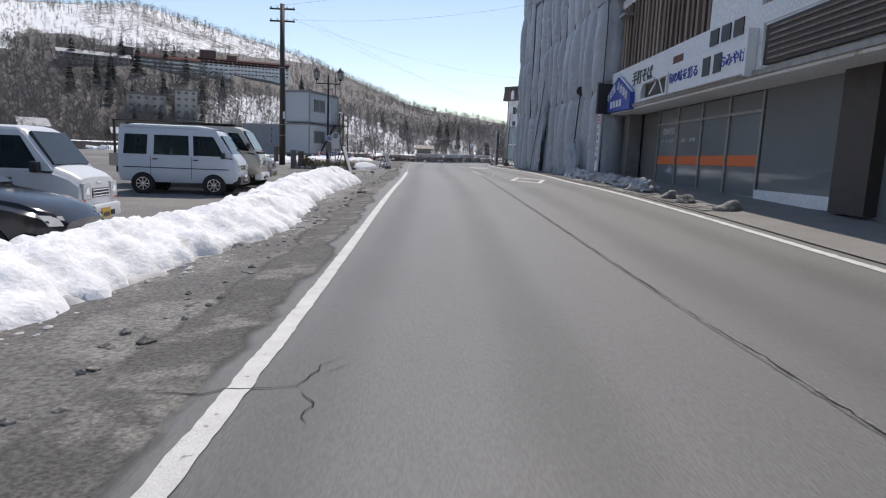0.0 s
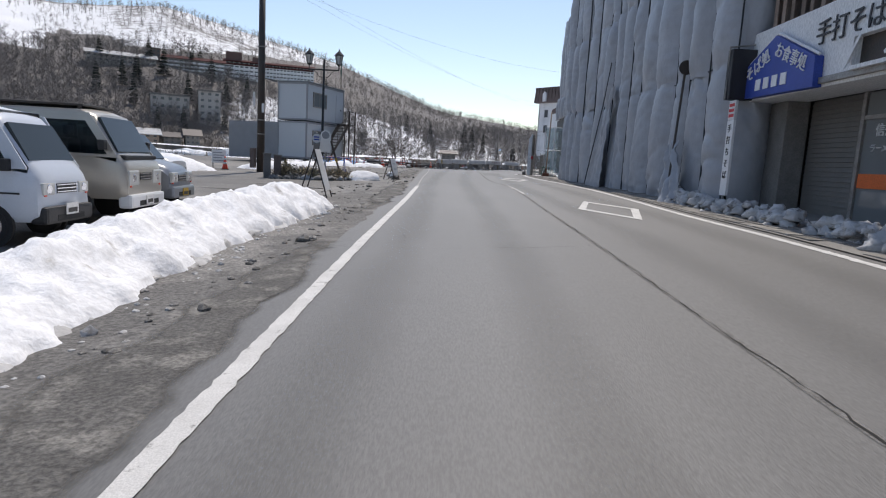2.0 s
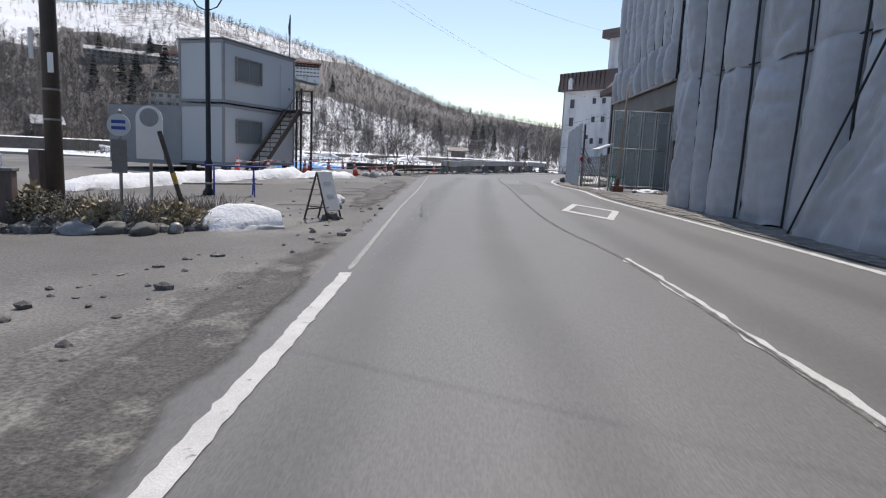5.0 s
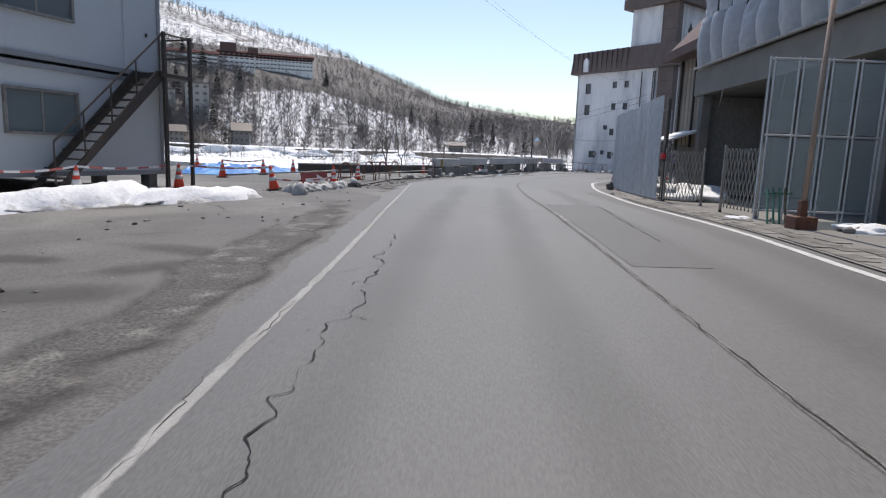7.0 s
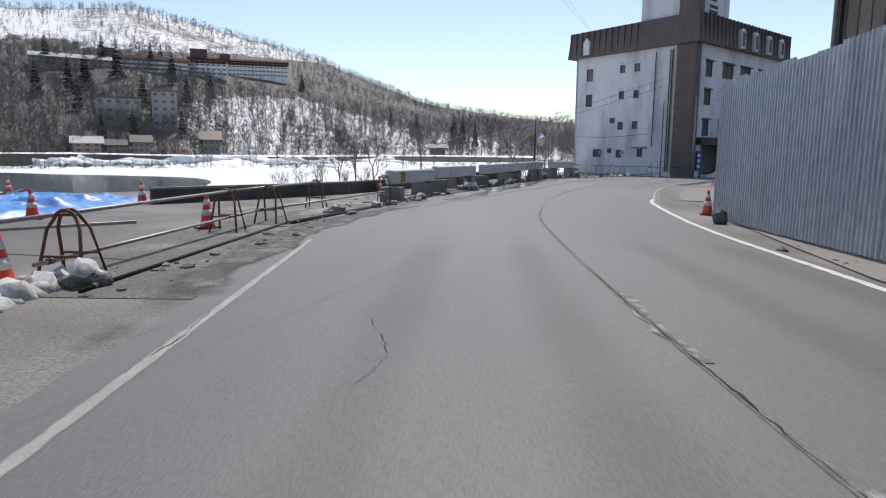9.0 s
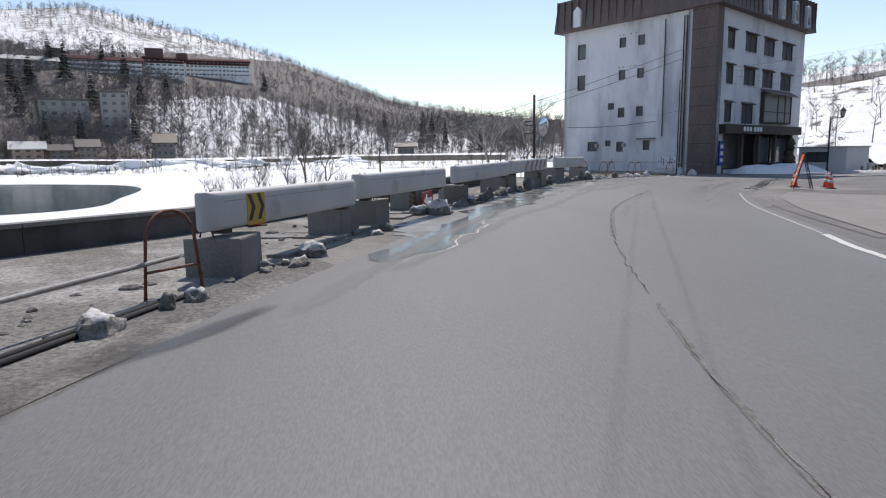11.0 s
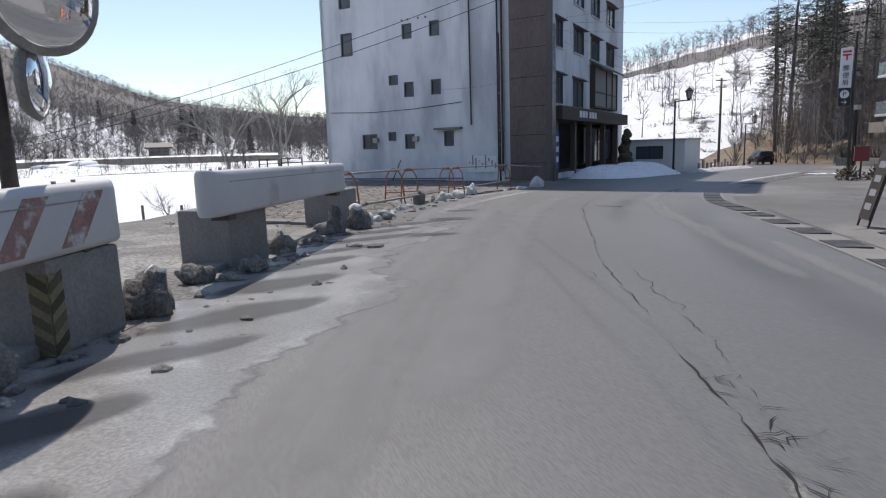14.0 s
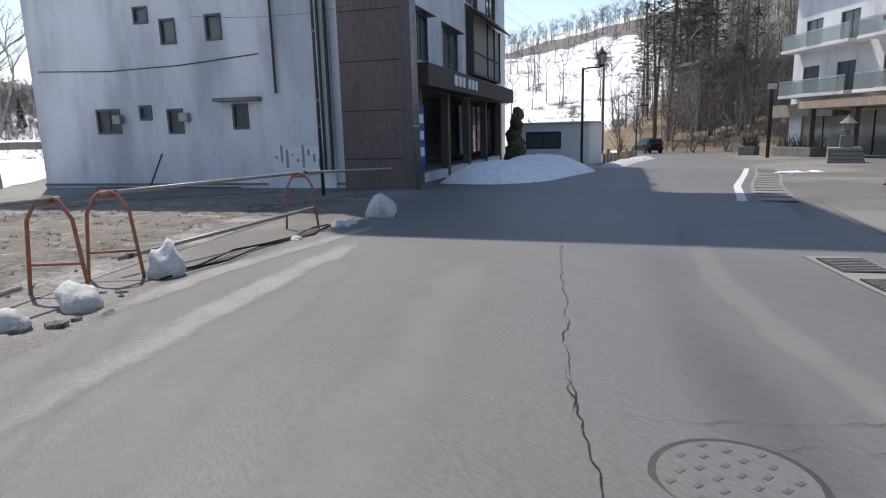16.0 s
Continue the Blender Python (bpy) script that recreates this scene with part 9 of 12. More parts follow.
def stop_sign(x, y, kind):
    t = thing("bus_stop_sign", put(x, y, 10, -0.02), "pale round bus stop marker on a block" if kind else "white bus stop board with a round top", "sign", "bus stop signs")
    part("base", box(-0.2, 0.2, -0.2, 0.2, 0, 0.28, 0.03) if kind else lathe([(0.22, 0), (0.22, 0.1), (0.15, 0.14)], 14), CONCRETE, t)
    part("pole", tube((0, 0, 0.1), (0, 0, 2.06 if kind else 2.0), 0.03, n=10), PIPE, t)
    if kind:
        part("top_cap", lathe([(0.04, 2.05), (0.045, 2.1), (0.01, 2.14)], 10), PIPE, t)
        p = part("panel", lathe([(0.2, 0), (0.2, 0.02)], 20, m=Matrix.Translation((0, -0.03, 1.85)) @ Matrix.Rotation(radians(90), 4, "X")), UNIT_GREY, t, "pale round panel")
        for z in (1.77, 1.88):
            part("writing_bar", box(-0.12, 0.12, -0.056, -0.051, z, z + 0.06), SIGN_BLUE, p)
        part("timetable", box(-0.13, 0.13, -0.06, -0.03, 1.0, 1.6, 0.004), CONCRETE, t)
    else:
        out = [(-0.24, 1.25), (0.24, 1.25), (0.24, 2.0)] + [(0.24 * math.cos(a), 2.0 + 0.24 * math.sin(a)) for a in np.linspace(0.2, math.pi - 0.2, 10)] + [(-0.24, 2.0)]
        p = part("board", prism(out, -0.05, -0.035), SIGN_WHITE, t, "white board with rounded top")
        part("emblem", lathe([(0.17, 0), (0.17, 0.004)], 20, m=Matrix.Translation((0, -0.05, 2.02)) @ Matrix.Rotation(radians(90), 4, "X")), UNIT_FRAME, p)
        part("writing_bar", box(-0.17, 0.17, -0.053, -0.05, 1.98, 2.06), SIGN_WHITE, p)


stop_sign(-6.05, 0.75, 1)
stop_sign(-5.75, 1.25, 0)
t = thing("leaning_post", put(-4.95, 1.0, 0, 0), "dark leaning post with yellow tape", "post")
part("shaft", tube((0.05, 0, 0), (-0.5, 0, 1.75), 0.045, n=8), DARK_STEEL, t)
part("tape_band", tube((-0.2, 0, 0.8), (-0.26, 0, 1.0), 0.05, n=8), YELLOW, t)
t = thing("notice_board", put(-12.4, 5.6, 12, 0), "low white notice board on two posts", "sign")
for x in (-0.3, 0.3):
    part("post", tube((x, 0, 0), (x, 0, 0.98), 0.03), PIPE, t)
p = part("panel", box(-0.36, 0.36, -0.06, -0.035, 0.3, 1.0, 0.01), SIGN_WHITE, t, "white panel")
for k in range(4):
    part("writing_bar", box(-0.28, 0.26 - 0.08 * (k % 2), -0.064, -0.06, 0.4 + k * 0.14, 0.45 + k * 0.14), UNIT_FRAME, p)


def sawhorse(x, y, turn):
    t = thing("sawhorse_barrier", put(x, y, turn), "blue steel sawhorse barrier with a pipe", "barrier")
    for s in (-0.55, 0.55):
        for k in (-1, 1):
            part("leg", tube((s, k * 0.3, 0), (s, 0, 0.85), 0.022), SIGN_BLUE, t)
        part("brace", tube((s, -0.17, 0.35), (s, 0.17, 0.35), 0.016), SIGN_BLUE, t)
    part("rail", tube((-0.9, 0, 0.86), (0.9, 0, 0.86), 0.026), SIGN_BLUE, t)
    part("lower_pipe", tube((-1.4, -0.1, 0.33), (0.8, -0.1, 0.38), 0.026), PIPE, t)


sawhorse(-6.55, 7.5, 25)


# ---- cones and tape ----
def traffic_cone(m, bands=2, label="orange traffic cone with white bands"):
    t = thing("traffic_cone", m, label, "traffic cone", "traffic cones")
    part("base", box(-0.19, 0.19, -0.19, 0.19, 0, 0.035, 0.012), BLACK_RUBBER, t, "black rubber base")
    part("body", lathe([(0.15, 0.035), (0.145, 0.06), (0.03, 0.69), (0.024, 0.7)], 20), ORANGE, t, "orange cone body", smooth=True)
    for z0, z1 in ((0.27, 0.39), (0.48, 0.59))[:bands]:
        def rad(z):
            return 0.145 - (z - 0.06) * 0.115 / 0.63 + 0.0025
        part("band", lathe([(rad(z0), z0), (rad(z1), z1)], 20), CONE_WHITE, t, "white reflective band", smooth=True)
    return t


cone = traffic_cone(put(-9.25, 14.9, 10, 0.12))
CONES = [(-8.75, 17.3, 0), (-7.95, 20.6, 0), (-4.35, 24.1, 0), (-9.5, 27.6, 0), (-9.3, 31.9, 0), (-9.4, 37.2, 0), (-16.5, 41.2, 0), (-2.75, 44.7, 0), (-4.6, 30.2, 0), (17.7, 58.1, 0), (19.4, 58.4, 0), (7.55, 35.2, 0), (-11.8, 4.9, 0)]
for k, (x, y, lean) in enumerate(CONES):
    copy_thing(cone, put(x, y, k * 31))
c = copy_thing(cone, pose(-5.5, 21.4, ground_z(-5.5, 21.4) + 0.02, 3, -11, 30))
tagged(c, "orange traffic cone leaning over to one side", "traffic cone", "traffic cones")


TAPE_RED = material("faded_red_tape", (0.5, 0.14, 0.12), 0.6, scale=4)


def tape(a, b, h=0.66, seed=0):
    t = thing("barrier_tape", pose(0, 0, 0), "slack red and white tape between cones", "tape", "barrier tapes")
    A, B = Vector((*a, ground_z(*a) + h)), Vector((*b, ground_z(*b) + h))
    n = max(4, int((B - A).length / 0.35))
    for k in range(n):
        p, q = A.lerp(B, k / n), A.lerp(B, (k + 1) / n)
        p.z -= 0.32 * k / n * (1 - k / n)
        q.z -= 0.32 * (k + 1) / n * (1 - (k + 1) / n)
        part("tape_piece", slab([p, q, q + Vector((0, 0, 0.05)), p + Vector((0, 0, 0.05))], (0.3, -1, 0), 0.002), TAPE_RED if k % 2 else CONE_WHITE, t)


tape((-9.25, 14.9), (-8.75, 17.3))
tape((-8.75, 17.3), (-7.95, 20.6))
tape((-7.95, 20.6), (-5.5, 21.4))
tape((-9.5, 27.6), (-9.3, 31.9))
tape((-5.5, 21.4), (-4.35, 24.1), 0.3)


def arrow_board(m, way, label):
    """Red board with a white arrow, on edge."""
    t = thing("arrow_board", m, label, "road sign", "arrow boards")
    part("board", box(-0.75, 0.75, -0.015, 0.015, 0.02, 0.5, 0.006), RED_PANEL, t, "faded red board")
    o = [(-0.55, 0.2), (0.1, 0.2), (0.1, 0.09), (0.6, 0.26), (0.1, 0.43), (0.1, 0.32), (-0.55, 0.32)]
    part("arrow", prism([(x * way, z) for x, z in o], -0.021, -0.016), SIGN_WHITE, t, "white arrow")
    for x in (-0.5, 0.5):
        part("foot", box(x - 0.02, x + 0.02, -0.12, 0.2, 0, 0.03), DARK_STEEL, t)
    return t


dx, dy = -4.4 + 4.95, 23.85 - 22.2
arrow_board(pose(-4.74, 23.3, ground_z(-4.7, 23) - 0.03, -8, 0, math.degrees(math.atan2(dy, dx)) + 6) @ Matrix.Diagonal((1.22, 1, 1.05, 1)), 1, "red board with a white arrow in snow")

# blue sheet over a heap on the lot
bm = bmesh.new()
rows = []
for i in range(81):
    row = []
    for j in range(65):
        u, w = i / 80, j / 64
        x, y = (-12.2 + 2.3 * u) * (1 - w) + (-15.4 + 6.2 * u) * w, (29.5 + 0.1 * u) * (1 - w) + (39.5 - 1.2 * u) * w
        e = min(1, min(u, 1 - u, w, 1 - w) * 7)
        crease = (1 - abs(noise.noise((x * 1.3 + y * 0.4, y * 0.8, 12)))) ** 6
        z = ground_z(x, y) + 0.02 + e * (0.12 + 0.22 * abs(noise.noise((x * 0.8, y * 0.8, 2))) + 0.12 * abs(noise.noise((x * 2.3, y * 1.6, 5))) + 0.12 * crease + 0.05 * noise.noise((x * 4.5, y * 4.5, 3)))
        row.append(bm.verts.new((x + 0.3 * noise.noise((x, y, 7)), y + 0.3 * noise.noise((x, y, 9)), z)))
    rows.append(row)
for a, b in zip(rows, rows[1:]):
    for k in range(64):
        bm.faces.new((a[k], b[k], b[k + 1], a[k + 1]))
tagged(part("tarpaulin", bm, BLUE_SHEET, smooth=True), "crumpled bright blue sheet over a heap", "tarpaulin")


# ---- barricades on the lake side ----
def hoop(m, mat, label, h=0.82, w=0.52, sides=(-1, 1)):
    """A bent pipe trestle: two hoops leaning together."""
    t = thing("pipe_trestle", m, label, "barricade", "pipe trestles")
    for s in sides:
        pts = [(-w / 2, s * 0.26, 0), (-w / 2 + 0.07, s * 0.1, h - 0.22)] + [(-(w / 2 - 0.13) * math.cos(a), s * 0.05, h - 0.14 + 0.14 * math.sin(a)) for a in np.linspace(0.3, math.pi - 0.3, 6)] + [(w / 2 - 0.07, s * 0.1, h - 0.22), (w / 2, s * 0.26, 0)]
        part("hoop", pipe(pts, 0.02, 8), mat, t, smooth=True)
        part("rung", tube((-w / 2 + 0.04, s * 0.17, 0.3), (w / 2 - 0.04, s * 0.17, 0.3), 0.016), mat, t)
    part("hinge_bar", tube((-0.12, 0, h - 0.06), (0.12, 0, h - 0.06), 0.02), mat, t)
    return t


def along(p, q):
    return math.degrees(math.atan2(q[1] - p[1], q[0] - p[0]))


def long_pipe(a, b, za, zb, mat=PIPE, label="galvanised pipe laid along the trestles"):
    t = thing("barrier_pipe", pose(0, 0, 0), label, "pipe", "barrier pipes")
    A = Vector((*a, ground_z(*a) + za))
    B = Vector((*b, ground_z(*b) + zb))
    part("tube", tube(A, B, 0.026, n=10), mat, t, smooth=True)
    part("clamp", tube(A.lerp(B, 0.03), A.lerp(B, 0.045), 0.036, n=8), DARK_STEEL, t)


H1 = [(-4.1, 24.9), (-4.05, 29.8), (-3.7, 31.5), (-3.65, 36.0)]
h1 = hoop(put(*H1[0], along(H1[0], H1[1]) + 90), RUSTY, "rusty brown bent-pipe trestle")
for k in (1, 2, 3):
    copy_thing(h1, put(*H1[k], 90 + along(H1[k - 1], H1[k])))
hoop(put(-1.82, 37.8, 58), RUSTY, "rusty brown bent-pipe hoop", 0.93, 0.72, (0,))
for a, b, za, zb in (((-4.3, 23.6), (-4.0, 29.8), 0.76, 0.78), ((-4.0, 29.8), (-3.65, 36.2), 0.78, 0.76), ((-4.2, 24.4), (-3.9, 31.0), 0.26, 0.3), ((-3.9, 31.0), (-1.84, 38.0), 0.3, 0.4), ((-3.6, 24.2), (-3.3, 31.2), 0.03, 0.03), ((-3.3, 31.2), (-1.75, 37.6), 0.03, 0.03), ((-3.15, 31.2), (-1.62, 37.7), 0.03, 0.03), ((-9.5, 27.6), (-4.2, 26.6), 0.1, 0.5)):
    long_pipe(a, b, za, zb, BLACK_RUBBER if za < 0.1 else PIPE, "black hose lying along the verge" if za < 0.1 else "galvanised pipe laid along the trestles")

H2 = [(9.8, 64.3), (11.95, 67.75), (12.5, 68.05), (14.5, 70.1), (15.05, 70.6), (18.17, 73.05)]
h2 = hoop(put(*H2[0], -31), ORANGE_HOOP, "worn orange-red bent-pipe hoop", 0.95, 0.56, (0,))
for k in range(1, len(H2)):
    copy_thing(h2, put(*H2[k], -31 + 9 * math.sin(k * 2.1)))
for a, b, za, zb in (((9.4, 63.6), (12.2, 67.9), 0.9, 0.92), ((12.3, 67.9), (14.6, 70.15), 0.92, 0.93), ((15.0, 70.55), (18.2, 73.1), 0.93, 0.95), ((15.1, 70.7), (18.4, 73.0), 0.2, 0.36), ((18.2, 73.1), (22.0, 76.6), 0.95, 0.8), ((9.9, 63.6), (14.2, 69.5), 0.3, 0.22)):
    long_pipe(a, b, za, zb)
for k in range(2):
    t = thing("black_hose", pose(0, 0, 0), "thin black hose lying on the verge", "hose", "loose hoses")
    part("tube", pipe([(x, y, ground_z(x, y) + 0.03) for x, y in [(15.4 + q * 0.42 + 0.1 * math.sin(q * 1.3 + k), 70.1 + q * 0.36 + k * 0.22 + 0.08 * math.sin(q * 1.9 + k * 2)) for q in range(9)]], 0.014, 6), BLACK_RUBBER, t, smooth=True)

# low dark parapet along the bank
t = thing("parapet_wall", pose(0, 0, 0), "low dark concrete parapet with a pale top", "wall")
G = [(-9.0, 37.0), (-5.5, 41.05), (-3.85, 43.4), (-1.2, 48.2), (1.2, 52.8), (3.4, 57.0)]
for a, b in zip(G, G[1:]):
    A, B = Vector((*a, ground_z(*a) - 0.1)), Vector((*b, ground_z(*b) - 0.1))
    out = Vector((B.y - A.y, A.x - B.x, 0))
    up3 = Vector((0, 0, 0.55))
    part("wall_panel", slab([A, B, B + up3, A + up3], out, 0.12), STONE_WALL, t)
    part("coping", slab([A + up3 * 1.003, B + up3 * 1.003, B + up3 * 1.13, A + up3 * 1.13], out, 0.16), CONCRETE, t, "pale coping")

# ---- broken kerb and slabs beside the water ----
kb = tagged(new("broken_kerb"), "broken pale concrete kerb and slabs", "kerb", kind="structure")
kr = random.Random(61)
kline = resample(smooth_rows(KERB, 8), 30)
for a, b in zip(kline[1:], kline[2:]):
    L, ang = math.dist(a, b), math.atan2(b[1] - a[1], b[0] - a[0])
    m = Matrix.Translation(((a[0] + b[0]) / 2, (a[1] + b[1]) / 2, ground_z(*((a + b) / 2)) - 0.05 + kr.uniform(-0.02, 0.02))) @ Matrix.Rotation(ang + kr.gauss(0, 0.03), 4, "Z") @ Matrix.Rotation(kr.gauss(0, 0.03), 4, "X")
    if kr.random() < 0.9:
        part("kerb_stone", box(-L / 2 + 0.02, L / 2 - kr.uniform(0.01, 0.12), 0.0, 0.34, 0, 0.125, 0.025), CONCRETE, kb).matrix_basis = m
    for k in range(2):
        if kr.random() < 0.75:
            x0, x1, y0 = -L / 2 + kr.uniform(0.02, 0.3), L / 2 - kr.uniform(0.02, 0.3), 0.4 + k * 0.62
            cut_in = [kr.uniform(0, 0.14) for _ in range(6)]
            outline = [(x0 + cut_in[0], y0 + cut_in[1]), ((x0 + x1) / 2, y0), (x1, y0 + cut_in[2]), (x1 - cut_in[3], y0 + 0.56), ((x0 + x1) / 2 + cut_in[5], y0 + 0.6 - cut_in[4]), (x0, y0 + 0.57)]
            part("slab", prism(outline, 0.0, 0.072 + kr.uniform(-0.012, 0.012), "z"), PALE_CONCRETE, kb).matrix_basis = m

# ---- concrete blocks and white beams ----
BLOCK_AT = [(-1.68, 39.12, -6, 0.52), (-0.78, 42.9, 70, 0.6), (-0.25, 44.3, 70, 0.6), (0.55, 47.85, 66, 0.64), (1.87, 49.25, 12, 0.58), (3.55, 53.35, 62, 0.68), (4.05, 54.1, 58, 0.68), (5.72, 56.7, 60, 0.68), (7.1, 59.4, 50, 0.68), (9.15, 62.9, 52, 0.68)]
for k, (x, y, turn, bh) in enumerate(BLOCK_AT):
    t = thing("concrete_block", put(x, y, turn, -0.02), "pale concrete footing block under the beam" if k in (2, 4) else "stained grey concrete footing block with hazard tape" if k in (3, 7) else "stained grey concrete footing block", "concrete block", "footing blocks")
    part("block", box(-0.37, 0.37, -0.36, 0.36, 0, bh, 0.03), PALE_CONCRETE if k in (2, 4) else CONCRETE, t)
    part("lifting_eye", pipe([(-0.2, -0.24, bh - 0.01), (-0.18, -0.24, bh + 0.08), (-0.04, -0.24, bh + 0.08), (-0.02, -0.24, bh - 0.01)], 0.012, 6), DARK_STEEL, t)
    part("snow_crust", box(-0.33, 0.1, -0.33, -0.05, bh + 0.001, bh + 0.022, 0.008), DIRTY_SNOW, t, "thin crust of old snow") if k in (4, 5, 8) else None
    if k in (3, 7):
        strip = part("hazard_strip", box(-0.378, -0.371, -0.36, -0.22, 0.02, 0.58), HAZARD, t, "yellow and black hazard tape")
        for q in range(4):
            z = 0.03 + q * 0.14
            part("stripe", prism([(-0.36, z), (-0.22, z + 0.08), (-0.22, z + 0.15), (-0.36, z + 0.07)], -0.382, -0.379, "x"), SHRUB, strip)
        s2 = part("hazard_strip", box(-0.37, -0.25, -0.368, -0.361, 0.02, 0.58), HAZARD, t)
        for q in range(4):
            z = 0.03 + q * 0.14
            part("stripe", prism([(-0.37, z), (-0.25, z + 0.08), (-0.25, z + 0.15), (-0.37, z + 0.07)], -0.372, -0.369), SHRUB, s2)


def beam(a, b, za=0.68, h=0.47, stripes=(), chevron=None):
    """A rounded hollow beam, its near end bowed."""
    A, B = Vector((*a, ground_z(*a) + za)), Vector((*b, ground_z(*b) + za))
    L = (B - A).length
    t = thing("guard_beam", Matrix.Translation(A) @ Matrix.Rotation(math.atan2(B.y - A.y, B.x - A.x), 4, "Z") @ Matrix.Rotation(-math.atan2(B.z - A.z, L), 4, "Y"), "long white painted guard beam with bowed ends" if not stripes else "white guard beam with faded red stripes", "guard beam", "guard beams")
    bm = bmesh.new()
    rings = []
    xs = [0.0, 0.03, 0.1, 0.2] + list(np.linspace(0.35, L - 0.35, 10)) + [L - 0.2, L - 0.1, L - 0.03, L]
    for x in xs:
        e = min(x, L - x)
        w = 0.15 * math.sqrt(max(0.04, 1 - (1 - min(1, e / 0.2)) ** 2))
        ring = []
        for y, z in ((-1, 0.05), (-0.93, 0.02), (-0.75, 0), (0.75, 0), (0.93, 0.02), (1, 0.05), (1, h - 0.06), (0.92, h - 0.02), (0.75, h), (-0.75, h), (-0.92, h - 0.02), (-1, h - 0.06)):
            ring.append(bm.verts.new((x, y * w, z)))
        rings.append(ring)
    for p, q in zip(rings, rings[1:]):
        for k in range(12):
            bm.faces.new((p[k], p[(k + 1) % 12], q[(k + 1) % 12], q[k]))
    bm.faces.new(rings[0])
    bm.faces.new(rings[-1])
    bmesh.ops.recalc_face_normals(bm, faces=bm.faces)
    sharp(part("shell", bm, BEAM_WHITE, t, "white painted steel shell"), 50)
    part("groove", box(0.3, L - 0.3, -0.154, -0.1505, h * 0.74, h * 0.76), PIPE, t)
    for x in (0.4, L - 0.4):
        part("bracket", box(x - 0.08, x + 0.08, -0.1, 0.1, -0.06, 0.0), DARK_STEEL, t)
        for dx2 in (-0.1, 0.1):
            part("bolt", lathe([(0.016, h), (0.016, h + 0.02)], 6, (x + dx2, 0.05, 0)), PIPE, t)
    for x in stripes:
        part("stripe", prism([(x, 0.05), (x + 0.22, 0.05), (x + 0.5, h - 0.06), (x + 0.28, h - 0.06)], -0.1535, -0.151), FADED_RED, t, "faded red-brown stripe")
    if chevron:
        p = part("chevron_panel", box(chevron, chevron + 0.42, -0.156, -0.1515, 0.0, h - 0.05), YELLOW, t, "yellow chevron panel")
        for d in (0.02, 0.23):
            o = [(d, 0.06), (d + 0.08, 0.06), (d + 0.17, h / 2), (d + 0.08, h - 0.06), (d, h - 0.06), (d + 0.09, h / 2)]
            part("chevron", prism([(chevron + x, z) for x, z in o], -0.16, -0.157), SIGN_BLACK, p)


beam((-1.78, 38.6), (-0.4, 42.65), za=0.6, chevron=0.75)
beam((-0.36, 42.95), (1.48, 46.98))
beam((1.82, 48.2), (3.9, 52.4))
beam((4.1, 53.1), (6.17, 57.0), stripes=(1.35, 1.95, 2.55, 3.1, 3.65))
beam((6.87, 58.14), (9.15, 62.1))
arrow_board(pose(1.12, 47.48, ground_z(1.1, 47.5) + 0.02, -6, 0, 79), -1, "red board with white arrow against a block")

# ---- convex mirror ----
t = thing("traffic_mirror", put(5.64, 56.55, 0, -0.1), "round convex traffic mirror on a dark post", "traffic mirror")
part("post", tube((0, 0, 0), (0, 0, 3.8), 0.055, 0.05, 12), DARK_STEEL, t, smooth=True)
face = Matrix.Translation((0.34, -0.08, 2.52)) @ Vector((0.85, -0.8, -0.1)).to_track_quat("Z", "Y").to_matrix().to_4x4()
hd = part("housing", lathe([(0.1, -0.09), (0.38, -0.07), (0.425, -0.02), (0.425, 0.02), (0.4, 0.03)], 32, m=face), PIPE, t, "weathered grey housing", smooth=True)
part("mirror_face", lathe([(0.398, 0.026), (0.35, 0.055), (0.28, 0.085), (0.2, 0.108), (0.1, 0.124), (0.001, 0.13)], 36, m=face), MIRROR, hd, "convex mirror face", smooth=True)
part("bracket", tube((-0.35, 0.05, 2.6), (0.3, -0.04, 2.52), 0.025), DARK_STEEL, t)
part("clamp", tube((-0.4, 0.02, 2.25), (0.12, 0, 2.3), 0.03), DARK_STEEL, t)
part("clamp", tube((-0.4, 0.02, 2.72), (-0.1, 0, 2.75), 0.028), DARK_STEEL, t)
face = Matrix.Translation((0.22, 0.05, 1.95)) @ Vector((1.0, -0.1, -0.05)).to_track_quat("Z", "Y").to_matrix().to_4x4()
h3 = part("small_housing", lathe([(0.05, -0.07), (0.24, -0.05), (0.275, 0.0), (0.26, 0.02)], 28, m=face), PALE_CONCRETE, t, "small grey mirror housing", smooth=True)
part("mirror_face", lathe([(0.258, 0.018), (0.18, 0.05), (0.08, 0.068), (0.001, 0.072)], 28, m=face), MIRROR, h3, "small convex mirror face", smooth=True)


# earthy verge under the trestles, with dry grass
VL, VR = resample([(5.8, 64.2), (7.9, 70.5), (10.8, 77.5), (15.5, 84.5), (22.6, 82.0)], 60), resample([(9.5, 61.9), (12.3, 66.9), (15.0, 70.3), (19.4, 74.6), (23.4, 78.4)], 60)
stain(VL, VR, VERGE, "earthy_verge", "bare brown earth and litter on the verge", 12, 0.012, 3)
v, f = [], []
for k in range(800):
    i = rnd4.randrange(59)
    p = Vector((*VL[i][:2], 0)).lerp(Vector((*VR[i][:2], 0)), 0.08 + 0.84 * rnd4.random())
    p.z = ground_z(p.x, p.y)
    for _ in range(5):
        stick(v, f, p, p + Vector((rnd4.gauss(0, 0.05), rnd4.gauss(0, 0.05), rnd4.uniform(0.02, 0.08))), 0.005, 0.002)
soup("dry_grass", v, f, LARCH, "short dry winter grass on the verge", "grass")


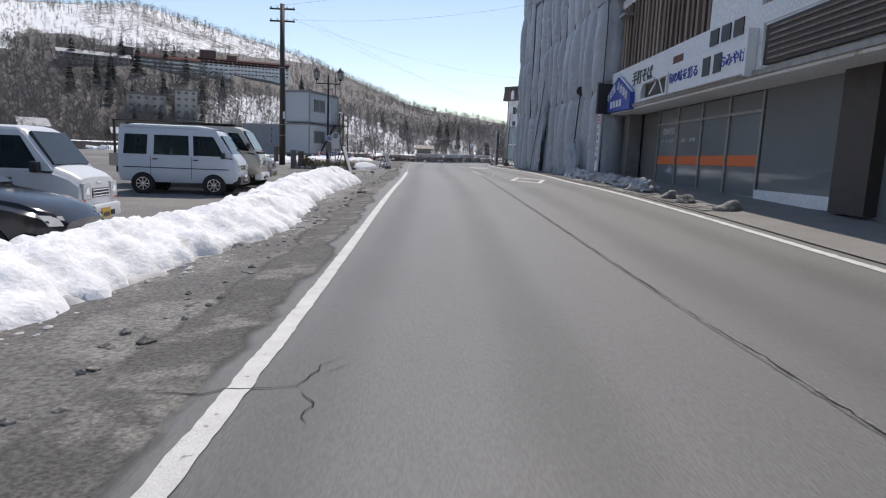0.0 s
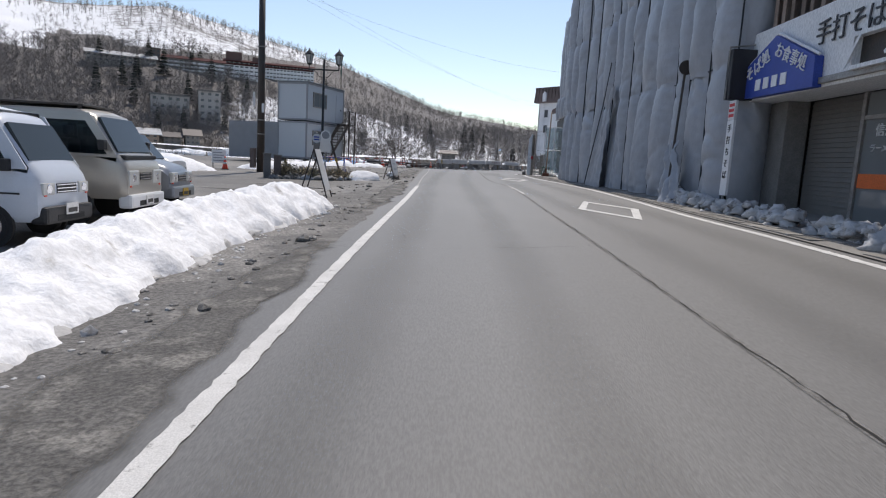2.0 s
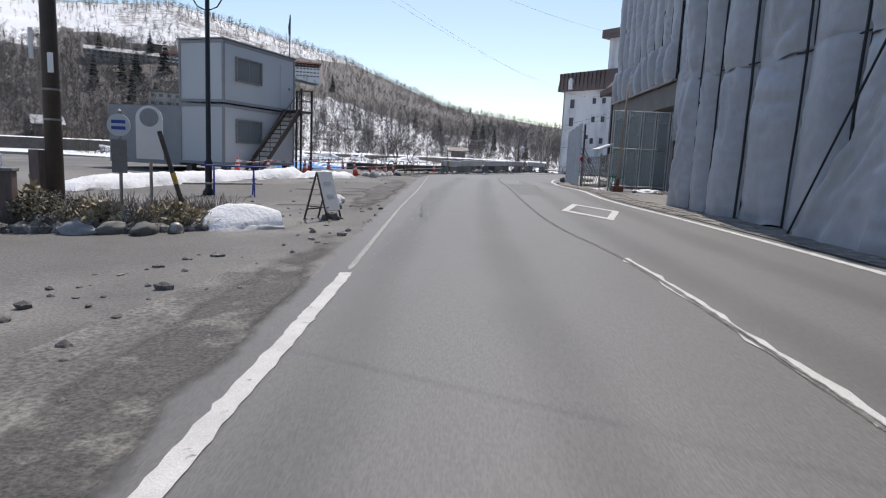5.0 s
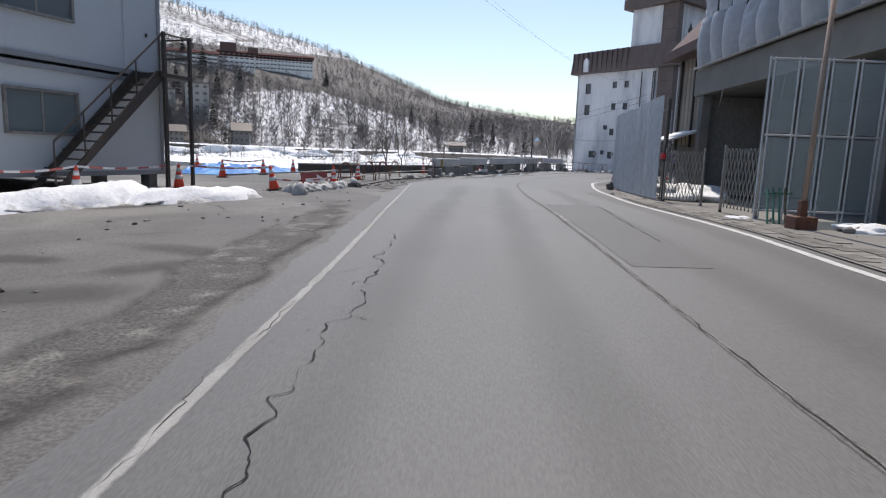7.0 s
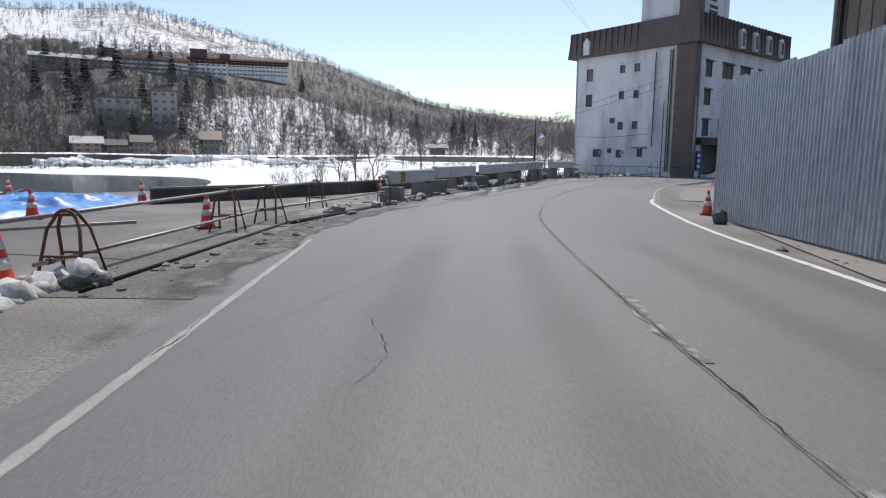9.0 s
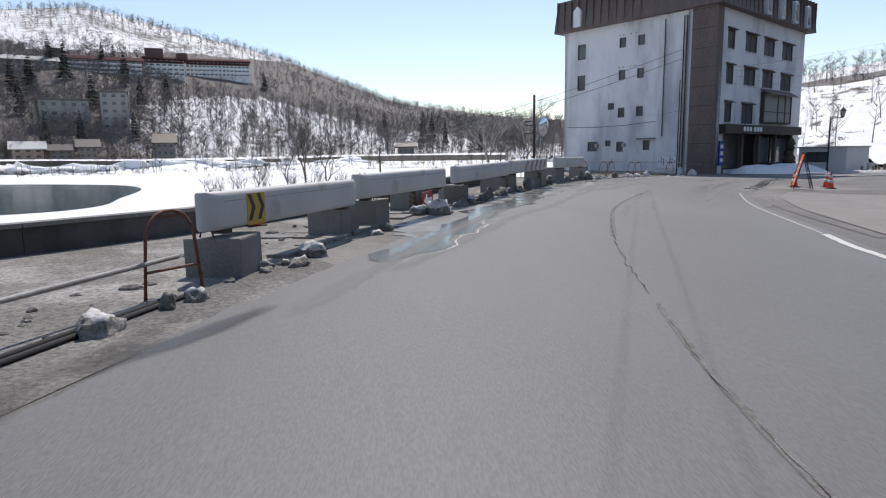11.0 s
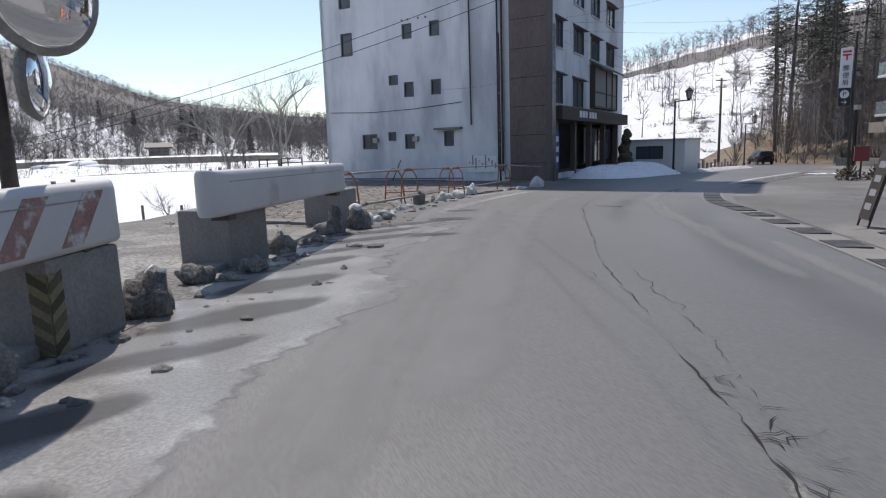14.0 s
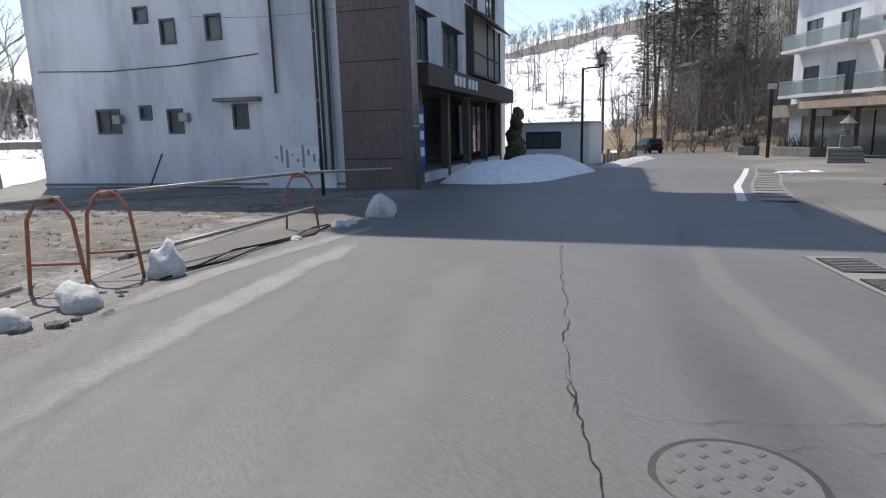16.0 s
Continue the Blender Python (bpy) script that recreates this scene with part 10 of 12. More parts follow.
# ---- right side: sheet fence, gates, clear-sheet passage ----
def sheet_fence(a, b, z0, z1, label):
    """Ribbed zinc sheets, overlapped, on a pipe frame."""
    A, B = Vector((*a, 0)), Vector((*b, 0))
    d = (B - A).normalized()
    L = (B - A).length
    t = thing("sheet_fence", Matrix.Translation((a[0], a[1], 0)) @ Matrix.Rotation(math.atan2(d.y, d.x), 4, "Z"), label, "fence")
    n = int(L / 0.78)
    w = L / n
    rnd = random.Random(3)
    for k in range(n):
        bm = bmesh.new()
        gz0 = ground_z(*(A + d * (k * w))[:2])
        rows = []
        dz, dy = rnd.uniform(-0.04, 0.04), (k % 2) * 0.012
        xs = []
        for r in range(6):
            x = k * w + r * w / 6
            xs += [(x, 0.0), (x + 0.018, 0.05), (x + 0.06, 0.05), (x + 0.078, 0.0)]
        xs.append((k * w + w + 0.02, 0.0))
        for x, y in xs:
            rows.append([bm.verts.new((x, y + dy, gz0 + z0)), bm.verts.new((x, y + dy, gz0 + z1 + dz))])
        for p, q in zip(rows, rows[1:]):
            bm.faces.new((p[0], q[0], q[1], p[1]))
        part("sheet", bm, ZINC, t)
    for z in (0.6, 1.8, 3.0):
        part("rail", tube((0, -0.06, ground_z(*a) + z), (L, -0.06, ground_z(*b) + z), 0.025), PIPE, t)
    for k in range(0, n + 1, 2):
        x = min(k * w, L)
        part("post", tube((x, -0.12, 0.0), (x, -0.12, z1 + 0.1), 0.03), PIPE, t)
        part("brace", tube((x, -0.12, 2.4), (x, -1.4, 0.1), 0.025), PIPE, t)
    return t


sheet_fence((6.5, 24.6), (7.35, 34.3), 0.06, 3.5, "tall ribbed zinc sheet fence on pipes")
t = thing("beacon_post", put(6.62, 24.35, 0, -0.05), "dark post with an orange warning lamp", "post")
part("shaft", box(-0.035, 0.035, -0.035, 0.035, 0, 3.4, 0.01), DARK_STEEL, t)
part("beacon", lathe([(0.06, 1.45), (0.09, 1.47), (0.09, 1.58), (0.05, 1.66)], 12, (-0.1, -0.08, 0)), SIGN_RED, t, "red warning lamp")
part("beacon_bracket", box(-0.12, 0.0, -0.1, -0.06, 1.38, 1.46), DARK_STEEL, t)


def folding_gate(a, b, h, label):
    """A lattice gate between two uprights."""
    A, B = Vector((*a, 0)), Vector((*b, 0))
    L = (B - A).length
    t = thing("folding_gate", Matrix.Translation((a[0], a[1], ground_z(*a))) @ Matrix.Rotation(math.atan2(B.y - A.y, B.x - A.x), 4, "Z"), label, "gate", "folding gates")
    for x in (0, L):
        part("upright", box(x - 0.025, x + 0.025, -0.03, 0.03, 0.06, h + 0.1), PIPE, t)
        part("castor", lathe([(0.05, -0.02), (0.05, 0.02)], 10, m=Matrix.Translation((x, 0, 0.05)) @ Matrix.Rotation(radians(90), 4, "X")), BLACK_RUBBER, t)
    n = int(L / 0.16)
    p = L / n
    for k in range(-3, n + 1):
        for s, y in ((1, -0.012), (-1, 0.012)):
            x0, x1 = k * p, k * p + p * 3
            zs = [0.16, h]
            if s < 0:
                x0, x1 = x1, x0
            # clip to the opening
            pts = []
            for u in (0, 1):
                pts.append(Vector((x0 + (x1 - x0) * u, y, zs[0] + (zs[1] - zs[0]) * u)))
            lo, hi = pts
            def cut(pv, qv):
                if pv.x < 0:
                    f = (0 - pv.x) / (qv.x - pv.x)
                    return pv.lerp(qv, f)
                if pv.x > L:
                    f = (L - pv.x) / (qv.x - pv.x)
                    return pv.lerp(qv, f)
                return pv
            if (lo.x < 0 and hi.x < 0) or (lo.x > L and hi.x > L):
                continue
            lo, hi = cut(lo, hi), cut(hi, lo)
            if (hi - lo).length > 0.1:
                part("lattice_bar", tube(lo, hi, 0.013, n=4), PIPE, t)
    return t


folding_gate((6.62, 24.2), (7.2, 22.5), 1.65, "half-open grey folding lattice gate")
folding_gate((6.6, 19.6), (6.72, 17.9), 1.62, "grey folding lattice gate drawn out")

t = thing("clear_passage", pose(0, 0, 0), "clear sheets on an aluminium passage frame", "shelter")
P0, P1 = Vector((6.62, 17.7, 0)), Vector((9.12, 17.72, 0))
for k in range(5):
    q = P0.lerp(P1, k / 4)
    for o in (-0.05, 0.05):
        part("post", tube((q.x + o, q.y, ground_z(q.x, q.y)), (q.x + o, q.y, 3.85), 0.022), ALUMINIUM, t)
for z in (0.5, 2.17, 3.8):
    part("rail", tube((P0.x, P0.y, z), (P1.x, P1.y, z), 0.024), ALUMINIUM, t)
for k in range(4):
    a, b = P0.lerp(P1, (k + 0.03) / 4), P0.lerp(P1, (k + 0.97) / 4)
    for z0, z1 in ((0.55, 2.12), (2.22, 3.75)):
        part("clear_sheet", slab([(a.x, a.y, z0), (b.x, b.y, z0), (b.x, b.y, z1), (a.x, a.y, z1)], (0, -1, 0), 0.003), NET, t, "clear plastic sheet")

t = thing("barrier_pole", put(6.5, 15.6, 0, -0.02), "leaning wooden pole in a rusty steel base", "pole")
part("base", box(-0.21, 0.21, -0.2, 0.2, 0, 0.28, 0.02), RUSTY, t, "rust-brown box base")
part("shaft", tube((0, 0, 0.2), (0.12, 0.05, 4.4), 0.05, 0.045, 10), WOOD, t, smooth=True)
part("collar", box(-0.065, 0.065, -0.065, 0.065, 0.28, 0.58, 0.01), RUSTY, t)
t = thing("pole_support", put(8.75, 14.0, 0), "slim dark post with a yellow sleeve", "post")
part("shaft", tube((0, 0, 0), (0.1, 0, 3.6), 0.022, n=8), DARK_STEEL, t)
part("sleeve", tube((0, 0, 0.02), (0.062, 0, 2.2), 0.062, 0.056, 12), YELLOW, t, "plain yellow guard sleeve", smooth=True)
t = thing("folded_net", put(8.9, 15.4), "green net folded flat on the ground", "net")
b = bmesh.new()
for k in range(5):
    lump(b, (-0.35 + k * 0.18, rnd4.gauss(0, 0.05), 0), (0.2, 0.16, 0.09), k * 2.1, 0.5, 2, 0.2)
part("bundle", b, GREEN_PAINT, t, smooth=True)
t = thing("folded_barricade", put(6.55, 16.6, 20), "folded green steel barricade leaning over", "barricade")
for k in range(4):
    part("bar", tube((-0.25 + k * 0.16, 0.0, 0.02), (0.12 + k * 0.16, 0.45, 0.72), 0.024), SHRUB if k == 3 else GREEN_PAINT, t)
part("cross_bar", tube((0.0, 0.4, 0.62), (0.75, 0.4, 0.62), 0.022), GREEN_PAINT, t)
for m, s, lb in ((7.7, (15.4, 0.5), "patch of old snow by the passage"), (8.3, (26.2, 1.3), "melting snow heap behind the lattice gate"), (6.2, (17.6, 0.25), "scrap of old snow at the gate")):
    b = bmesh.new()
    y, r = s
    lump(b, (m, y, ground_z(m, y) - 0.03), (r * 1.1, r * 1.2, r * 0.36), m, 0.5, 4, 0.2)
    tagged(part("snow_patch", b, SNOW, smooth=True), lb, "snow")
b = bmesh.new()
for k in range(16):
    lump(b, (7.9 + rnd4.gauss(0, 0.4), 15.0 + rnd4.gauss(0, 0.25), ground_z(7.9, 15)), (0.14, 0.12, 0.1), k * 3.3, 0.4, 1)
tagged(part("sandbags", b, PALE_CONCRETE, smooth=True), "small heap of dusty rubble and sacks", "rubble")


# ---- junction ----
GUT = [(13.7, 54.9), (16.4, 58.6), (18.6, 62.0), (20.1, 64.3), (22.2, 66.5)]
gl = smooth_rows(GUT, 6)
tagged(part("gutter", stripe(gl, 0.62, 0.02, 0.4), PALE_CONCRETE), "pale concrete gutter channel with grates", "gutter", kind="structure")
gut = bpy.data.objects["gutter"]
k = 0
for p, q in zip(gl, gl[1:]):
    mid, d = (p + q) / 2, q - p
    if 56 < mid[1] < 71 and k % 2 == 0:
        ang = math.atan2(d[1], d[0])
        gr = part("drain_grate", box(-0.36, 0.36, -0.24, 0.24, 0.0, 0.016), GRATE, gut, "dark steel drain grate")
        gr.matrix_basis = Matrix.Translation((mid[0], mid[1], ground_z(*mid) + 0.022)) @ Matrix.Rotation(ang, 4, "Z")
        for s in range(9):
            bar = part("grate_bar", box(-0.34 + s * 0.08, -0.32 + s * 0.08, -0.23, 0.23, 0.016, 0.024), PIPE, gr)
    k += 1
GUT2 = [(27.9, 70.0), (31.65, 72.25), (37.05, 75.05), (41.2, 77.35)]
tagged(part("gutter", stripe(smooth_rows(GUT2, 6), 0.85, 0.02, 0.6), CONCRETE), "slotted concrete gutter beside the road", "gutter", kind="structure")
g2 = bpy.data.objects["gutter.001"]
for i, p in enumerate(resample(smooth_rows(GUT2, 6), 17)):
    sl = part("gutter_slot", box(-0.12, 0.12, -0.34, 0.34, 0, 0.006), GRATE, g2)
    sl.matrix_basis = Matrix.Translation((p[0], p[1], ground_z(*p) + 0.022)) @ Matrix.Rotation(radians(30), 4, "Z")
t = thing("manhole_cover", put(16.66, 64.47, 0, 0.014), "round dark iron manhole cover in the road", "manhole cover")
part("ring", lathe([(0.36, 0), (0.36, 0.006), (0.33, 0.007)], 32), GRATE, t)
lid = part("lid", lathe([(0.325, 0), (0.325, 0.009)], 32), ASPHALT, t, "worn iron lid with raised pattern")
for k in range(26):
    a, r = k * 2.4, 0.3 * math.sqrt((k + 0.5) / 26)
    part("stud", box(r * math.cos(a) - 0.022, r * math.cos(a) + 0.022, r * math.sin(a) - 0.012, r * math.sin(a) + 0.012, 0.009, 0.0115), ASPHALT_PATCH, lid)
for pts, w in (([(14.6, 54.4), (19.0, 53.2)], 0.05), ([(15.4, 56.2), (20.5, 54.6), (26, 52.6)], 0.03), ([(17.5, 58.8), (22, 57.4), (30, 55)], 0.03), ([(20.5, 63.6), (27, 61.5), (36, 60)], 0.03), ([(24.5, 66.8), (30, 63), (34, 62)], 0.03)):
    crack(pts, w, 0.03, 0.3)
for a, b, w in (((14.9, 53.6), (17.4, 52.9), 0.25), ((16.0, 55.6), (17.0, 55.35), 0.25), ((17.2, 54.6), (18.8, 54.1), 0.3)):
    tagged(part("forecourt_line", stripe([a, b], w, 0.026, 0.4, 0.02, 8), WORN_LINE), "worn white painted bar on the forecourt", "road marking", kind="structure")


def works_board(m, mat, label, w=0.55, h=1.42):
    t = thing("works_sign", m, label, "sign board", "works signs")
    for s in (-1, 1):
        r = Matrix.Translation((0, 0, h)) @ Matrix.Rotation(radians(14 * s), 4, "X") @ Matrix.Translation((0, 0, -h))
        for x in (-w / 2, w / 2):
            lg = bmesh.new()
            add_box(lg, x - 0.015, x + 0.015, -0.015, 0.015, -0.04, h, m=r)
            part("leg", lg, DARK_STEEL, t)
    pn = bmesh.new()
    r = Matrix.Translation((0, 0, h)) @ Matrix.Rotation(radians(-14), 4, "X") @ Matrix.Translation((0, 0, -h))
    add_box(pn, -w / 2, w / 2, -0.035, -0.017, 0.12, h, 0.004, r)
    p = part("panel", pn, mat, t, "painted sign panel")
    for k in range(4):
        ln = bmesh.new()
        add_box(ln, -w * 0.28, w * 0.28, -0.039, -0.036, 0.3 + 0.26 * k, 0.42 + 0.26 * k, m=r)
        part("writing_bar", ln, CONE_WHITE if mat is SIGN_ORANGE else UNIT_FRAME, p)
    return t


works_board(put(17.25, 56.8, -113), SIGN_ORANGE, "orange works sign board on folding legs", 0.55, 1.48)
works_board(put(18.45, 58.75, -128), DARK_STEEL, "dark works sign board on folding legs", 0.5, 1.55)
t = thing("cone_bar", pose(0, 0, 0), "white bar resting between traffic cones", "bar")
part("tube", tube((17.75, 58.15, ground_z(17.7, 58.1) + 0.66), (18.9, 57.4, ground_z(18.9, 57.4) + 0.66), 0.022), CONE_WHITE, t)
for k, (x, y) in enumerate([(17.75, 58.15), (18.9, 57.4)]):
    copy_thing(cone, put(x, y, k * 23))

# hotel front: snow heap, poles
snow_ridge("snow_mound", [(26.3, 81.0), (28.5, 81.8), (31.5, 83.4), (35.6, 85.4)], -3.2, 0.95, "blue-shaded snow heap before the hotel", 21.7, ends=2.5, steep=0.3)
snow_ridge("snow_bank", [(38.0, 84.2), (44, 88.0), (53.0, 93.2)], -1.3, 0.26, "low rubble and snow strip beside the road", 23.1, ends=1.2, mat=DIRTY_SNOW)
t = thing("low_fence", pose(0, 0, 0), "row of short brown wooden posts in snow", "fence")
for i, p in enumerate(resample([(42.4, 87.4), (47, 90.0), (53, 93.6)], 12)):
    part("post", tube((p[0], p[1], ground_z(*p) - 0.05), (p[0], p[1], ground_z(*p) + 0.6 + 0.25 * (i % 3 == 1)), 0.1, n=8), WOOD, t)
utility_pole(24.4, 79.2, 8.2, "tall grey utility pole at the hotel corner", False, 0.11, PIPE)
utility_pole(21.3, 79.3, 7.6, "thin pole with cables on the hotel wall", False, 0.05, DARK_STEEL)
utility_pole(65.9, 108, 10.5, "grey utility pole beside the far road", True, 0.16, BARK)
utility_pole(41.5, 104, 9.0, "grey utility pole on the snowy slope", True, 0.13, BARK)
utility_pole(-3.2, 96.0, 6.5, "dark utility pole standing by the lake shore", False, 0.1, DARK_STEEL)


def gooseneck(x, y, h, turn, label):
    t = thing("street_lamp", put(x, y, turn, -0.02), label, "street lamp", "street lamps")
    part("post", lathe([(0.12, 0), (0.12, 0.3), (0.07, 0.4), (0.055, h)], 10), BLACK_STEEL, t, smooth=True)
    part("arm", pipe([(0, 0, h - 0.1), (0.25, 0, h - 0.02), (0.85, 0, h)], 0.035), BLACK_STEEL, t)
    lantern(t, 0.85, h + 0.1)
    return t


gooseneck(36.6, 83.8, 4.75, -42, "black street lamp with one side lantern")
gooseneck(60.0, 99.0, 4.4, -42, "short black street lamp by the road bend")
t = thing("path_light", put(57.0, 85.6), "tall dark post lamp with square head", "street lamp")
part("post", box(-0.09, 0.09, -0.09, 0.09, 0, 4.6, 0.01), BLACK_STEEL, t)
part("lamp_head", box(-0.22, 0.22, -0.22, 0.22, 4.6, 5.0, 0.02), LAMP_GLASS, t, "frosted square lamp head")
part("lamp_cap", box(-0.26, 0.26, -0.26, 0.26, 5.0, 5.06, 0.01), BLACK_STEEL, t)

# guard house
ax = math.degrees(math.atan2(90.2 - 86.7, 38.0 - 40.3))
t = thing("guard_house", pose(38.0, 90.2, ground_z(39, 88) - 0.1, 0, 0, ax + 180), "small white prefab hut with a dark window", "hut")
W = 4.2
part("wall", wall_with_holes(W, 2.4, 0.1, [(0.7, 2.6, 1.1, 1.95)]), WHITE_PANEL, t)
part("wall", box(0, 0.1, 0.1, 4.9, 0, 2.4), WHITE_PANEL, t)
part("wall", box(W - 0.1, W, 0.1, 4.9, 0, 2.4), WHITE_PANEL, t)
part("wall", box(0, W, 4.9, 5.0, 0, 2.4), WHITE_PANEL, t)
part("roof", box(-0.12, W + 0.12, -0.15, 5.1, 2.4, 2.52, 0.01), BEAM_WHITE, t, "thin flat white roof")
w = part("window", window_mesh(1.9, 0.85, 0.05, 0.06), BLACK_STEEL, t, "dark sliding window")
w.location = (1.65, 0.02, 1.525)
part("pane", box(-0.94, 0.94, 0.03, 0.038, -0.42, 0.42), GLASS, w)


# ---- parked cars down the road ----
def far_car(x, y, turn, mat, label):
    car = thing("parked_car", put(x, y, turn), label, "car", "parked cars")
    hb, ht, zm = 0.82, 0.62, 0.95
    st = [(-2.0, 0.4, 0.9, 1.2, 0.74, 0.6), (-1.9, 0.32, zm, 1.5, 0.8, ht), (-0.6, 0.3, zm, 1.58, hb, ht), (0.2, 0.3, zm, 1.54, hb, ht), (0.95, 0.3, 0.94, 1.04, hb, 0.7), (1.75, 0.32, 0.82, 0.92, hb - 0.04, 0.68), (2.0, 0.4, 0.6, 0.74, 0.68, 0.6)]
    sharp(part("body", loft_body(st), mat, car))
    side_windows(car, [(-1.7, -0.5, -1.6, -0.5), (-0.4, 0.8, -0.4, 0.2)], (0.98, 1.42), hb, ht, zm, 1.58)
    part("windscreen", slab([(0.9, -0.64, 1.05), (0.9, 0.64, 1.05), (0.25, 0.55, 1.48), (0.25, -0.55, 1.48)], (0.55, 0, 0.83), 0.055), CAR_GLASS, car)
    part("rear_window", slab([(-2.0, -0.6, 1.0), (-2.0, 0.6, 1.0), (-1.93, 0.52, 1.4), (-1.93, -0.52, 1.4)], (-1, 0, 0.1), 0.03), CAR_GLASS, car)
    for s in (-1, 1):
        part("tail_light", box(-2.03, -1.96, s * 0.62 - 0.1, s * 0.62 + 0.1, 0.72, 0.92, 0.01), TAIL_RED, car, "red tail light")
    wheels(car, (1.25, -1.25), hb, 0.31)


far_car(67.2, 103.2, 60, CAR_BLACK, "dark parked car at the road bend")
far_car(52.5, 101.0, 30, CAR_WHITE, "white parked car behind the hut")

# ---- post office and parking sign ----
t = thing("parking_sign", put(32.95, 69.9, -52, 0), "tall white post office and parking sign", "sign")
part("pole", tube((0.34, 0.05, -0.1), (0.34, 0.05, 6.2), 0.055, n=12), DARK_STEEL, t)
z0 = 2.85 - ground_z(32.95, 69.9)
bd = part("board", box(-0.2, 0.24, -0.09, 0.09, z0 + 0.75, z0 + 2.4, 0.015), SIGN_WHITE, t, "white upper board")
lo = part("parking_board", box(-0.2, 0.24, -0.09, 0.09, z0, z0 + 0.745, 0.015), SIGN_BLACK, t, "black parking board")
part("mark_bar", box(-0.14, 0.18, -0.098, -0.091, z0 + 2.2, z0 + 2.28), SIGN_RED, bd, "red post mark")
part("mark_bar", box(-0.14, 0.18, -0.098, -0.091, z0 + 2.07, z0 + 2.14), SIGN_RED, bd)
part("mark_bar", box(-0.01, 0.05, -0.098, -0.091, z0 + 1.88, z0 + 2.07), SIGN_RED, bd)
up_right = Matrix.Rotation(radians(90), 4, "X")
for k, ch in enumerate("郵便局"):
    text_part("sign_text", ch, 0.25, SIGN_BLACK, Matrix.Translation((0.02, -0.093, z0 + 1.55 - k * 0.3)) @ up_right, bd)
part("disc", lathe([(0.17, 0), (0.17, 0.006)], 28, m=Matrix.Translation((0.02, -0.09, z0 + 0.48)) @ up_right), SIGN_WHITE, lo, "white round parking mark")
text_part("sign_text", "P", 0.29, SIGN_BLACK, Matrix.Translation((0.02, -0.102, z0 + 0.48)) @ up_right, lo)
text_part("sign_text", "→", 0.28, SIGN_WHITE, Matrix.Translation((0.02, -0.095, z0 + 0.14)) @ up_right, lo)
for k, (x, y) in enumerate([(32.6, 69.2), (33.6, 68.6)]):
    v, f = [], []
    for j in range(420):
        a, c = rnd4.uniform(0, 6.283), rnd4.uniform(0, 1.57)
        p = Vector((math.cos(a) * math.cos(c), math.sin(a) * math.cos(c), math.sin(c) * 1.1)) * rnd4.uniform(0.3, 0.52)
        d = Vector((rnd4.gauss(0, 1), rnd4.gauss(0, 1), rnd4.gauss(0.3, 1))).normalized() * 0.17
        s = d.cross(p).normalized() * 0.03
        n = len(v)
        v += [p, p + d * 0.5 + s, p + d, p + d * 0.5 - s]
        f.append((n, n + 1, n + 2, n + 3))
    t = thing("clipped_shrub", put(x, y), "small brown winter shrub at the sign post", "shrub", "clipped shrubs")
    me = bpy.data.meshes.new("foliage")
    me.from_pydata(v, [], f)
    me.materials.append(SHRUB)
    new("foliage", me).parent = t
    part("stem", tube((0, 0, -0.05), (0, 0, 0.35), 0.04, 0.03), BARK, t)


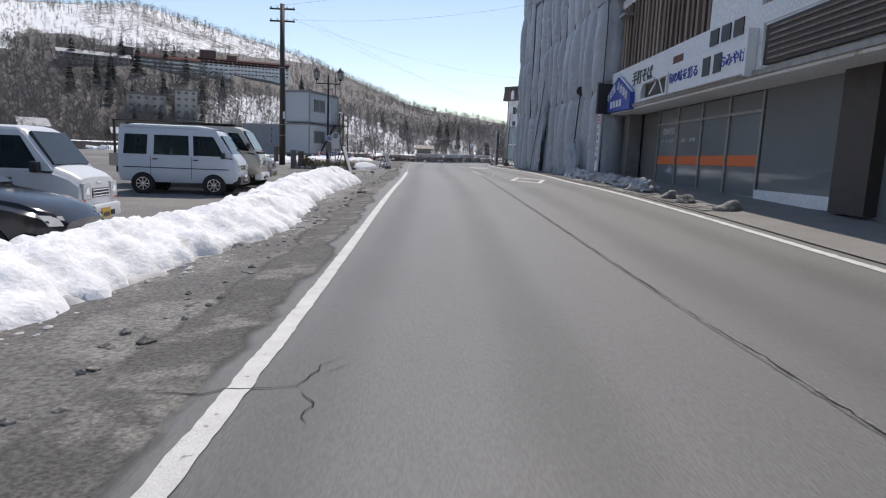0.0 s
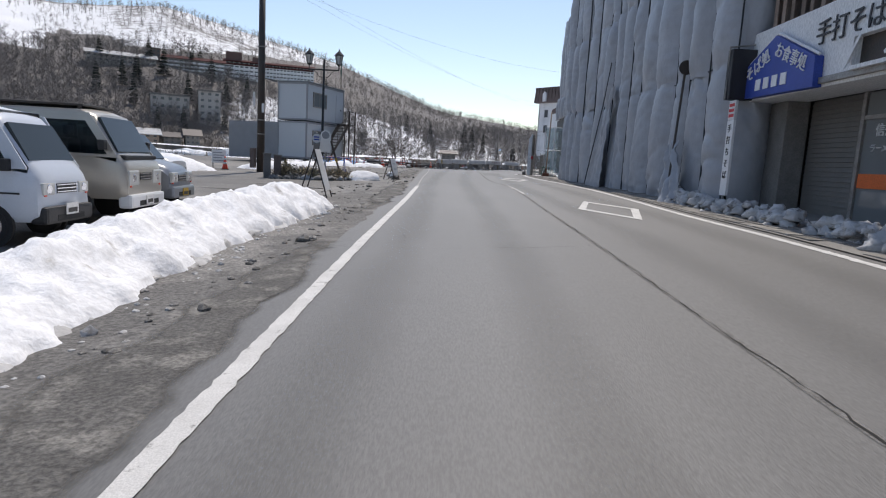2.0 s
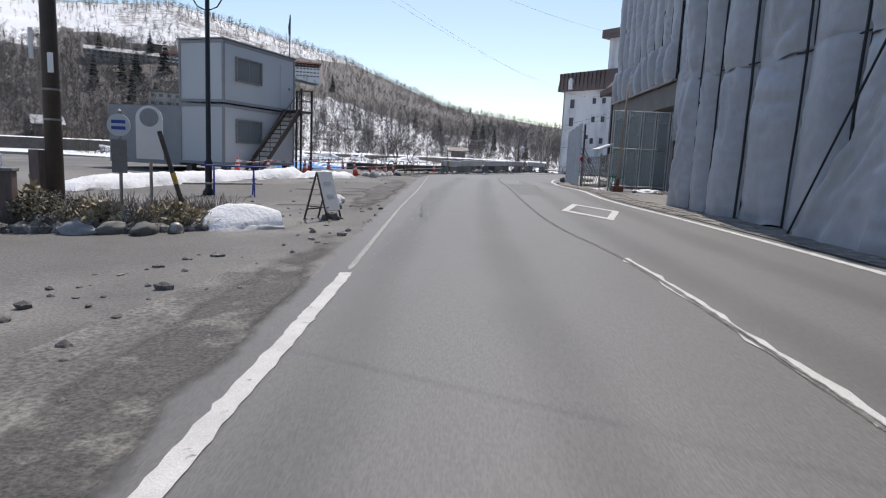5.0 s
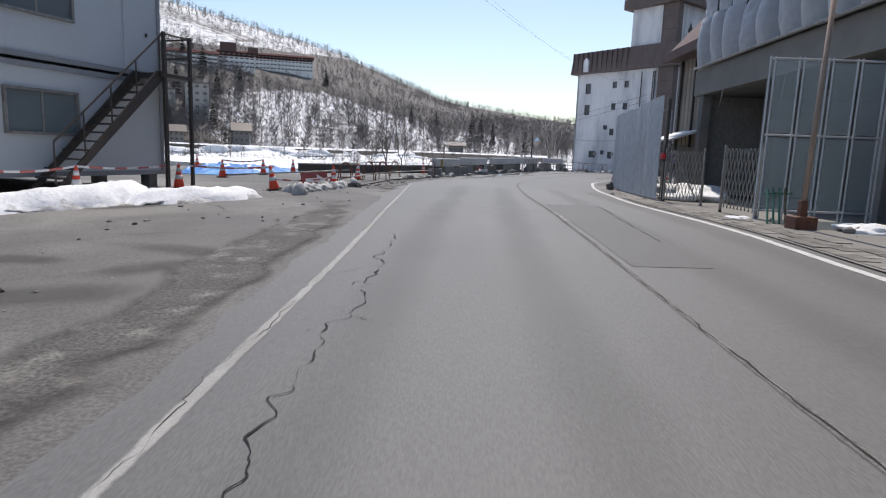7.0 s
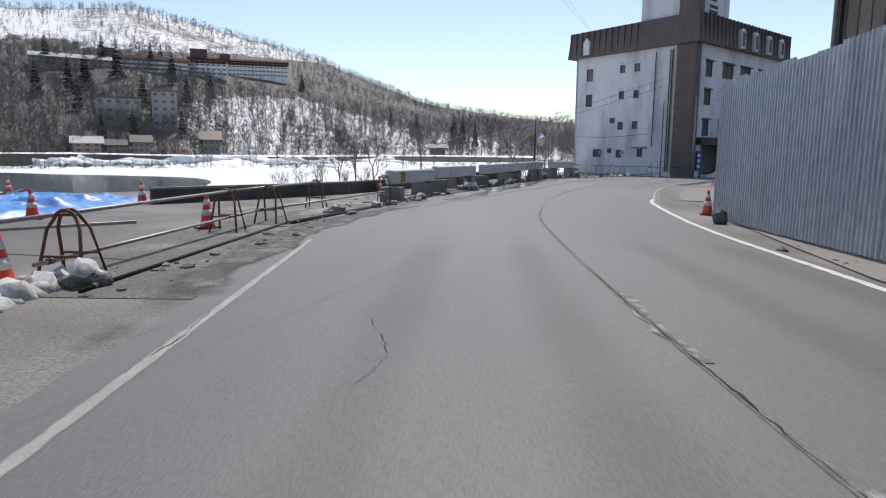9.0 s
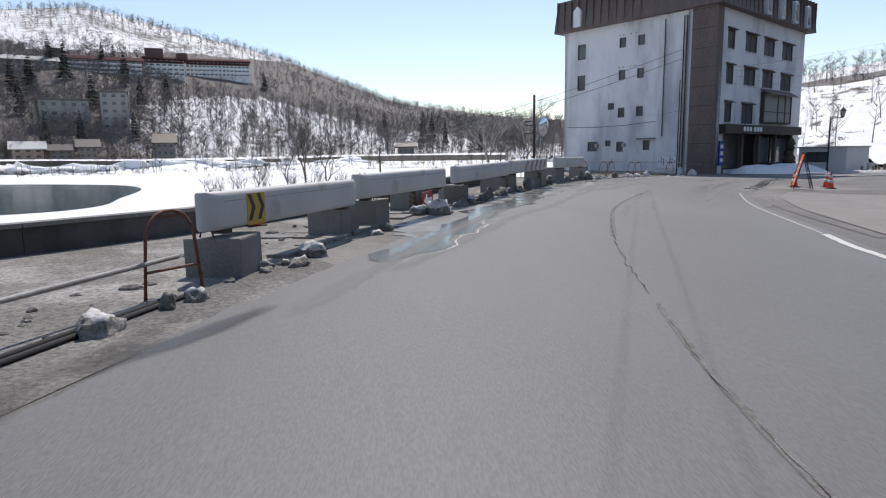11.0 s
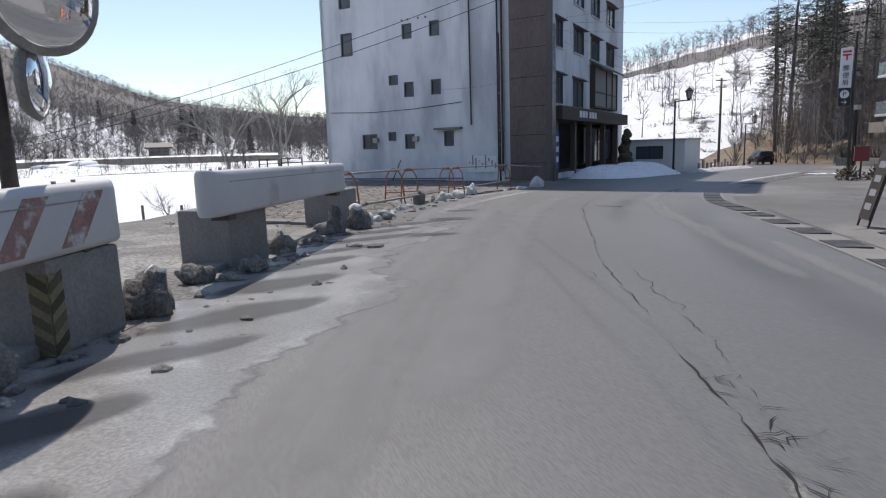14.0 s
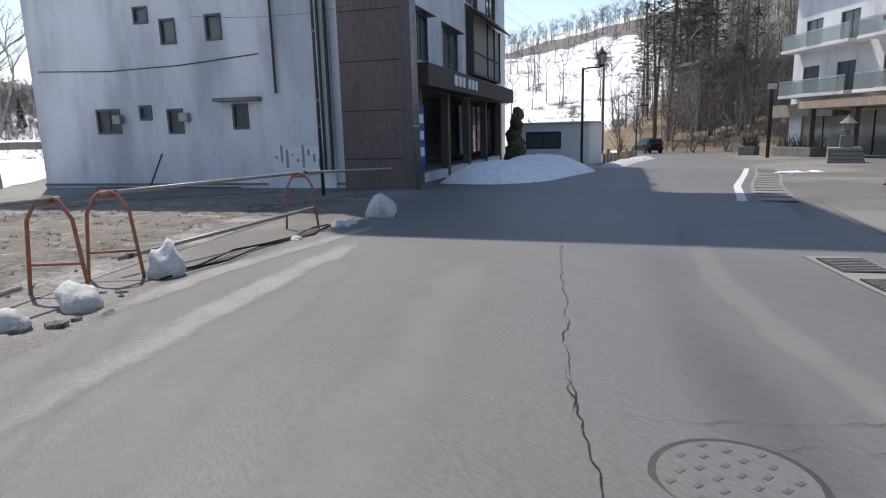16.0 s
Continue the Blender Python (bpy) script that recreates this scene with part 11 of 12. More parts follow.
# ---- white hotel with balconies beside the junction ----
def balcony_hotel():
    a, b = Vector((66.3, 88.9)), Vector((55.5, 71.0))
    d = (b - a).normalized()
    z = ground_z(62, 82)
    t = thing("balcony_hotel", pose(a.x, a.y, z - 0.2, 0, 0, math.degrees(math.atan2(d.y, d.x))), "white hotel with green glass balconies and brown canopy", "hotel")
    L, D = (b - a).length, 14.0
    # local: x along the front, the front faces -y
    floors = [4.0, 7.4, 10.8]
    fronts = []
    holes = []
    for k, zf in enumerate(floors[:2]):
        for x in (2.2, 6.0, 10.4, 14.6, 18.4):
            holes.append((x - 0.95, x + 0.95, zf + 0.75, zf + 2.75))
    part("front_wall", wall_with_holes(L, 12.2, 0.3, holes + [(1.5, L - 1.0, 0.3, 3.3)]), WHITE_WALL, t, "white rendered front")
    part("side_wall", box(0, 0.3, 0.3, D, 0, 12.2), WHITE_WALL, t)
    part("side_wall", box(L - 0.3, L, 0.3, D, 0, 12.2), WHITE_WALL, t)
    part("rear_wall", box(0.3, L - 0.3, D - 0.3, D, 0, 12.2), WHITE_WALL, t)
    part("parapet", box(-0.4, L + 0.4, -0.5, D + 0.2, 12.2, 12.5, 0.02), DARK_STEEL, t)
    part("roof", box(-0.2, L + 0.2, 0.2, D, 12.5, 13.6, 0.1), glass_material("green_roof", (0.07, 0.15, 0.12)), t, "dark green roof edge")
    for x0, x1, z0, z1 in holes:
        w = part("window", window_mesh(x1 - x0, z1 - z0, 0.07, 0.12), WINDOW_GREY, t, "tall sliding balcony window")
        w.location = ((x0 + x1) / 2, 0.12, (z0 + z1) / 2)
        part("pane", box(-(x1 - x0) / 2 + 0.02, (x1 - x0) / 2 - 0.02, 0.05, 0.06, -(z1 - z0) / 2 + 0.02, (z1 - z0) / 2 - 0.02), GLASS, w)
    for zf in floors[:2]:
        for x0, x1 in ((0.6, 8.0), (8.8, 16.4), (17.0, L + 0.3)):
            bal = part("balcony", box(x0, x1, -1.5, -0.003, zf + 0.4, zf + 0.62, 0.02), WHITE_WALL, t, "white balcony slab")
            part("balcony_glass", box(x0 + 0.05, x1 - 0.05, -1.46, -1.44, zf + 0.66, zf + 1.6), GREEN_GLASS, bal, "pale green glass panel")
            part("balcony_glass", box(x0 + 0.05, x0 + 0.07, -1.4, -0.05, zf + 0.66, zf + 1.6), GREEN_GLASS, bal)
            part("handrail", tube((x0, -1.45, zf + 1.66), (x1, -1.45, zf + 1.66), 0.03), CHROME, bal)
            for x in np.arange(x0 + 0.06, x1, 1.4):
                part("baluster", tube((x, -1.43, zf + 0.62), (x, -1.43, zf + 1.66), 0.02, n=6), CHROME, bal)
    # lobby and canopy
    part("lobby_floor", box(0.3, L - 0.3, 0.3, D - 0.3, 0, 0.3), CONCRETE, t)
    part("lobby_back", box(0.3, L - 0.3, 5.0, 5.2, 0.3, 3.6), PALE_WOOD, t)
    part("lobby_ceiling", box(0.3, L - 0.3, 0.3, 5.0, 3.5, 3.7), PALE_WOOD, t)
    for k in range(7):
        part("glass_screen", box(1.5 + k * 2.55, 1.5 + k * 2.55 + 2.4, 0.12, 0.14, 0.3, 3.3), SHOP_GLASS, t, "dark lobby glass")
    part("canopy", prism([(-3.6, 3.5), (-0.3, 3.35), (-0.3, 3.95), (-3.6, 4.0)], 6.5, L + 0.5, "x"), WOOD, t, "brown entrance canopy")
    for x in (7.2, 11.4, 15.6):
        part("column", box(x, x + 0.35, -3.3, -2.95, 0, 3.5, 0.02), BROWN_METAL, t)
    part("wood_band", box(-1.5, 6.3, -0.9, -0.05, 3.0, 3.95), PALE_WOOD, t, "pale wooden fascia")
    # white gabled wing in front
    wing = part("wing", box(L - 3.0, L + 5.0, -5.0, -0.8, 0, 8.0), WHITE_WALL, t, "white projecting wing with dark timbers")
    for z2 in (3.4, 5.4, 7.6):
        part("timber", box(L - 3.06, L + 5.0, -5.04, -0.8, z2, z2 + 0.25), BROWN_METAL, wing)
    for y in (-5.05, -3.0, -1.0):
        part("timber", box(L - 3.07, L - 2.99, y, y + 0.2, 0, 8.0), BROWN_METAL, wing)
    part("eaves", prism([(-6.2, 7.7), (-2.9, 10.0), (0.2, 7.7), (0.2, 7.95), (-2.9, 10.3), (-6.2, 7.95)], L - 4.0, L + 5.5, "x"), BROWN_METAL, wing, "dark overhanging gable roof")
    return t


balcony_hotel()
for k, (a, b) in enumerate((((62.0, 90.6), (62.2, 89.2)), ((60.9, 87.4), (58.6, 83.2)))):
    d = Vector((b[0] - a[0], b[1] - a[1], 0))
    t = thing("stone_planter", Matrix.Translation((a[0], a[1], ground_z(*a) - 0.05)) @ Matrix.Rotation(math.atan2(d.y, d.x), 4, "Z"), "low pale block planter with small shrubs", "planter", "stone planters")
    for s in range(int(d.length / 0.6)):
        part("block", box(s * 0.6 + 0.01, s * 0.6 + 0.59, 0, 1.2, 0, 0.38, 0.02), PALE_CONCRETE, t)
        part("block", box(s * 0.6 + 0.01, s * 0.6 + 0.59, 0.02, 1.2, 0.385, 0.75, 0.02), PALE_CONCRETE, t)
    v, f = [], []
    for j in range(160):
        p = Vector((rnd4.uniform(0.2, d.length - 0.2), rnd4.uniform(0.3, 0.9), 0.72))
        stick(v, f, p, p + Vector((rnd4.gauss(0, 0.2), rnd4.gauss(0, 0.2), rnd4.uniform(0.3, 1.0))), 0.025, 0.008)
    me = bpy.data.meshes.new("shrubs")
    me.from_pydata(v, [], f)
    me.materials.append(NEEDLES)
    new("shrubs", me).parent = t
t = thing("block_steps", put(49.4, 77.6, 25), "stacked pale stone slabs with small lantern", "plinth")
for k in range(4):
    part("slab", box(-1.1 + k * 0.06, 1.1 - k * 0.06, -0.8 + k * 0.05, 0.8, k * 0.2, k * 0.2 + 0.18, 0.02), PALE_CONCRETE, t)
part("lantern_foot", box(-0.3, 0.3, -0.3, 0.3, 0.8, 1.4, 0.03), CONCRETE, t)
part("lantern_body", lathe([(0.16, 1.4), (0.12, 1.6), (0.28, 1.66), (0.26, 1.95), (0.4, 2.0), (0.1, 2.3), (0.02, 2.45)], 8), CONCRETE, t, "small stone lantern")
t = thing("red_box", put(33.5, 69.3, -50), "small dull red metal box on a post", "cabinet")
part("body", box(-0.27, 0.27, -0.16, 0.16, 0.8, 1.4, 0.02), RED_PANEL, t)
part("post", tube((0, 0, -0.05), (0, 0, 0.8), 0.04), DARK_STEEL, t)
part("lid", box(-0.29, 0.29, -0.18, 0.18, 1.4, 1.43, 0.01), DARK_STEEL, t)
for k, (x, y) in enumerate([(63.2, 91.6), (70.5, 99), (66.5, 106)]):
    v, f = [], []
    r9 = random.Random(90 + k)
    branching(v, f, Vector((0, 0, -0.2)), Vector((0.1, 0.05, 1)).normalized(), 2.0 if k == 0 else 2.6, 0.07, 5, r9, 3, 0.38)
    t = thing("birch_tree", put(x, y), "slim grey tree without leaves" if k else "pale slim birch tree without leaves", "tree", "birches")
    me = bpy.data.meshes.new("trunk")
    me.from_pydata(v, [], f)
    me.materials.append(BARK if k else BIRCH)
    new("trunk", me).parent = t

# concrete shed in the trees
t = thing("hillside_shed", pose(83, 108, 5.5, 0, 0, -32), "dark concrete building half hidden in the trees", "building")
part("wall", box(0, 16, 0, 6, -6, 3.0), DARK_CONCRETE, t)
part("roof", box(-0.6, 16.6, -0.8, 6.5, 3.0, 3.4, 0.03), CONCRETE, t)
for k in range(4):
    part("opening", box(1.2 + k * 3.7, 3.6 + k * 3.7, -0.02, 0.1, 0.4, 2.4), GLASS, t)


# ---- shore trees and lakeside things ----
def shore_tree(x, y, h, seed, mat=BARK, z=None, label="bare spreading tree at the lake edge", twigs=46, r=0.17):
    rn = random.Random(seed)
    v, f = [], []
    branching(v, f, Vector((0, 0, -0.2)), Vector((rn.gauss(0, 0.06), rn.gauss(0, 0.06), 1)).normalized(), h * 0.31, h * 0.014, 6, rn, 3, 0.42)
    t = thing("bare_tree", pose(x, y, ground_z(x, y) if z is None else z), label, "tree", "shore trees")
    me = bpy.data.meshes.new("trunk")
    me.from_pydata(v, [], f)
    me.materials.append(mat)
    new("trunk", me).parent = t


for k, (x, y, h) in enumerate([(-13.7, 110, 12.5), (-10.5, 109, 11), (-16.5, 113, 9.5), (-19.5, 108, 7), (9.9, 113.7, 16), (13.4, 102, 13.0), (8.6, 92, 5.5), (-1.5, 84, 4.5), (5.5, 92, 5.0), (11.5, 108, 8.6)]):
    shore_tree(x, y, h, 300 + k, BIRCH if k in (4, 5) else BARK, LAKE_Z + 0.1 if k < 4 else None)
for k, (x, y) in enumerate([(-21.5, 107), (-18.5, 109), (-12, 107.5), (-8.5, 108), (-24, 106), (-15, 108)]):
    v, f = [], []
    rn = random.Random(k + 70)
    for j in range(7):
        a = rn.uniform(0, 6.283)
        lean = rn.uniform(0.15, 0.7)
        branching(v, f, Vector((rn.gauss(0, 0.25), rn.gauss(0, 0.25), -0.1)), Vector((math.cos(a) * lean, math.sin(a) * lean, 1)).normalized(), rn.uniform(0.8, 1.7), 0.035, 4, rn, 3, 0.4)
    t = thing("shore_shrub", pose(x, y, LAKE_Z), "leafless willow shrub at the lake edge", "shrub", "shore shrubs")
    me = bpy.data.meshes.new("bush")
    me.from_pydata(v, [], f)
    me.materials.append(SHRUB)
    new("bush", me).parent = t
street_lamp(-1.3, 95.5, 2.6, 0, "small dark lantern on the lake shore", False)
for k, (x, y) in enumerate([(-3, 92), (0.5, 95), (3.5, 98), (6, 96), (-7, 90), (-6.2, 88.5)]):
    t = thing("mooring_post", pose(x, y, LAKE_Z - 0.1), "short dark post in the lake ice", "post", "mooring posts")
    part("shaft", tube((0, 0, 0), (0, 0, 1.5), 0.09, n=8), BARK, t)
t = thing("steel_landing", pose(10.6, 89.6, -1.0, 0, 0, 30), "rusty steel landing frame beside the hotel", "frame")
for x in (0, 1.6, 3.2):
    for y in (0, 1.4):
        part("post", tube((x, y, -1.2), (x, y, 2.3), 0.04), DARK_STEEL, t)
part("deck", box(-0.1, 3.3, -0.1, 1.5, 1.15, 1.23), DARK_STEEL, t)
for z in (1.5, 1.75, 2.0, 2.28):
    part("rail", tube((0, 0, z), (3.2, 0, z), 0.022), DARK_STEEL, t)


# ---- overhead wires ----
def wire(a, b, sag, r=0.005, n=14):
    t = thing("overhead_wire", pose(0, 0, 0), "thin dark overhead cable between poles", "cable", "overhead wires")
    A, B = Vector(a), Vector(b)
    pts = []
    for k in range(n + 1):
        u = k / n
        p = A.lerp(B, u)
        p.z -= sag * 4 * u * (1 - u)
        pts.append(p)
    part("cable", pipe(pts, r, 5), BLACK_STEEL, t)


for k, (a, b, s) in enumerate((((-10.4, 4.35, 9.9), (16, 78, 11.5), 1.6), ((-9.4, 4.35, 9.9), (16.4, 78, 10.8), 1.6), ((-9.1, 4.35, 9.2), (9.5, 30, 9.5), 0.7), ((-10.2, 4.35, 10.0), (9.5, -14, 10.2), 0.7), ((-9.4, 4.35, 9.2), (9.5, -6, 9.4), 0.7),
                               ((18.2, 79.6, 4.4), (24.4, 79.2, 5.6), 0.3), ((24.4, 79.2, 7.6), (65.9, 108, 8.6), 1.0), ((24.4, 79.2, 7.0), (65.9, 108, 8.0), 1.1), ((24.4, 79.2, 7.7), (58, 66, 9.5), 0.9), ((24.4, 79.2, 7.3), (58, 65, 8.6), 1.0), ((24.4, 79.2, 7.8), (40, 40, 10.5), 1.0), ((24.4, 79.2, 7.4), (41.5, 104, 8.0), 0.6), ((-3.2, 96, 2.7), (21.3, 79.2, 9.3), 0.5), ((-3.2, 96, 2.3), (21.3, 79.2, 8.6), 0.5))):
    wire(a, b, s, 0.016 if k > 11 else 0.005)


# ---- far shore and the hotels on the hill ----
EYE = Vector((0.9, 31.1, 1.6))


def at_far(az, el, r):
    return Vector((EYE.x + r * math.sin(radians(az)), EYE.y + r * math.cos(radians(az)), EYE.z + r * math.tan(radians(el))))


def hill_range(az, el):
    """Distance at which the hillside shows at this elevation."""
    lo = None
    for u in np.linspace(0.01, 0.98, 240):
        p = hill_point(az, u) - EYE
        e = math.degrees(math.atan2(p.z, math.hypot(p.x, p.y)))
        if e >= el:
            return math.hypot(p.x, p.y)
    return 700.0


def far_block(az0, az1, el0, el1, storeys, label, wall_mat=WHITE_WALL, roof_mat=RED_BROWN, bays=9, roof_h=0.25, balconies=True, snow=False, r=None, pitched=True, name="hillside_hotel"):
    """A building far off on the hill, with its storeys, windows and roof."""
    r = r or hill_range((az0 + az1) / 2, el0) - 6
    P, Q = at_far(az0, el0, r), at_far(az1, el0, r)
    H = r * (math.tan(radians(el1)) - math.tan(radians(el0)))
    W = (Q - P).length
    D = 14.0
    red_band = wall_mat is WHITE_WALL and balconies
    t = thing(name, Matrix.Translation((P.x, P.y, P.z)) @ Matrix.Rotation(math.atan2(Q.y - P.y, Q.x - P.x), 4, "Z"), label, "hotel" if "hotel" in name else "house", "far buildings")
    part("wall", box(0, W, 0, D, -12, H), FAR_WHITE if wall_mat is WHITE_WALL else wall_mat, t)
    sh = H / storeys
    bw = W / bays
    if red_band:
        part("eave_band", box(-0.6, W + 0.6, -1.9, -0.03, H - 0.9, H + 0.05), OLD_RED, t, "dark red eave")
    win = bpy.data.meshes.new("window")
    bm = box(-bw * (0.34 if balconies else 0.22), bw * (0.34 if balconies else 0.22), -0.2, 0.1, -sh * 0.14, sh * 0.22)
    bm.to_mesh(win)
    bm.free()
    win.materials.append(GLASS)
    for s in range(storeys):
        for k in range(bays):
            shared("window", win, Matrix.Translation(((k + 0.5) * bw, 0, sh * (s + 0.55))), t)
        if balconies:
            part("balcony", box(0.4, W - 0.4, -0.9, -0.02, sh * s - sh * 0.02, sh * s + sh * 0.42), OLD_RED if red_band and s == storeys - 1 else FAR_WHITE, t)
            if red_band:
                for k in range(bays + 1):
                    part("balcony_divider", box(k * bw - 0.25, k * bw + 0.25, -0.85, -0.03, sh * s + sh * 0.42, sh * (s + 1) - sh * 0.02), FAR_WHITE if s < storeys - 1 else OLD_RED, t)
    rz = H * roof_h
    if pitched:
        part("roof", prism([(-2.2, H - 0.4), (D / 2, H + rz), (D + 2, H - 0.4), (D + 2, H), (D / 2, H + rz + 0.5), (-2.2, H)], -1.5, W + 1.5, "x"), DIRTY_SNOW if snow else roof_mat, t, "snow-covered roof" if snow else "red-brown roof")
    else:
        part("roof", box(-0.6, W + 0.6, -0.8, D + 0.5, H, H + 0.9), DIRTY_SNOW if snow else roof_mat, t)
    return t, W, H


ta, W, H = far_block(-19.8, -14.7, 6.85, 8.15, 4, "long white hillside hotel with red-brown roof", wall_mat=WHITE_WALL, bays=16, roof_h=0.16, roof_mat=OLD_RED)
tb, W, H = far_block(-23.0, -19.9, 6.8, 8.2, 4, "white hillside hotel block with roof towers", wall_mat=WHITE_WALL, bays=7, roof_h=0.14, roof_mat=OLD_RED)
part("roof_tower", box(W * 0.05, W * 0.5, 2, 10, H, H + 8.5), RED_BROWN, tb, "dark red-brown roof tower")
part("roof_tower", box(W * 0.82, W * 1.1, 2, 10, H, H + 5.5), RED_BROWN, tb)
far_block(-28.4, -23.1, 6.9, 7.9, 3, "long white hillside inn under a dark brown roof", TAN_RENDER, OLD_RED, bays=12, roof_h=0.3)
far_block(-34.5, -29.0, 6.9, 7.6, 2, "low hillside building with snowy roof", TAN_RENDER, bays=12, roof_h=0.5, snow=True, balconies=False)
far_block(-29.6, -28.6, 7.4, 8.5, 3, "dark square tower of the inn", BROWN_METAL, DARK_STEEL, bays=3, balconies=False, pitched=False)
far_block(-30.6, -27.2, 2.6, 4.7, 3, "stained grey concrete hotel block on the slope", TAN_RENDER, DARK_CONCRETE, bays=5, balconies=False, pitched=False)
far_block(-26.4, -24.4, 2.4, 5.4, 5, "stained grey concrete tower block behind trees", TAN_RENDER, DARK_CONCRETE, bays=3, balconies=False, pitched=False)
for a0, a1, e0, e1, sn, mt in ((-32.6, -30.6, 0.15, 1.0, True, WOOD), (-30.2, -28.6, 0.15, 0.85, False, DARK_CONCRETE), (-28.2, -26.9, 0.15, 1.1, False, CONCRETE), (-22.6, -21.2, 0.2, 1.4, False, DARK_CONCRETE), (-1.9, -0.4, 0.3, 0.8, False, DARK_CONCRETE), (-40, -38, 0.2, 1.3, True, WOOD)):
    far_block(a0, a1, e0, e1, 2, "low lakeside house with old snow on the roof" if sn else "low dark lakeside house below the hill", mt, DARK_STEEL, bays=3, roof_h=0.6, balconies=False, snow=sn, r=326, name="lakeside_house")


def shore_strip(rows, name, mat, label, category, seed, cols=1):
    """A strip along the far shore: rows of azimuth, low elevation, high elevation, range low, range high."""
    bm = bmesh.new()
    prev = None
    for row in smooth_rows(rows, 10):
        az, e0, e1, r0, r1 = row
        n0, n1 = noise.noise((az * 0.9, seed, 0)), noise.noise((az * 1.7, seed, 3))
        cur = []
        for j in range(cols + 1):
            u = j / cols
            wob = 0.0 if j in (0, cols) else 0.12 * noise.noise((az * 2.3, u * 3, seed))
            cur.append(bm.verts.new(at_far(az, e0 + (e1 - e0) * (u + wob) + 0.05 * n0 * u, r0 + (r1 - r0) * u + 2 * n1)))
        if prev:
            for j in range(cols):
                bm.faces.new((prev[j], cur[j], cur[j + 1], prev[j + 1]))
        prev = cur
    bmesh.ops.recalc_face_normals(bm, faces=bm.faces)
    if sum(f.normal.y for f in bm.faces) > 0:
        bmesh.ops.reverse_faces(bm, faces=bm.faces)
    tagged(part(name, bm, mat, smooth=True), label, category, kind="structure")


shore_strip([(-52, -1.3, 0.05, 296, 300), (-33, -1.15, 0.08, 296, 300), (-25, -1.0, -0.05, 296, 300), (-14, -0.75, -0.1, 298, 303), (-7, -0.6, -0.02, 300, 306), (0, -0.55, 0.0, 305, 310), (8, -0.6, -0.1, 305, 310)], "retaining_wall", STONE_WALL, "dark stone retaining wall along the far shore road", "wall", 4, 3)
shore_strip([(-52, 0.05, 0.14, 300, 312), (-33, 0.08, 0.2, 300, 312), (-25, -0.05, 0.08, 300, 312), (-14, -0.1, 0.1, 303, 315), (-7, -0.02, 0.14, 306, 318), (0, 0.0, 0.12, 310, 320), (8, -0.1, 0.1, 310, 320)], "shore_road_snow", SNOW, "snowy verge of the far shore road", "snow", 6, 1)
shore_strip([(-52, -2.0, -0.9, 150, 294), (-33, -1.9, -0.9, 160, 294), (-25, -1.75, -0.7, 180, 294), (-20, -1.6, -0.25, 190, 294), (-17, -1.5, -0.75, 200, 295), (-12, -1.4, -0.6, 210, 297), (-7, -1.2, -0.35, 220, 300), (-3, -1.1, -0.5, 230, 304), (8, -1.1, -0.55, 240, 304)], "shore_slope", SNOW, "uneven snowy shore slope across the lake", "snow", 8, 7)
v, f = [], []
rn = random.Random(19)
for k in range(520):
    az = rn.uniform(-40, 6)
    r = rn.uniform(225, 296)
    p = at_far(az, 0, r)
    p.z = EYE.z + r * math.tan(radians(-1.35 + (r - 225) / 71 * 0.75)) - 0.3
    if k % 4 == 0:
        bare_tree(v, f, p, rn.uniform(4, 9), rn, 12, 0.1, 0.5, 3)
    else:
        for _ in range(9):
            stick(v, f, p, p + Vector((rn.uniform(-1.8, 1.8), rn.uniform(-1.2, 1.2), rn.uniform(0.4, 2.0))), 0.06, 0.02)
soup("far_shore_brush", v, f, SHRUB, "brown leafless brush on the far snowy shore", "scrub")

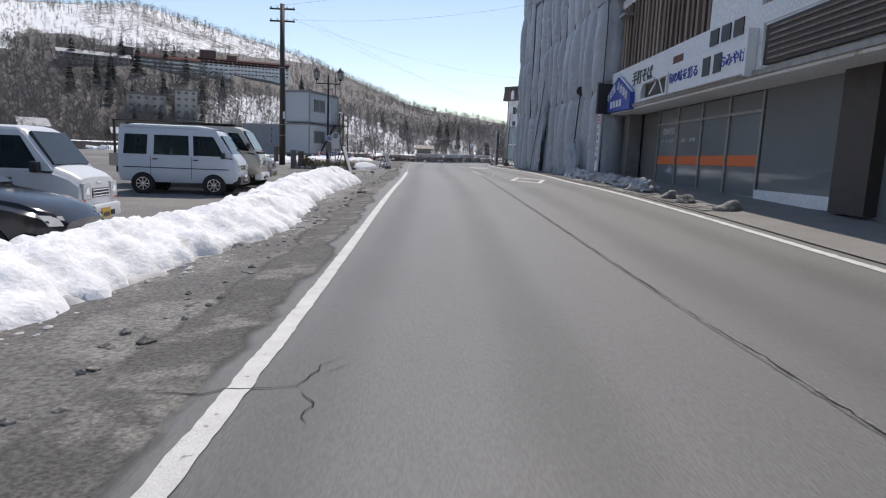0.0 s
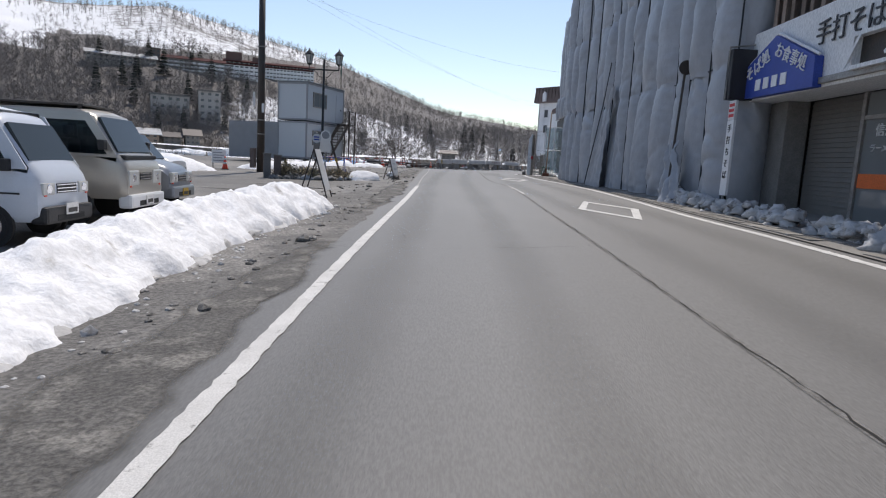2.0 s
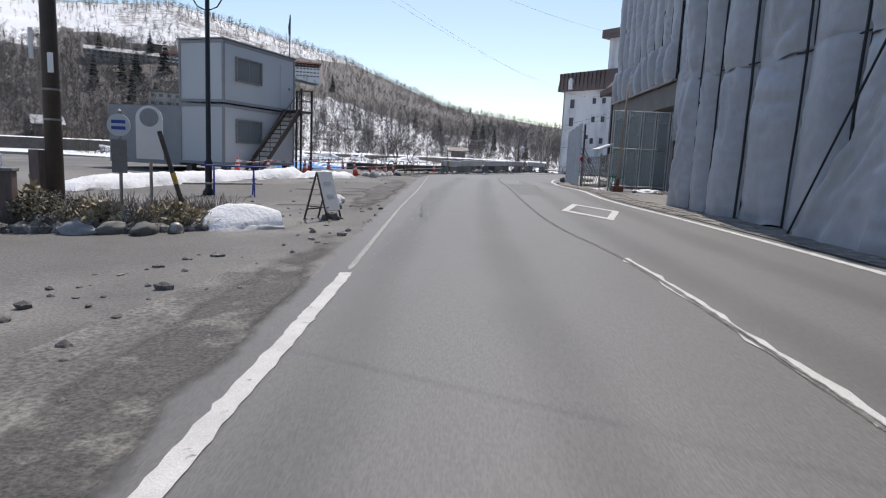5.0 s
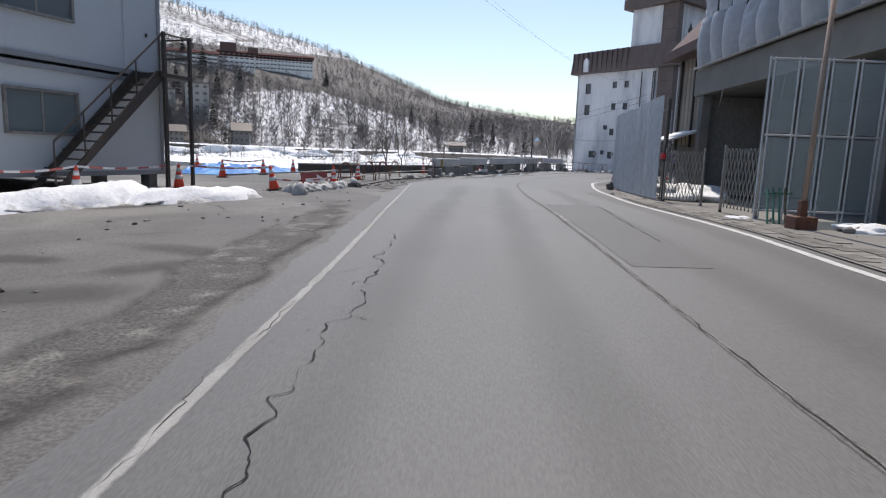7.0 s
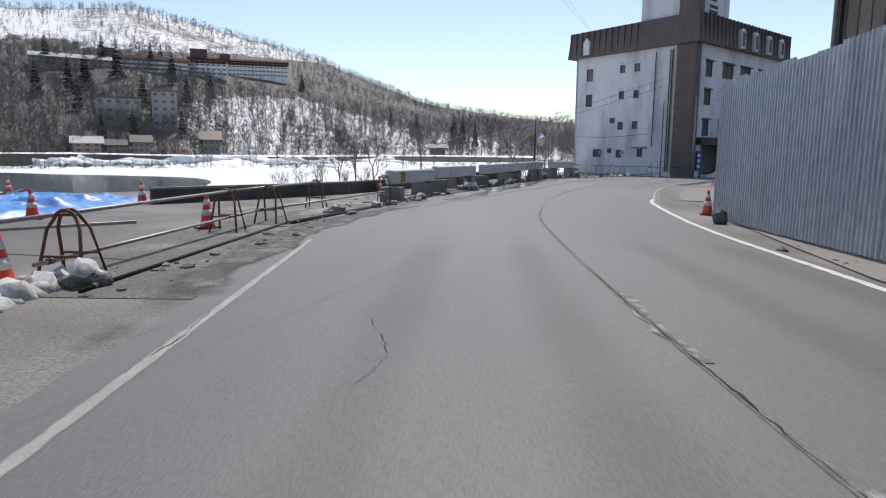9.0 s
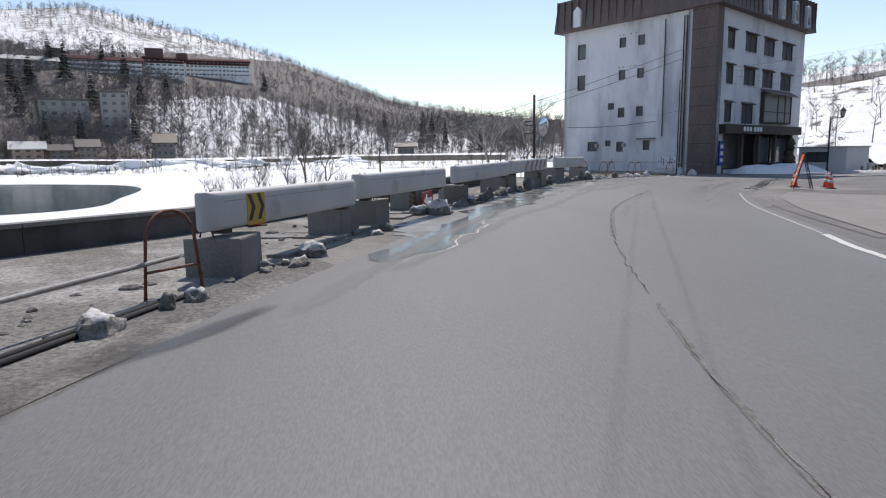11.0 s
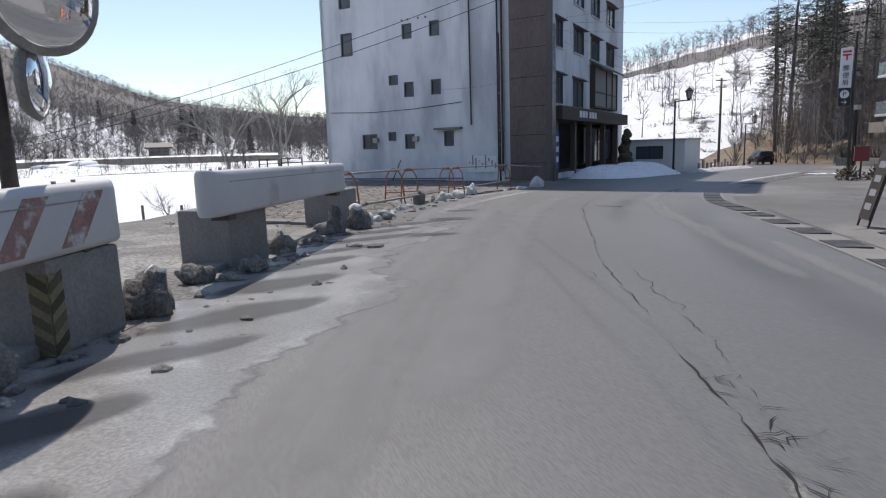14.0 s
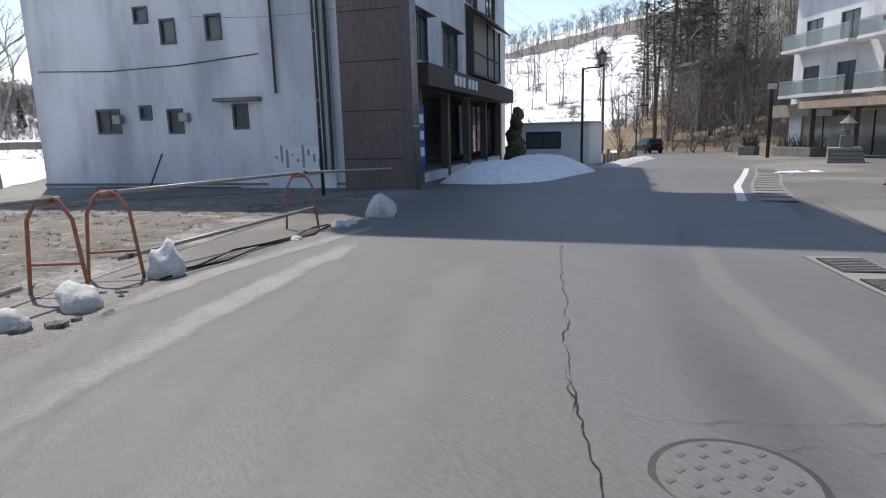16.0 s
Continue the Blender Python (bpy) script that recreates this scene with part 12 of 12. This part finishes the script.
# banks of drifted snow and a bush at the foot of the far wall
b = bmesh.new()
for k in range(46):
    q = at_far(rn.uniform(-34, -4), 0, rn.uniform(284, 293))
    w = rn.uniform(3, 9)
    lump(b, (q.x, q.y, LAKE_Z - 0.4), (w * 1.4, w * 0.5, rn.uniform(1.0, 3.6)), k * 1.7, 1.1, 3, 0.15)
tagged(part("snow_drift", b, SNOW, smooth=True), "drifted snow banks below the far shore wall", "snow", kind="stuff")

# scraps of snow on the junction's forecourt
for k, (x, y, r) in enumerate([(38.6, 75.1, 0.75), (39.5, 74.6, 0.4)]):
    b = bmesh.new()
    lump(b, (x, y, ground_z(x, y) - 0.02), (r, r * 0.6, 0.07), k + 71.0, 0.5, 3, 0.2)
    tagged(part("snow_patch", b, SNOW, smooth=True), "thin scrap of snow on the forecourt", "snow")
# a bundled garden shrub before the hotel
t = thing("bundled_shrub", put(34.9, 86.6), "tall shrub bundled in dark winter wrapping", "shrub")
b = bmesh.new()
for k in range(16):
    lump(b, (rnd4.gauss(0, 0.07), rnd4.gauss(0, 0.07), 0.25 + k * 0.15), (0.5 - 0.018 * k, 0.5 - 0.018 * k, 0.32), k * 1.9, 0.25, 2, 1.0)
part("wrapping", b, SHRUB, t, "dark uneven wrapping")

# ---- pavers along the buildings ----
PAVER = material("worn_paver", (0.21, 0.195, 0.175), 0.92, color2=(0.13, 0.12, 0.105), scale=2.5, amount=0.9, bump=0.5, bump_scale=40, fine=0.2, island=0.3, third=(0.3, 0.285, 0.26), third_scale=1.2, third_at=0.6)
bm = box(-0.142, 0.142, -0.285, 0.285, -0.03, 0.0, 0.008)
paver_mesh = bpy.data.meshes.new("paver")
bm.to_mesh(paver_mesh)
bm.free()
paver_mesh.materials.append(PAVER)
rp = random.Random(5)
edge_r = np.array(smooth_rows(ROAD_R, 6))
for k in range(84):
    y = -24.0 + k * 0.58
    x0 = float(np.interp(y, edge_r[:80, 1], edge_r[:80, 0])) + 0.27
    for c in range(3):
        if rp.random() < 0.9:
            x = x0 + c * 0.295
            shared("paver", paver_mesh, pose(x, y + 0.29 * (c % 2), ground_z(x, y) + 0.032 + rp.uniform(-0.006, 0.006), rp.gauss(0, 0.35), rp.gauss(0, 0.35), rp.gauss(0, 1.2)), pavement)
